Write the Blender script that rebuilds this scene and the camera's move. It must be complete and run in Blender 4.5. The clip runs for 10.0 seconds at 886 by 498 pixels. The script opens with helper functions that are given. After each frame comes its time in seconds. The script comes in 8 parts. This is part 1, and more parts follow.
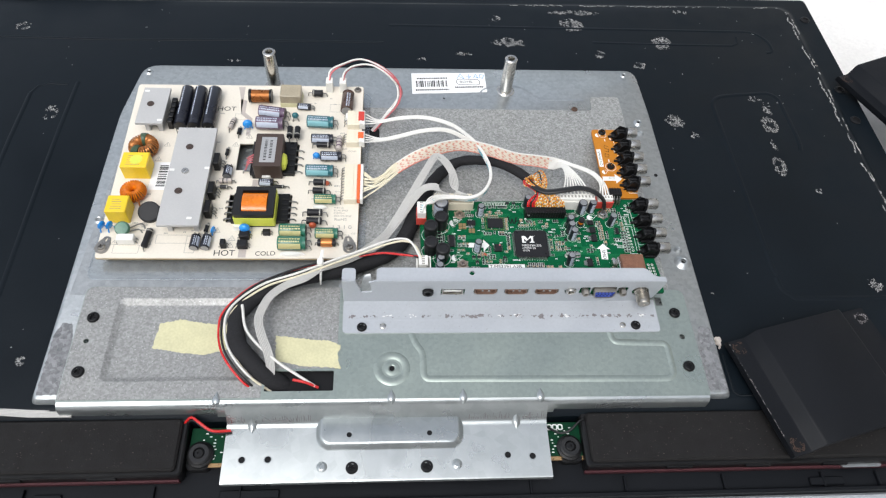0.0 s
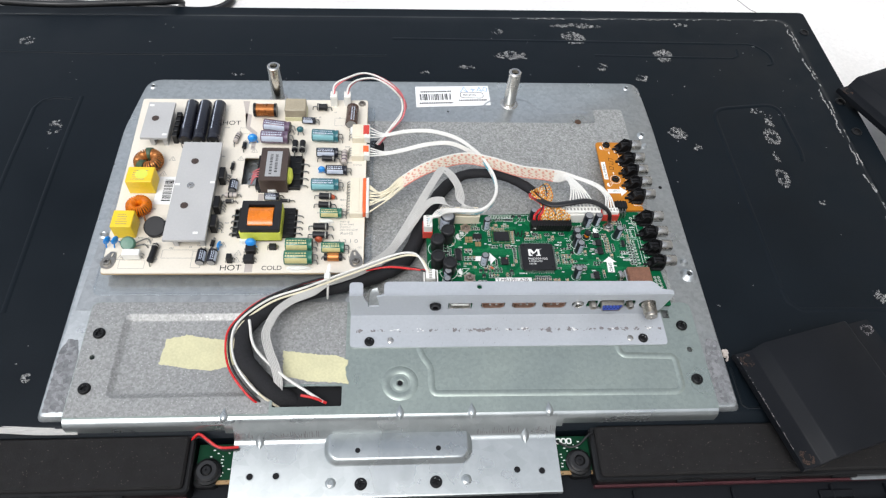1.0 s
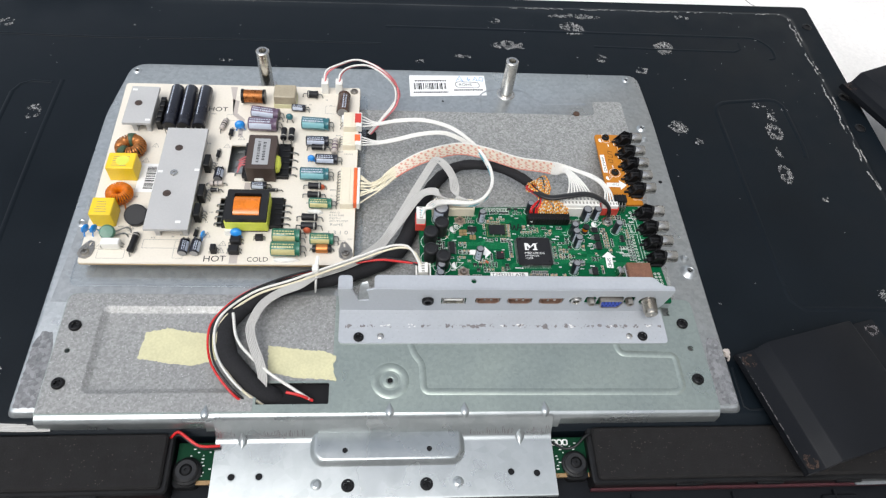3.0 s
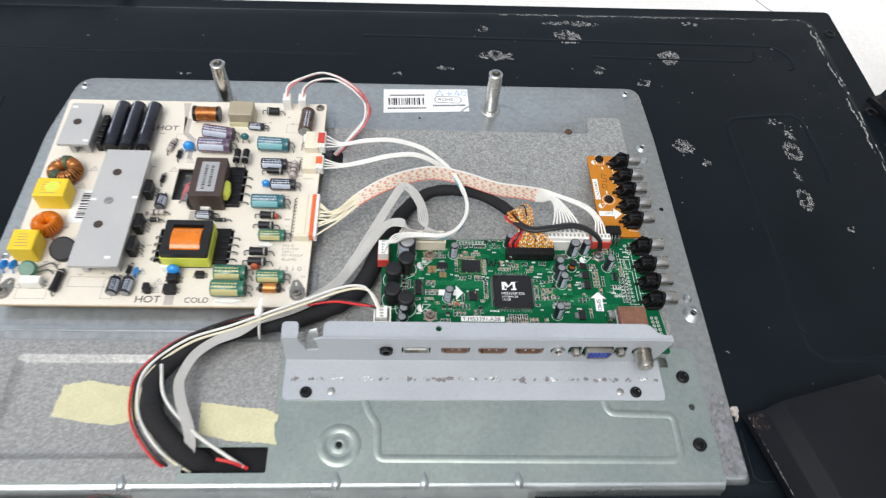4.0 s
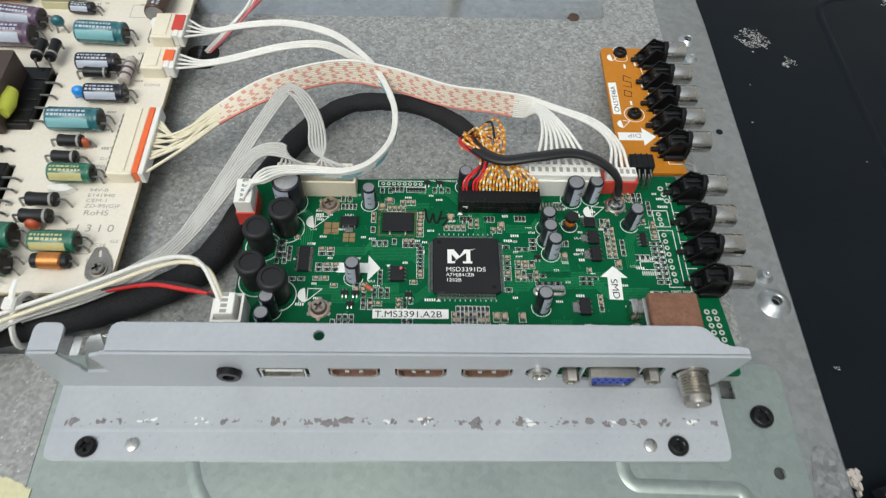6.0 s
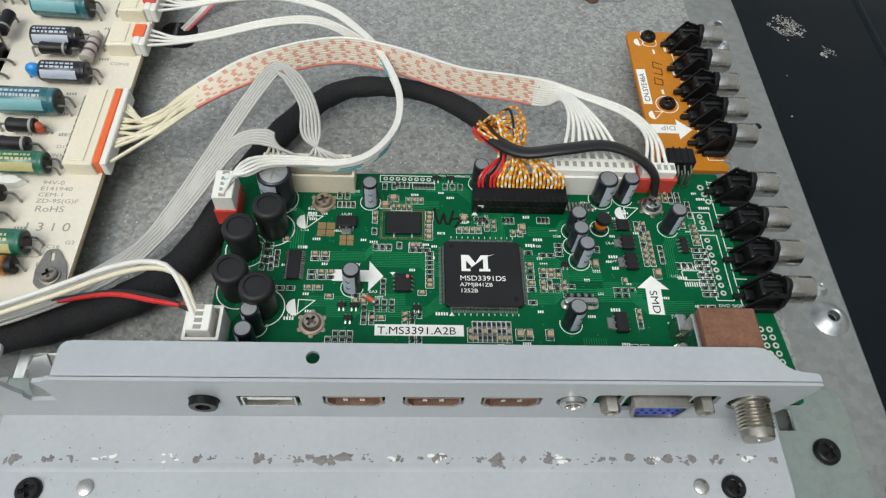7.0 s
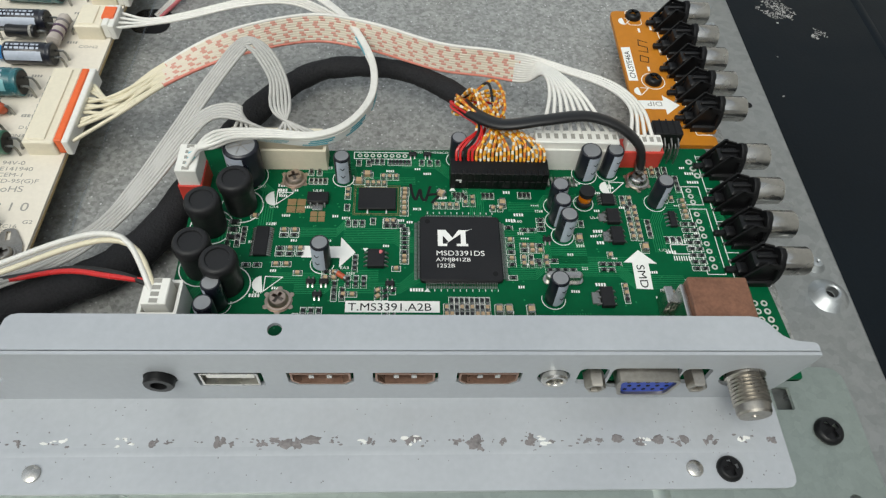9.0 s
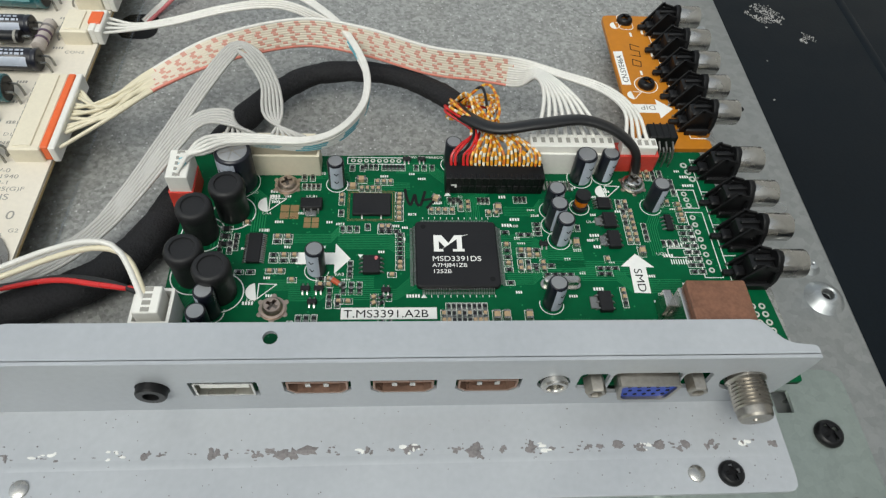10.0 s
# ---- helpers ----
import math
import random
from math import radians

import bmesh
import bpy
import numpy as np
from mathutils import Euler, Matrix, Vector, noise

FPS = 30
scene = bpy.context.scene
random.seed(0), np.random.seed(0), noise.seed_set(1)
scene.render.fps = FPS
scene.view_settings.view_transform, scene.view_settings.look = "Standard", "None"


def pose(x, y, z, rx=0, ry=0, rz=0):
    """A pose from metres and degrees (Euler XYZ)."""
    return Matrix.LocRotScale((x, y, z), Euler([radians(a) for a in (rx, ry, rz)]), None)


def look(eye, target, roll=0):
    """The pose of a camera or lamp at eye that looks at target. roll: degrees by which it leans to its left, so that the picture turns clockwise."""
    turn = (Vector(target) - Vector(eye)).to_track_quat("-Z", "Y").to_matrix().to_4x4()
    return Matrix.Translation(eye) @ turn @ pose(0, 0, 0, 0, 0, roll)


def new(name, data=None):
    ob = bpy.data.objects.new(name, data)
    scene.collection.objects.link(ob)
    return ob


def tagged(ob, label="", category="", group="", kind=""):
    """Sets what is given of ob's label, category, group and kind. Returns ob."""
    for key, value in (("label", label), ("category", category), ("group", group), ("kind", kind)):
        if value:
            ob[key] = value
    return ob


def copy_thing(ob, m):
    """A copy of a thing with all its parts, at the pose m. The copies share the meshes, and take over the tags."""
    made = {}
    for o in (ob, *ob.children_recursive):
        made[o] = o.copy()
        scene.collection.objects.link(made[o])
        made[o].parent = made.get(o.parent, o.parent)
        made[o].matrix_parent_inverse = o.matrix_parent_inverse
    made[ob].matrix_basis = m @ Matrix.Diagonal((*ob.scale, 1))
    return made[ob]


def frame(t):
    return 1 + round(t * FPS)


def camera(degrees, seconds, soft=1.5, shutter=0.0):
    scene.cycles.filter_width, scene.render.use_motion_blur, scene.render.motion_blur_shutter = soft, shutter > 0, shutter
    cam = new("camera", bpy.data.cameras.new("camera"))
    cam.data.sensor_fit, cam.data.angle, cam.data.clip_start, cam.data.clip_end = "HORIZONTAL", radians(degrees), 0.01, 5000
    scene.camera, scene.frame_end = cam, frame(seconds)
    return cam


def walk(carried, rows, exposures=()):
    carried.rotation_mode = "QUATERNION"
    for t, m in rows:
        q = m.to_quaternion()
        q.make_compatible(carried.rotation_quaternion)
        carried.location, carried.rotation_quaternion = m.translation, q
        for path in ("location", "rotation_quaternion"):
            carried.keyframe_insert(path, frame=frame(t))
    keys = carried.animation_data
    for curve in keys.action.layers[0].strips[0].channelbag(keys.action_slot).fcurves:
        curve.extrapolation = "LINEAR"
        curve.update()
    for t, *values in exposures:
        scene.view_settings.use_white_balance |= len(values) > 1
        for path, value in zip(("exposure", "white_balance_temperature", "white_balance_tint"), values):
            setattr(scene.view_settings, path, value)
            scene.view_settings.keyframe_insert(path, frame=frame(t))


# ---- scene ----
cam = camera(66.0, 10.0, soft=1.25, shutter=0.4)
PATH = [
    (0, (-0.05533, -0.22262, 0.39027), (-0.03130, -0.05473, 0.14281), 6.98),
    (0.5, (-0.05938, -0.22154, 0.38940), (-0.03433, -0.05331, 0.14227), 7.29),
    (1, (-0.06267, -0.21982, 0.39100), (-0.03677, -0.04855, 0.14606), 7.09),
    (1.5, (-0.06669, -0.22624, 0.38909), (-0.04004, -0.05362, 0.14518), 7.19),
    (2, (-0.06609, -0.22719, 0.38794), (-0.03954, -0.05462, 0.14398), 7.69),
    (2.2, (-0.06671, -0.22733, 0.38276), (-0.03873, -0.05605, 0.13805), 8.34),
    (3.3, (-0.05685, -0.20758, 0.37200), (-0.02702, -0.03706, 0.12699), 8.63),
    (3.5, (-0.05132, -0.20408, 0.36722), (-0.02535, -0.02912, 0.12491), 6.38),
    (4, (-0.02580, -0.16774, 0.34346), (-0.00493, 0.00565, 0.09953), 6.58),
    (4.5, (-0.00731, -0.12819, 0.30730), (0.01948, 0.03580, 0.05752), 10.06),
    (5, (0.00000, -0.09471, 0.25605), (0.02314, 0.07383, 0.00895), 6.22),
    (5.5, (0.02036, -0.08890, 0.22614), (0.03572, 0.07355, -0.02560), 4.07),
    (6, (0.02697, -0.07835, 0.20823), (0.03695, 0.08145, -0.04547), 3.67),
    (6.2, (0.02023, -0.06766, 0.20326), (0.03770, 0.08811, -0.05253), 6.50),
    (7.3, (0.01907, -0.05913, 0.17539), (0.03675, 0.10305, -0.07638), 6.37),
    (7.5, (0.02006, -0.05777, 0.17343), (0.03805, 0.10323, -0.07907), 6.55),
    (8, (0.02510, -0.06675, 0.16948), (0.04098, 0.10186, -0.07814), 5.66),
    (8.5, (0.02450, -0.06785, 0.17198), (0.04218, 0.10301, -0.07397), 6.28),
    (9, (0.02715, -0.06750, 0.16516), (0.04384, 0.10306, -0.08108), 5.14),
    (9.5, (0.02754, -0.06575, 0.16309), (0.04686, 0.10160, -0.08515), 5.59),
    (10, (0.02453, -0.06656, 0.16291), (0.04732, 0.10640, -0.08114), 6.22),
]
walk(cam, [(t, look(eye, target, roll)) for t, eye, target, roll in PATH],
     exposures=[(0.0, -0.14, 6350, 9), (3.5, -0.17, 6400, 9), (4.5, -0.22, 6450, 8), (6.0, -0.42, 6500, 4), (10.0, -0.51, 6600, 3)])

# ---- light: soft daylight from an overcast sky ----
world = bpy.data.worlds.new("daylight")
scene.world = world
world.use_nodes = True
sky = world.node_tree.nodes.new("ShaderNodeTexSky")
sky.sky_type, sky.sun_disc = "NISHITA", False
sky.sun_elevation, sky.sun_rotation = radians(60), radians(-149)
sky.dust_density, sky.ozone_density = 3.0, 1.0
back = world.node_tree.nodes["Background"]
back.inputs["Strength"].default_value = 0.27
haze = world.node_tree.nodes.new("ShaderNodeHueSaturation")
haze.inputs["Saturation"].default_value = 0.35
world.node_tree.links.new(sky.outputs[0], haze.inputs["Color"])
world.node_tree.links.new(haze.outputs[0], back.inputs[0])
sun_data = bpy.data.lights.new("sun", "SUN")
sun_data.energy, sun_data.angle, sun_data.color = 1.3, radians(36), (1.0, 0.985, 0.97)
sun = new("sun", sun_data)
sun.matrix_world = look((-0.3, -0.5, 1.0), (0, 0, 0))

# ---- materials ----
def material(name, col, rough=0.5, metal=0.0, var=0.12, coarse=60.0, fine=900.0, bump=0.08, coat=0.0, rvar=0.12, spec=0.5):
    """A plain surface with stains at one scale, grain at another, and a fine relief."""
    m = bpy.data.materials.new(name)
    m.use_nodes = True
    nt = m.node_tree
    n, l = nt.nodes, nt.links
    bs = n["Principled BSDF"]
    tc = n.new("ShaderNodeTexCoord")
    a, b = n.new("ShaderNodeTexNoise"), n.new("ShaderNodeTexNoise")
    a.inputs["Scale"].default_value, a.inputs["Detail"].default_value = coarse, 4
    b.inputs["Scale"].default_value, b.inputs["Detail"].default_value = fine, 3
    for t in (a, b):
        l.new(tc.outputs["Object"], t.inputs["Vector"])
    add = n.new("ShaderNodeMath")
    add.operation = "ADD"
    l.new(a.outputs[0], add.inputs[0])
    l.new(b.outputs[0], add.inputs[1])
    mr = n.new("ShaderNodeMapRange")
    mr.inputs[1].default_value, mr.inputs[2].default_value = 0.6, 1.4
    mr.inputs[3].default_value, mr.inputs[4].default_value = 1 - var, 1 + var
    l.new(add.outputs[0], mr.inputs[0])
    mix = n.new("ShaderNodeVectorMath")
    mix.operation = "SCALE"
    mix.inputs[0].default_value = col
    l.new(mr.outputs[0], mix.inputs["Scale"])
    l.new(mix.outputs[0], bs.inputs["Base Color"])
    rr = n.new("ShaderNodeMapRange")
    rr.inputs[1].default_value, rr.inputs[2].default_value = 0.3, 0.7
    rr.inputs[3].default_value, rr.inputs[4].default_value = max(0.03, rough - rvar), min(1, rough + rvar)
    l.new(a.outputs[0], rr.inputs[0])
    l.new(rr.outputs[0], bs.inputs["Roughness"])
    bs.inputs["Metallic"].default_value = metal
    bs.inputs["Coat Weight"].default_value = coat
    bs.inputs["Specular IOR Level"].default_value = spec
    if bump:
        bp = n.new("ShaderNodeBump")
        bp.inputs["Strength"].default_value, bp.inputs["Distance"].default_value = bump, 0.0005
        l.new(b.outputs[0], bp.inputs["Height"])
        l.new(bp.outputs[0], bs.inputs["Normal"])
    return m


def spangled(name, dark, light, rough, metal, scale, bump, speck=0.0):
    """Zinc-coated steel or worn film: crystal flecks, stains and bright specks."""
    m = material(name, light, rough, metal, 0.1, 25, 700, 0.0)
    nt = m.node_tree
    n, l = nt.nodes, nt.links
    bs = n["Principled BSDF"]
    tc = n.new("ShaderNodeTexCoord")
    vo, no = n.new("ShaderNodeTexVoronoi"), n.new("ShaderNodeTexNoise")
    vo.inputs["Scale"].default_value = scale
    no.inputs["Scale"].default_value, no.inputs["Detail"].default_value, no.inputs["Roughness"].default_value = scale * 0.6, 6, 0.75
    l.new(tc.outputs["Object"], vo.inputs["Vector"])
    l.new(tc.outputs["Object"], no.inputs["Vector"])
    sep = n.new("ShaderNodeSeparateColor")
    l.new(vo.outputs["Color"], sep.inputs[0])
    ad = n.new("ShaderNodeMath")
    ad.operation = "MULTIPLY_ADD"
    ad.inputs[1].default_value = 0.35
    l.new(sep.outputs[0], ad.inputs[0])
    l.new(no.outputs[0], ad.inputs[2])
    cr = n.new("ShaderNodeValToRGB")
    cr.color_ramp.elements[0].position, cr.color_ramp.elements[1].position = 0.42, 0.92
    cr.color_ramp.elements[0].color, cr.color_ramp.elements[1].color = (*dark, 1), (*light, 1)
    l.new(ad.outputs[0], cr.inputs[0])
    out = cr.outputs[0]
    if speck:
        v2, gt, mx = n.new("ShaderNodeTexVoronoi"), n.new("ShaderNodeMath"), n.new("ShaderNodeMix")
        v2.inputs["Scale"].default_value = scale * 0.42
        gt.operation, gt.inputs[1].default_value = "LESS_THAN", speck
        mx.data_type = "RGBA"
        l.new(tc.outputs["Object"], v2.inputs["Vector"])
        l.new(v2.outputs["Distance"], gt.inputs[0])
        l.new(gt.outputs[0], mx.inputs["Factor"])
        l.new(out, mx.inputs["A"])
        mx.inputs["B"].default_value = (0.62, 0.63, 0.62, 1)
        out = mx.outputs["Result"]
    l.new(out, bs.inputs["Base Color"])
    bp = n.new("ShaderNodeBump")
    bp.inputs["Strength"].default_value, bp.inputs["Distance"].default_value = bump, 0.0006
    l.new(ad.outputs[0], bp.inputs["Height"])
    l.new(bp.outputs[0], bs.inputs["Normal"])
    return m


ZINC = spangled("zinc_steel", (0.36, 0.38, 0.385), (0.46, 0.48, 0.485), 0.36, 0.8, 420, 0.04)
ZINC_SMOOTH = spangled("smooth_zinc_steel", (0.32, 0.363, 0.33), (0.375, 0.425, 0.388), 0.36, 0.75, 500, 0.03)
ZINC_FOOT = spangled("bright_zinc_steel", (0.38, 0.405, 0.405), (0.44, 0.465, 0.465), 0.32, 0.8, 160, 0.02)
FILM = spangled("scuffed_film", (0.2, 0.202, 0.192), (0.42, 0.422, 0.405), 0.45, 0.3, 900, 0.3, 0.12)
FILM_PALE = spangled("dusty_film", (0.23, 0.23, 0.222), (0.39, 0.39, 0.378), 0.46, 0.4, 900, 0.35, 0.1)
FILM_CLEAR = spangled("clear_cloudy_film", (0.33, 0.345, 0.35), (0.44, 0.455, 0.46), 0.4, 0.6, 300, 0.08)
PAINT_GREY = material("grey_painted_steel", (0.43, 0.45, 0.475), 0.4, 0.2, 0.06, 40, 600, 0.03)
BLACK_PAINT = material("black_painted_steel", (0.004, 0.0068, 0.0098), 0.42, 0, 0.25, 18, 900, 0.06, spec=0.135)
BLACK_COVER = material("black_textured_cover", (0.006, 0.007, 0.009), 0.5, 0, 0.25, 30, 1200, 0.15, spec=0.17)
DARK_CORE = material("brown_ferrite", (0.06, 0.04, 0.032), 0.45, 0.1, 0.2, 120, 900, 0.06)
CHIP_WHITE = material("bare_primer", (0.33, 0.325, 0.31), 0.6, 0.1, 0.6, 300, 1500, 0.3)
RUST = material("rust", (0.07, 0.04, 0.026), 0.8, 0.1, 0.4, 300, 1200, 0.3)
STAIN = material("stain", (0.2, 0.185, 0.185), 0.7, 0, 0.4, 400, 1500, 0.2)
GREEN = material("green_solder_mask", (0.0008, 0.084, 0.03), 0.45, 0, 0.15, 60, 500, 0.02, spec=0.12)
GREEN_TRACE = material("covered_copper_trace", (0.008, 0.17, 0.06), 0.45, 0, 0.1, 60, 500, 0.02, spec=0.3)
ORANGE = material("orange_board", (0.47, 0.175, 0.014), 0.45, 0, 0.1, 60, 500, 0.02, spec=0.3)
CREAM = material("cream_board", (0.72, 0.665, 0.565), 0.5, 0, 0.06, 40, 700, 0.03)
BOARD_EDGE = material("board_edge", (0.45, 0.33, 0.16), 0.7, 0, 0.15)
WHITE_INK = material("white_ink", (0.78, 0.78, 0.75), 0.6, 0, 0.05, 100, 800, 0)
# print, and also the shade coloured into holes, openings and screw recesses
BLACK_INK_SHADE = material("black_ink_and_shade", (0.012, 0.012, 0.013), 0.6, 0, 0.05, 100, 800, 0, spec=0.12)
# print, and also the shade coloured into the plug slots
GREY_INK_SHADE = material("grey_ink_and_shade", (0.3, 0.29, 0.26), 0.6, 0, 0.1, 100, 800, 0)
BLUE_INK = material("blue_pen", (0.12, 0.3, 0.55), 0.6, 0, 0.1, 100, 800, 0)
PAPER = material("white_label_paper", (0.8, 0.8, 0.79), 0.6, 0, 0.03, 60, 900, 0.03)
CHIP = material("chip_resin", (0.009, 0.009, 0.0105), 0.5, 0, 0.2, 80, 2500, 0.1, spec=0.35)
BLACK_PLASTIC = material("black_plastic", (0.006, 0.006, 0.0065), 0.38, 0, 0.2, 80, 1500, 0.06, spec=0.3)
FERRITE = material("ferrite_in_shrink_tube", (0.011, 0.011, 0.012), 0.5, 0, 0.25, 120, 1800, 0.12, spec=0.35)
WHITE_PLASTIC = material("white_nylon", (0.76, 0.75, 0.7), 0.4, 0, 0.05, 80, 900, 0.03)
CREAM_PLASTIC = material("cream_nylon", (0.72, 0.66, 0.52), 0.4, 0, 0.06, 80, 900, 0.03)
RED_PLASTIC = material("red_nylon", (0.55, 0.05, 0.035), 0.4, 0, 0.1, 80, 900, 0.03)
ORANGE_PLASTIC = material("orange_nylon", (0.75, 0.13, 0.03), 0.4, 0, 0.1, 80, 900, 0.03)
BLUE_PLASTIC = material("blue_plastic", (0.02, 0.06, 0.4), 0.4, 0, 0.1, 80, 900, 0.03)
STEEL = material("nickel_plate", (0.56, 0.545, 0.51), 0.24, 1.0, 0.12, 150, 900, 0.03)
DULL_STEEL = material("dull_nickel", (0.38, 0.355, 0.315), 0.36, 1.0, 0.2, 150, 900, 0.05)
ALU = material("brushed_aluminium", (0.47, 0.465, 0.455), 0.55, 0.2, 0.05, 60, 900, 0.03)
CAN_TOP = material("capacitor_can", (0.33, 0.335, 0.34), 0.5, 0.7, 0.05, 100, 900, 0.02)
SOLDER = material("solder", (0.32, 0.32, 0.3), 0.3, 0.9, 0.15, 200, 1500, 0.05)
GOLD = material("gold_finish", (0.42, 0.27, 0.13), 0.35, 0.7, 0.12, 200, 1500, 0.03)
COPPER = material("enamelled_copper", (0.48, 0.19, 0.055), 0.3, 0.6, 0.25, 200, 1500, 0.05)
COPPER_PINK = material("copper_washer", (0.46, 0.37, 0.31), 0.36, 0.9, 0.12, 200, 1500, 0.03)
BROWN_METAL = material("tarnished_shield", (0.22, 0.105, 0.065), 0.5, 0.35, 0.3, 250, 1200, 0.1)
TAPE = material("yellowed_tape", (0.58, 0.55, 0.34), 0.6, 0, 0.12, 90, 700, 0.1)
SLEEVE_NAVY = material("navy_capacitor_sleeve", (0.009, 0.01, 0.017), 0.32, 0, 0.15, 120, 900, 0.02, 0.05)
SLEEVE_TEAL = material("teal_capacitor_sleeve", (0.02, 0.12, 0.14), 0.3, 0, 0.15, 120, 900, 0.02, 0.3)
SLEEVE_PURPLE = material("purple_capacitor_sleeve", (0.1, 0.06, 0.1), 0.3, 0, 0.15, 120, 900, 0.02, 0.3)
SLEEVE_GREEN = material("green_capacitor_sleeve", (0.02, 0.13, 0.08), 0.3, 0, 0.15, 120, 900, 0.02, 0.3)
SLEEVE_BROWN = material("brown_capacitor_sleeve", (0.06, 0.03, 0.018), 0.3, 0, 0.15, 120, 900, 0.02, 0.3)
STRIPE = material("grey_blue_stripe", (0.45, 0.49, 0.57), 0.35, 0, 0.08, 120, 900, 0)
STRIPE_TEAL = material("pale_teal_stripe", (0.2, 0.42, 0.45), 0.35, 0, 0.08, 120, 900, 0)
STRIPE_GOLD = material("pale_gold_stripe", (0.5, 0.46, 0.22), 0.35, 0, 0.08, 120, 900, 0)
YELLOW = material("yellow_case", (0.8, 0.55, 0.02), 0.4, 0, 0.06, 90, 700, 0.03)
YELLOW_TAPE = material("yellow_green_tape", (0.62, 0.66, 0.08), 0.4, 0, 0.08, 90, 700, 0.03)
ORANGE_TAPE = material("amber_tape", (0.66, 0.17, 0.004), 0.25, 0, 0.2, 90, 700, 0.1, 0.1)
BLUE_DISC = material("blue_epoxy", (0.02, 0.25, 0.68), 0.3, 0, 0.1, 90, 700, 0.03, 0.3)
GREEN_DISC = material("green_epoxy", (0.07, 0.18, 0.12), 0.4, 0, 0.15, 90, 700, 0.05)
RED_EPOXY = material("red_epoxy", (0.42, 0.08, 0.03), 0.4, 0, 0.1, 90, 700, 0.03)
BEIGE = material("beige_resistor", (0.45, 0.4, 0.36), 0.5, 0, 0.1, 90, 700, 0.03)
TAN = material("tan_ceramic", (0.45, 0.32, 0.19), 0.4, 0, 0.2, 300, 1500, 0)
BROWN_FOAM = material("dusty_foam", (0.0085, 0.0078, 0.0078), 0.8, 0, 0.5, 120, 1500, 0.6, spec=0.3)
DUST = material("dust", (0.13, 0.11, 0.09), 0.9, 0, 0.3, 400, 1500, 0)
TAN_RESIN = material("tan_resin", (0.36, 0.31, 0.22), 0.4, 0, 0.15, 120, 900, 0.05)
RUBBER = material("black_rubber", (0.006, 0.006, 0.0065), 0.45, 0, 0.2, 150, 900, 0.1)
RED_RUBBER = material("red_gasket", (0.05, 0.01, 0.014), 0.6, 0, 0.2, 150, 900, 0.1)
WIRE_WHITE = material("white_wire", (0.69, 0.675, 0.63), 0.35, 0, 0.08, 60, 700, 0.02)
WIRE_CREAM = material("cream_wire", (0.68, 0.62, 0.46), 0.35, 0, 0.08, 60, 700, 0.02)
WIRE_GREY = material("grey_wire", (0.45, 0.44, 0.415), 0.4, 0, 0.08, 60, 700, 0.02)
WIRE_RED = material("red_wire", (0.55, 0.02, 0.02), 0.3, 0, 0.1, 60, 700, 0.02)
WIRE_PINK = material("faded_red_wire", (0.6, 0.16, 0.17), 0.35, 0, 0.1, 60, 700, 0.02)
WIRE_BLACK = material("black_wire", (0.007, 0.007, 0.0075), 0.45, 0, 0.1, 60, 700, 0.02)
CLOTH = material("black_fabric_tape", (0.014, 0.014, 0.0155), 0.8, 0, 0.6, 120, 1400, 0.7, spec=0.3)
SLAB = material("white_stone_slab", (0.74, 0.72, 0.69), 0.6, 0, 0.1, 12, 300, 0.15)
WORN_ZINC = spangled("worn_grey_zinc", (0.13, 0.132, 0.137), (0.3, 0.303, 0.308), 0.5, 0.3, 420, 0.7)
# for the two added walls out of view
ADDED_WALL = material("added_wall_plaster", (0.42, 0.41, 0.39), 0.8, 0, 0.08, 3, 60, 0.05)
PAD_RING = material("tinned_pad", (0.62, 0.62, 0.57), 0.4, 0.3, 0.1, 200, 1500, 0.03)
# plated screws' recess floor, darkened in place of shade
RECESS_GREY = material("shaded_recess", (0.2, 0.18, 0.165), 0.5, 0.6, 0.1, 200, 1500, 0)
STICKER_GREY = material("silvered_sticker", (0.42, 0.42, 0.42), 0.4, 0.3, 0.08, 90, 900, 0.03)
GREEN_TAPE = material("dark_green_band", (0.05, 0.09, 0.05), 0.45, 0, 0.15, 90, 700, 0.05)


def clear_sheet(name):
    """Thin clear plastic: mostly see-through, with a glossy skin."""
    m = bpy.data.materials.new(name)
    m.use_nodes = True
    n, l = m.node_tree.nodes, m.node_tree.links
    n.remove(n["Principled BSDF"])
    tr, gl, mx = n.new("ShaderNodeBsdfTransparent"), n.new("ShaderNodeBsdfGlossy"), n.new("ShaderNodeMixShader")
    tr.inputs[0].default_value = (0.97, 0.98, 0.985, 1)
    gl.inputs["Roughness"].default_value = 0.12
    mx.inputs[0].default_value = 0.07
    l.new(tr.outputs[0], mx.inputs[1])
    l.new(gl.outputs[0], mx.inputs[2])
    l.new(mx.outputs[0], n["Material Output"].inputs[0])
    return m


CLEAR = clear_sheet("clear_plastic")
TCON = material("dark_green_mask", (0.002, 0.035, 0.014), 0.45, 0, 0.12, 60, 500, 0.02, spec=0.15)


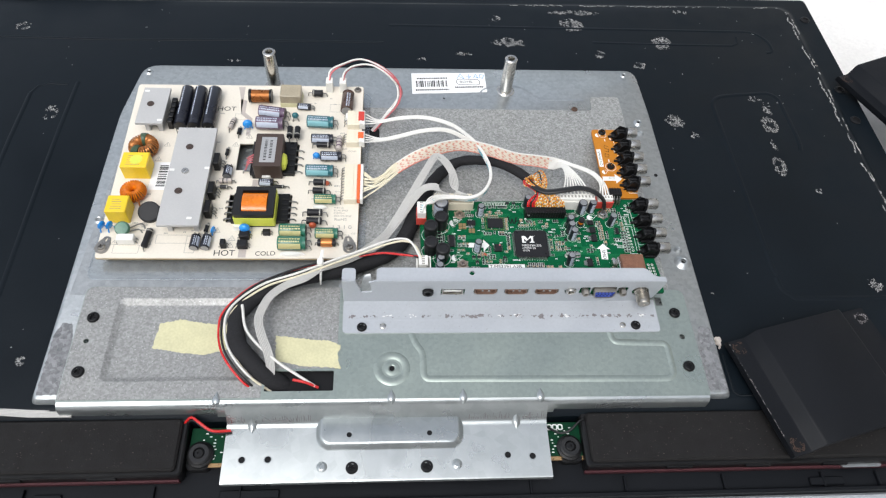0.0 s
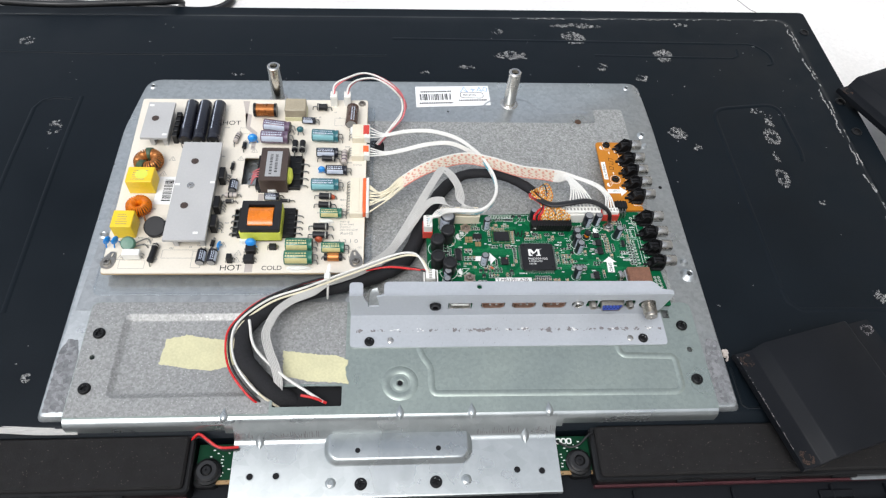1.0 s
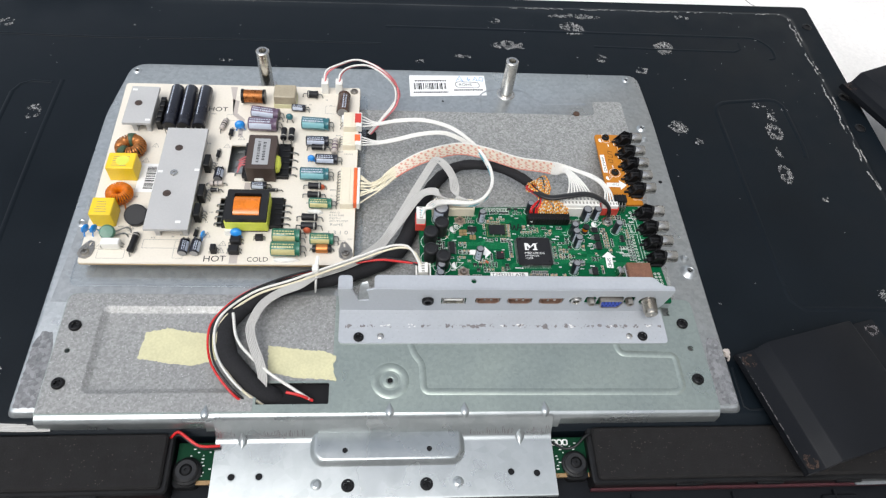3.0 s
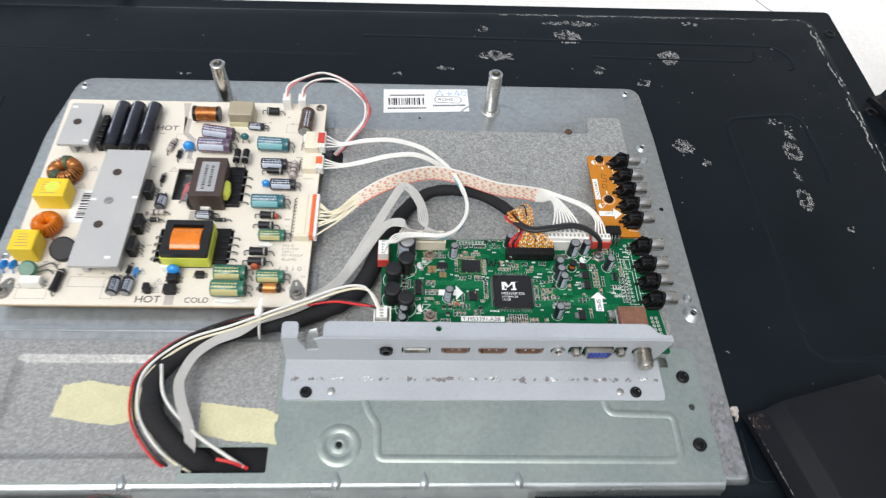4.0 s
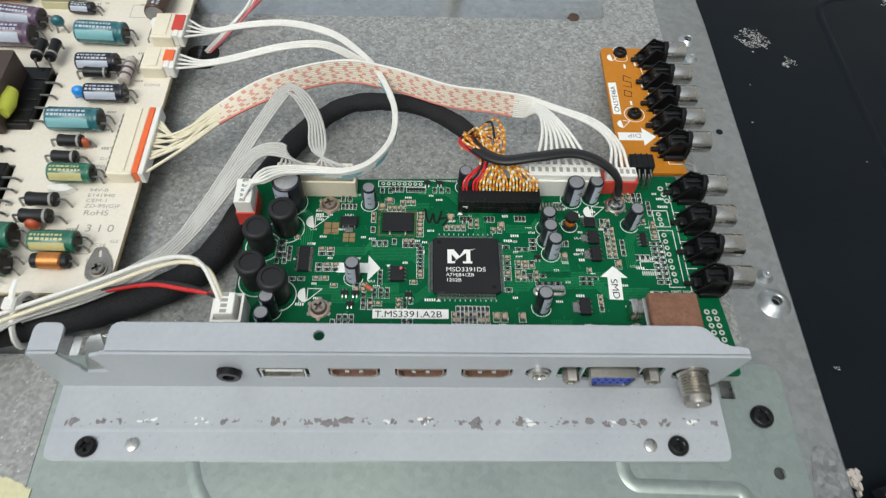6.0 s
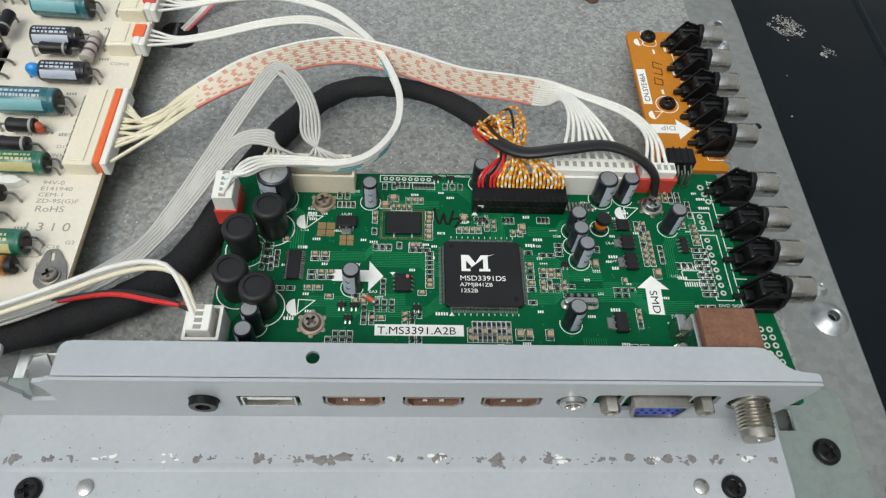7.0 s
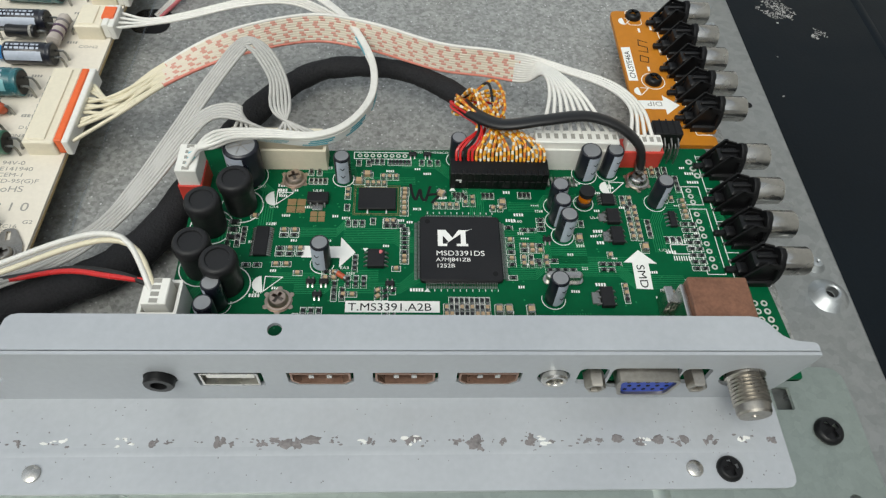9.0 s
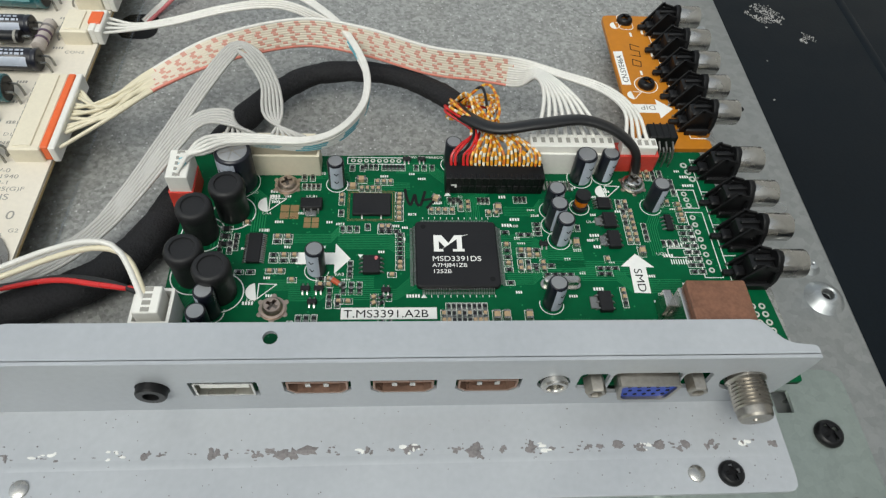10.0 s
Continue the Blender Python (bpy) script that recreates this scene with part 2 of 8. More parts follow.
def banded(name, ground, band, period, share, girth=1.0):
    """Wire insulation printed with short dashes along its length (the mesh's x runs with the wire)."""
    m = material(name, ground, 0.35, 0, 0.06, 60, 700, 0.02)
    n, l = m.node_tree.nodes, m.node_tree.links
    at = n.new("ShaderNodeUVMap")
    sx, md, lt, mx = n.new("ShaderNodeSeparateXYZ"), n.new("ShaderNodeMath"), n.new("ShaderNodeMath"), n.new("ShaderNodeMix")
    l.new(at.outputs[0], sx.inputs[0])
    md.operation, md.inputs[1].default_value = "MODULO", period
    lt.operation, lt.inputs[1].default_value = "LESS_THAN", period * share
    l.new(sx.outputs[0], md.inputs[0])
    l.new(md.outputs[0], lt.inputs[0])
    mx.data_type = "RGBA"
    mx.inputs["A"].default_value, mx.inputs["B"].default_value = (*ground, 1), (*band, 1)
    side, both = n.new("ShaderNodeMath"), n.new("ShaderNodeMath")
    side.operation, side.inputs[1].default_value = "LESS_THAN", girth
    both.operation = "MULTIPLY"
    l.new(sx.outputs[1], side.inputs[0])
    l.new(lt.outputs[0], both.inputs[0])
    l.new(side.outputs[0], both.inputs[1])
    l.new(both.outputs[0], mx.inputs["Factor"])
    l.new(mx.outputs["Result"], n["Principled BSDF"].inputs["Base Color"])
    return m


WIRE_RED_DASH = banded("white_wire_red_dashes", (0.68, 0.61, 0.5), (0.6, 0.3, 0.23), 5.3, 0.3, 0.6)
WIRE_SALMON = material("salmon_wire", (0.68, 0.24, 0.18), 0.35, 0, 0.15, 60, 700, 0.02)
WIRE_BLUE_DASH = banded("white_wire_blue_dashes", (0.78, 0.78, 0.75), (0.12, 0.4, 0.48), 13.0, 0.55, 0.5)
WIRE_TWIST = banded("twisted_yellow_white", (0.66, 0.29, 0.012), (0.7, 0.66, 0.55), 2.6, 0.4)
WIRE_ORANGE = banded("twisted_orange_yellow", (0.52, 0.13, 0.01), (0.74, 0.42, 0.05), 2.6, 0.4)


# ---- building kit: all sizes below are millimetres ----
MM = 0.001
BASE = {}


class Shape:
    def __init__(self):
        self.v, self.f, self.m, self.u, self.w = [], [], [], [], []

    def add(self, verts, faces, mi=0, mat=None, uv=None, around=1):
        o = len(self.v)
        self.v += [tuple(mat @ Vector(p)) for p in verts] if mat is not None else [tuple(p) for p in verts]
        self.u += uv if uv else [0.0] * len(verts)
        self.w += [(k % around) / around for k in range(len(verts))]
        self.f += [tuple(o + i for i in q) for q in faces]
        self.m += [mi] * len(faces)
        return self

    def loops(self, rings, mi=0, mat=None, close=True, cap=True, uv=None):
        n = len(rings[0])
        verts = [p for r in rings for p in r]
        faces = []
        for k in range(len(rings) - 1):
            for i in range(n if close else n - 1):
                j = (i + 1) % n
                faces.append((k * n + i, k * n + j, (k + 1) * n + j, (k + 1) * n + i))
        if cap:
            faces.append(tuple(reversed(range(n))))
            faces.append(tuple((len(rings) - 1) * n + i for i in range(n)))
        return self.add(verts, faces, mi, mat, [a for a in uv for _ in range(n)] if uv else None, n)

    def slab(self, x0, x1, y0, y1, z0, z1, r=0.0, c=0.0, mi=0, mat=None, seg=3):
        """A block with rounded upright edges (r) and a chamfered top edge (c)."""
        r = min(r, (x1 - x0) / 2.01, (y1 - y0) / 2.01)
        o = round_rect(x0, x1, y0, y1, r, seg)
        rings = [[(x, y, z0) for x, y in o]]
        if c:
            i = round_rect(x0 + c, x1 - c, y0 + c, y1 - c, max(r - c, 0.002) if r else 0.0, seg)
            rings += [[(x, y, z1 - c) for x, y in o], [(x, y, z1) for x, y in i]]
        else:
            rings += [[(x, y, z1) for x, y in o]]
        return self.loops(rings, mi, mat)

    def lathe(self, profile, at=(0, 0, 0), axis=(0, 0, 1), seg=20, mi=0, a0=0.0, a1=360.0, cap=True):
        """profile: (radius, height) pairs along the axis."""
        q = Vector(axis).normalized()
        q = Matrix.Identity(4) if q.z > 0.9999 else q.to_track_quat("Z", "Y").to_matrix().to_4x4()
        mat = Matrix.Translation(at) @ q
        full = a1 - a0 >= 360
        n = seg if full else seg + 1
        rings = []
        for r, h in profile:
            rings.append([(r * math.cos(radians(a0 + (a1 - a0) * i / seg)), r * math.sin(radians(a0 + (a1 - a0) * i / seg)), h) for i in range(n)])
        return self.loops(rings, mi, mat, close=full, cap=full and cap)

    def tube(self, pts, r, seg=8, mi=0, step=2.5, smooth=True, flat=1.0, cap=True, off=0.0):
        p = smooth_path(pts, step) if smooth else [Vector(a) for a in pts]
        rings, far = [], []
        up, run = None, off
        for i, a in enumerate(p):
            t = (p[min(i + 1, len(p) - 1)] - p[max(i - 1, 0)]).normalized()
            if up is None:
                up = t.orthogonal().normalized() if abs(t.z) > 0.95 else Vector((0, 0, 1))
            up = (up - t * up.dot(t)).normalized()
            s = t.cross(up)
            w = r(i / (len(p) - 1)) if callable(r) else r
            rings.append([tuple(a + s * (w * math.cos(2 * math.pi * k / seg)) + up * (w * flat * math.sin(2 * math.pi * k / seg))) for k in range(seg)])
            run += (a - p[i - 1]).length if i else 0
            far.append(run)
        return self.loops(rings, mi, uv=far, cap=cap)

    def plate(self, outer, z0, z1, holes=(), mi=0, mat=None):
        """A flat sheet of any outline with holes through it."""
        from_poly = [list(outer)] + [list(h) for h in holes]
        flat = [Vector((x, y, 0)) for ring in from_poly for x, y in ring]
        tris = tessellate([[Vector((x, y, 0)) for x, y in ring] for ring in from_poly])
        n = len(flat)
        verts = [(p.x, p.y, z1) for p in flat] + [(p.x, p.y, z0) for p in flat]
        faces = []
        for t in tris:
            a, b, c = (flat[i] for i in t)
            up = (b - a).cross(c - a).z > 0
            t = tuple(t) if up else tuple(reversed(t))
            faces += [t, tuple(n + i for i in reversed(t))]
        o = 0
        for k, ring in enumerate(from_poly):
            area = sum(ring[i][0] * ring[(i + 1) % len(ring)][1] - ring[(i + 1) % len(ring)][0] * ring[i][1] for i in range(len(ring)))
            for i in range(len(ring)):
                j = (i + 1) % len(ring)
                q = (o + i, n + o + i, n + o + j, o + j)
                faces.append(q if (area > 0) == (k > 0) else tuple(reversed(q)))
            o += len(ring)
        return self.add(verts, faces, mi, mat)


import itertools
from mathutils.geometry import tessellate_polygon as tessellate
from mathutils.noise import fractal


def round_rect(x0, x1, y0, y1, r, seg=3):
    if r <= 0.001:
        return [(x0, y0), (x1, y0), (x1, y1), (x0, y1)]
    out = []
    for cx, cy, a in ((x1 - r, y0 + r, -90), (x1 - r, y1 - r, 0), (x0 + r, y1 - r, 90), (x0 + r, y0 + r, 180)):
        out += [(cx + r * math.cos(radians(a + 90 * i / seg)), cy + r * math.sin(radians(a + 90 * i / seg))) for i in range(seg + 1)]
    return out


def round_poly(pts, r, seg=3):
    """A polygon with its corners rounded; r is one radius or one a corner."""
    out, n = [], len(pts)
    for i, p in enumerate(pts):
        rr = r[i] if isinstance(r, (list, tuple)) else r
        p, a, b = Vector(p), Vector(pts[i - 1]), Vector(pts[(i + 1) % n])
        u, w = (a - p).normalized(), (b - p).normalized()
        rr = min(rr, (a - p).length * 0.45, (b - p).length * 0.45)
        if rr < 0.01:
            out.append(tuple(p))
            continue
        for k in range(seg + 1):
            t = k / seg
            q = (p + u * rr) * (1 - t) ** 2 + p * 2 * t * (1 - t) + (p + w * rr) * t * t
            out.append((q.x, q.y))
    return out


def circle(x, y, r, n=14):
    return [(x + r * math.cos(2 * math.pi * i / n), y + r * math.sin(2 * math.pi * i / n)) for i in range(n)]


def smooth_path(pts, step=2.5):
    p = [Vector(a) for a in pts]
    p = [p[0] * 2 - p[1]] + p + [p[-1] * 2 - p[-2]]
    out = []
    for i in range(1, len(p) - 2):
        n = max(1, int((p[i + 1] - p[i]).length / step))
        for k in range(n):
            t = k / n
            a, b, c, d = p[i - 1 : i + 3]
            out.append(0.5 * (2 * b + (c - a) * t + (2 * a - 5 * b + 4 * c - d) * t * t + (3 * b - a - 3 * c + d) * t ** 3))
    return out + [p[-2]]


def data(name, s, mats, base=(0, 0, 0), angle=32):
    me = bpy.data.meshes.new(name)
    b = Vector(base)
    me.from_pydata([tuple((Vector(p) - b) * MM) for p in s.v], [], s.f)
    bad = me.validate()
    for m in mats if isinstance(mats, (list, tuple)) else [mats]:
        me.materials.append(m)
    me.polygons.foreach_set("material_index", s.m)
    if any(s.u):
        uv = me.uv_layers.new(name="along")
        idx = np.zeros(len(me.loops), dtype=np.int32)
        me.loops.foreach_get("vertex_index", idx)
        co = np.zeros((len(me.loops), 2), dtype=np.float32)
        co[:, 0] = np.array(s.u, dtype=np.float32)[idx]
        co[:, 1] = np.array(s.w, dtype=np.float32)[idx]
        uv.data.foreach_set("uv", co.ravel())
    me.polygons.foreach_set("use_smooth", [True] * len(me.polygons))
    me.set_sharp_from_angle(angle=radians(angle))
    me.update()
    return me


def thing(name, at, label, category, group="", kind=""):
    """An empty at a thing's base, for its parts."""
    ob = new(name)
    ob.empty_display_size = 0.01
    ob.location = Vector(at) * MM
    BASE[ob.name] = tuple(at)
    return tagged(ob, label, category, group, kind)


def whole(name, s, mats, at, label, category, group="", kind="", angle=32):
    """A thing of one mesh, with its origin at its base."""
    ob = new(name, data(name, s, mats, at, angle))
    ob.location = Vector(at) * MM
    BASE[ob.name] = tuple(at)
    return tagged(ob, label, category, group, kind)


SOCKET_LINING = material("bronzed_socket_shell", (0.3, 0.19, 0.14), 0.35, 0.6, 0.2, 200, 1200, 0.05)
APART = {"wire_leg", "pressed_rib", "front_lip", "corner_web", "dimple", "latch", "hole", "gusset", "pin", "slot", "rivet", "standoff", "spring", "notch", "pad", "through_hole", "clip", "flange_screw", "tape_turn", "transistor", "lead_wire", "bobbin_tooth", "end_cap", "collar", "groove_shade", "minus_mark", "foot", "pin_hole_shade", "pin_mark", "isolation_band", "ground_ring"}


def pieces_of(s):
    """The separate bodies of a shape, as shapes of their own."""
    root = list(range(len(s.v)))

    def find(i):
        while root[i] != i:
            root[i] = root[root[i]]
            i = root[i]
        return i

    for f in s.f:
        a = find(f[0])
        for i in f[1:]:
            root[find(i)] = a
    out = {}
    for f, m in zip(s.f, s.m):
        o, idx = out.setdefault(find(f[0]), (Shape(), {}))
        for i in f:
            if i not in idx:
                idx[i] = len(o.v)
                o.v.append(s.v[i])
                o.u.append(s.u[i])
                o.w.append(s.w[i])
        o.f.append(tuple(idx[i] for i in f))
        o.m.append(m)
    return [o for o, _ in out.values()]


def part(name, s, mats, parent, label="", angle=32):
    if name in APART:
        *rest, s = pieces_of(s)
        for o in rest:
            made = new(name, data(name, o, mats, BASE[parent.name], angle))
            made.parent = parent
            BASE[made.name] = BASE[parent.name]
            tagged(made, label)
    ob = new(name, s if isinstance(s, bpy.types.Mesh) else data(name, s, mats, BASE[parent.name], angle))
    ob.parent = parent
    BASE[ob.name] = BASE[parent.name]
    return tagged(ob, label)


def piece(name, me, parent, at, rz=0.0):
    """One more piece on a shared mesh, at a place of the world, under its parent."""
    ob = new(name, me)
    ob.parent = parent
    ob.matrix_basis = Matrix.Translation((Vector(at) - Vector(BASE[parent.name])) * MM) @ Matrix.Rotation(radians(rz), 4, "Z")
    return ob


def letters(parent, text, x, y, z, h, mat, rz=0.0, rx=0.0, wide=1.0, name="lettering", bold=0.0, label=""):
    """Words as thin raised print; x, y is the lower left corner, h the height of a capital."""
    cu = bpy.data.curves.new(name, "FONT")
    cu.body, cu.size, cu.extrude, cu.offset = text, h * 1.4 * MM, 0.00002, bold * MM
    tmp = bpy.data.objects.new("tmp", cu)
    raw = bpy.data.meshes.new_from_object(tmp)
    bpy.data.objects.remove(tmp)
    bpy.data.curves.remove(cu)
    me = bpy.data.meshes.new(name)
    me.from_pydata([tuple(v.co) for v in raw.vertices], [], [tuple(p.vertices) for p in raw.polygons])
    bpy.data.meshes.remove(raw)
    m = Matrix.Diagonal((wide, 1, 1, 1))
    me.transform(m)
    me.validate()
    me.materials.append(mat)
    ob = new(name, me)
    ob.parent = parent
    ob.matrix_basis = Matrix.Translation((Vector((x, y, z)) - Vector(BASE[parent.name])) * MM) @ Matrix.Rotation(radians(rz), 4, "Z") @ Matrix.Rotation(radians(rx), 4, "X")
    return tagged(ob, label)


def strip(s, pts, w, z, mi=0, h=0.05, closed=False):
    """A printed line of width w through the points."""
    n = len(pts)
    for i in range(n if closed else n - 1):
        a, b = Vector(pts[i]), Vector(pts[(i + 1) % n])
        d = (b - a).normalized()
        q = Vector((-d.y, d.x)) * w / 2
        e = d * w * 0.3
        c = [a - e - q, b + e - q, b + e + q, a - e + q]
        s.loops([[(p.x, p.y, z) for p in c], [(p.x, p.y, z + h + 0.005 * (i % 3)) for p in c]], mi)
    return s


LAYER = itertools.cycle(range(23))


def blob(s, x, y, rx, ry, z, h, mi=0, n=9, jag=0.35):
    h += 0.006 * next(LAYER)
    a = [(1 + random.uniform(-jag, jag)) for _ in range(n)]
    o = [(x + rx * a[i] * math.cos(2 * math.pi * i / n), y + ry * a[i] * math.sin(2 * math.pi * i / n)) for i in range(n)]
    i = [(x + (px - x) * 0.8, y + (py - y) * 0.8) for px, py in o]
    s.loops([[(px, py, z) for px, py in o], [(px, py, z + h) for px, py in i]], mi)
    return s


def rib(s, pts, w, h, z, mi=0, closed=False, step=2.0):
    """A pressed ridge: a low rounded bead along a path."""
    p = [Vector((*a, 0)) for a in pts]
    if closed:
        p = p + [p[0], p[1]]
    rings = []
    prof = [(-1.0, -0.15), (-0.72, 0.35), (-0.35, 0.85), (0, 1.0), (0.35, 0.85), (0.72, 0.35), (1.0, -0.15)]
    for i, a in enumerate(p):
        t = (p[min(i + 1, len(p) - 1)] - p[max(i - 1, 0)]).normalized()
        q = Vector((-t.y, t.x, 0))
        rings.append([tuple(a + q * (w / 2 * u) + Vector((0, 0, z + h * k))) for u, k in prof])
    return s.loops(rings, mi, close=False, cap=False)

# ---- support and television chassis ----
s = Shape().slab(-2500, 2500, -1500, 3000, -90, -62, 0, 0)
slab = whole("ground", s, SLAB, (0, 0, -90), "off-white stone slab that the television lies on", "ground", kind="structure")
s = Shape()
for pts in ([(330, 470), (352, 430), (380, 405), (392, 372)], [(520, 690), (500, 610), (540, 540)]):
    strip(s, pts, 1.2, -62, 0, 0.1)
part("crack", s, STAIN, slab, "thin dark crack in the slab")

# added wall, never in view: keeps low southern sky off the front faces
s = Shape().slab(-2500, 1300, -1180, -1100, -90, 800)
whole("sky_block_south", s, ADDED_WALL, (0, -1140, -90), "unseen wall added behind the viewer to block low sky", "wall", kind="structure")

# added wall, out of view: gives the right side something darker to reflect
s = Shape().slab(1300, 1380, -1180, 3000, -90, 1500)
whole("sky_block_east", s, ADDED_WALL, (1340, 900, -90), "unseen wall added to the east to darken reflections", "wall", kind="structure")

tv = thing("television_chassis", (-50, 120, -60), "black painted steel television back, scuffed and lying face down", "television")
# back cover: raised field with sloped shoulders and a low flange round it
XL, XR, YB, YT = -470, 333, -66, 336
def field(d, r):
    far = lambda x, y: y + 0.035 * (x - XR) if y > 200 else y
    return [(x, far(x, y)) for x, y in round_rect(XL - d, XR + d, YB - min(d, 8), YT + min(d, 12 + d * 0.32), r, 5)]
s = Shape()
s.loops([[(x, y, z) for x, y in field(d, r)] for d, r, z in ((32, 5, -60), (32, 5, -15.5), (31, 4.5, -14.5), (12, 14, -14.5), (9, 14, -14), (2, 14, -8.6), (0, 14, -8))])
panel = part("back_panel", s, BLACK_PAINT, tv)
s = Shape()
rib(s, round_poly([(222, 20), (222, 208), (284, 216), (286, 150)], 14, 5)[2:-2], 4.5, 0.45, -8)
rib(s, [(222, 24), (223, 14), (230, 7), (300, 7)], 4.5, 0.45, -8)
rib(s, round_poly([(-60, 292), (288, 298), (300, 285), (300, 268)], 10, 4), 3.5, 0.35, -8)
rib(s, [(130, 276), (200, 276), (262, 277), (268, 280), (270, 290)], 3, 0.3, -8)
for x, y in ((-305, 209), (-338, 195)):
    rib(s, [(x, y), (x - 1, y - 50), (x - 1, y - 110), (x, y - 200)], 4, 0.5, -8)
rib(s, [(-338, 195), (-334, 203), (-326, 207), (-312, 206)], 3, 0.5, -8)
rib(s, [(-420, 262), (-290, 262), (-180, 266), (-60, 268)], 3, 0.5, -8)
rib(s, [(165, -36), (165, -62), (168, -64.5), (215, -64.5)], 2.2, 0.9, -8)
part("pressed_rib", s, BLACK_PAINT, panel)
# paint chips: rings and ragged trails of bare primer
s = Shape()
def scuff(x, y, rx, ry, n, ring=0.6, z=-8.0, cell=0.42, s=s):
    """Ragged flakes: small cells kept where a noise field, strongest on a ring, is high."""
    ax, ay = rx + 2.5, ry + 2.5
    seed = Vector((x * 1.7, y * 1.3, n * 3.1))
    nx, ny = int(2 * ax / cell), int(2 * ay / cell)
    cut = 0.52 - 0.0035 * min(n, 60)
    v, f, at = [], [], {}

    def corner(i, j):
        if (i, j) not in at:
            at[(i, j)] = len(v)
            v.append((x - ax + i * cell, y - ay + j * cell, z + 0.07))
        return at[(i, j)]

    for i in range(nx):
        for j in range(ny):
            u, w = (-ax + (i + 0.5) * cell) / rx, (-ay + (j + 0.5) * cell) / ry
            far = math.hypot(u, w)
            core = math.exp(-(far / 0.9) ** 2)
            fall = 0.75 * math.exp(-((far - 0.8) / 0.34) ** 2) + 0.35 * core if ring > 0.35 else core
            q = Vector((x - ax + i * cell, y - ay + j * cell, 0)) + seed
            k = fall * (0.5 + 1.1 * fractal(q * 0.26, 1.0, 2.0, 3) + 0.75 * fractal(q * 0.9, 1.0, 2.0, 2)) - cut
            if 0 < k < 0.11 or (k > 0 and random.random() < 0.4):
                f.append((corner(i, j), corner(i + 1, j), corner(i + 1, j + 1), corner(i, j + 1)))
    if f:
        s.add(v, f)
for x, y, rx, ry, n, ring in ((-366, 276, 6, 5, 30, 0.8), (-317, 174, 5, 7, 34, 0.5), (-186, 239, 6, 2.5, 10, 0), (-25, 247, 8, 3, 10, 0), (42, 306, 5, 4, 22, 0.4),
        (114, 300, 11, 9, 60, 0.3), (52, 273, 16, 6, 55, 0.1), (10, 256, 14, 3, 14, 0), (134, 260, 6, 6, 14, 0.3), (168, 246, 6, 4, 26, 0.6), (195, 278, 8, 8, 60, 0.65),
        (224, 324, 12, 3, 22, 0.3), (184, 178, 9, 9, 46, 0.2), (198, 163, 5, 5, 18, 0.2), (284, 202, 2.6, 2.6, 12, 0.5), (244, 230, 3, 2, 6, 0), (262, 207, 7, 4, 30, 0.3), (270, 196, 5, 9, 34, 0.3),
        (266, 176, 6, 9, 46, 0.5), (262, 150, 3, 9, 22, 0.1), (260, 130, 5, 9, 40, 0.5), (284, 105, 3, 3, 16, 0.5), (171, 11, 1.5, 1.5, 5, 0), (295, 18, 6, 6, 36, 0.3), (287, 295, 2.2, 2, 8, 0.3),
        (120, 318, 30, 4, 18, 0), (-265, 279, 1.2, 1, 3, 0), (-278, -36, 3, 3, 14, 0.6), (300, 212, 2, 2, 4, 0)):
    scuff(x, y, rx, ry, n, ring)
for base in (331.8, 333.2, 334.6):
    y, dx, on = 58.0, 0.0, 1
    while y < 330:
        dx = 0.9 * dx + random.gauss(0, 0.45)
        if random.random() < 0.08:
            on = 1 - on
        if on:
            blob(s, base + dx, y, random.uniform(0.25, 0.8), random.uniform(0.5, 1.7), -8.3 if base < 333 else -8.9, 0.3, 0, 7, 0.5)
        y += random.uniform(0.5, 1.5)
x, on = 60.0, 1
while x < 331:
    if random.random() < 0.1:
        on = 1 - on
    if on:
        blob(s, x, 336 + 0.035 * (x - 333) + random.gauss(0, 0.5), random.uniform(0.6, 2.2), random.uniform(0.2, 0.6), -8.25, 0.3, 0, 6, 0.45)
    x += random.uniform(1, 3)
for _ in range(90):
    blob(s, random.uniform(-330, 330), random.uniform(-50, 330), random.uniform(0.2, 0.6), random.uniform(0.2, 0.6), -8.05, 0.12, 0, 5, 0.4)
tagged(part("paint_chip", s, CHIP_WHITE, panel, "pale scraped patches of bare primer"), kind="stuff")
s = Shape()
for x, y in ((354, 327), (352, 228), (352, 190)):
    s.lathe([(4.6, -14.6), (4.6, -13.8), (3.6, -13.2), (2.6, -13.2), (2.2, -14.3), (0.1, -14.3)], (x, y, 0), seg=16)
part("flange_screw", s, BLACK_PLASTIC, panel)

# lower part of the chassis, under the loudspeakers
s = Shape().slab(-470, 365, -121, -66, -60, -25, 0, 1.0)
s.slab(-470, 365, -121, -118.5, -25, -21, 0, 0.6)
for x in (-262, -190, -141, 30, 88, 150, 214, 250):
    s.slab(x, x + 1.2, -118, -109, -25, -22.5, 0, 0.3)
s.slab(-152, -118, -117, -112, -25, -23, 0.8, 0.5)
s.slab(206, 228, -117, -112, -25, -23, 0.8, 0.5)
s.slab(-255, -240, -117, -112, -25, -23, 0.8, 0.5)
part("lower_bezel", s, BLACK_COVER, tv)
part("bezel_edge", Shape().slab(-470, 365, -131, -121.2, -60, -27, 0, 1.5), PAINT_GREY, tv, "thin grey outer rim of the bezel")

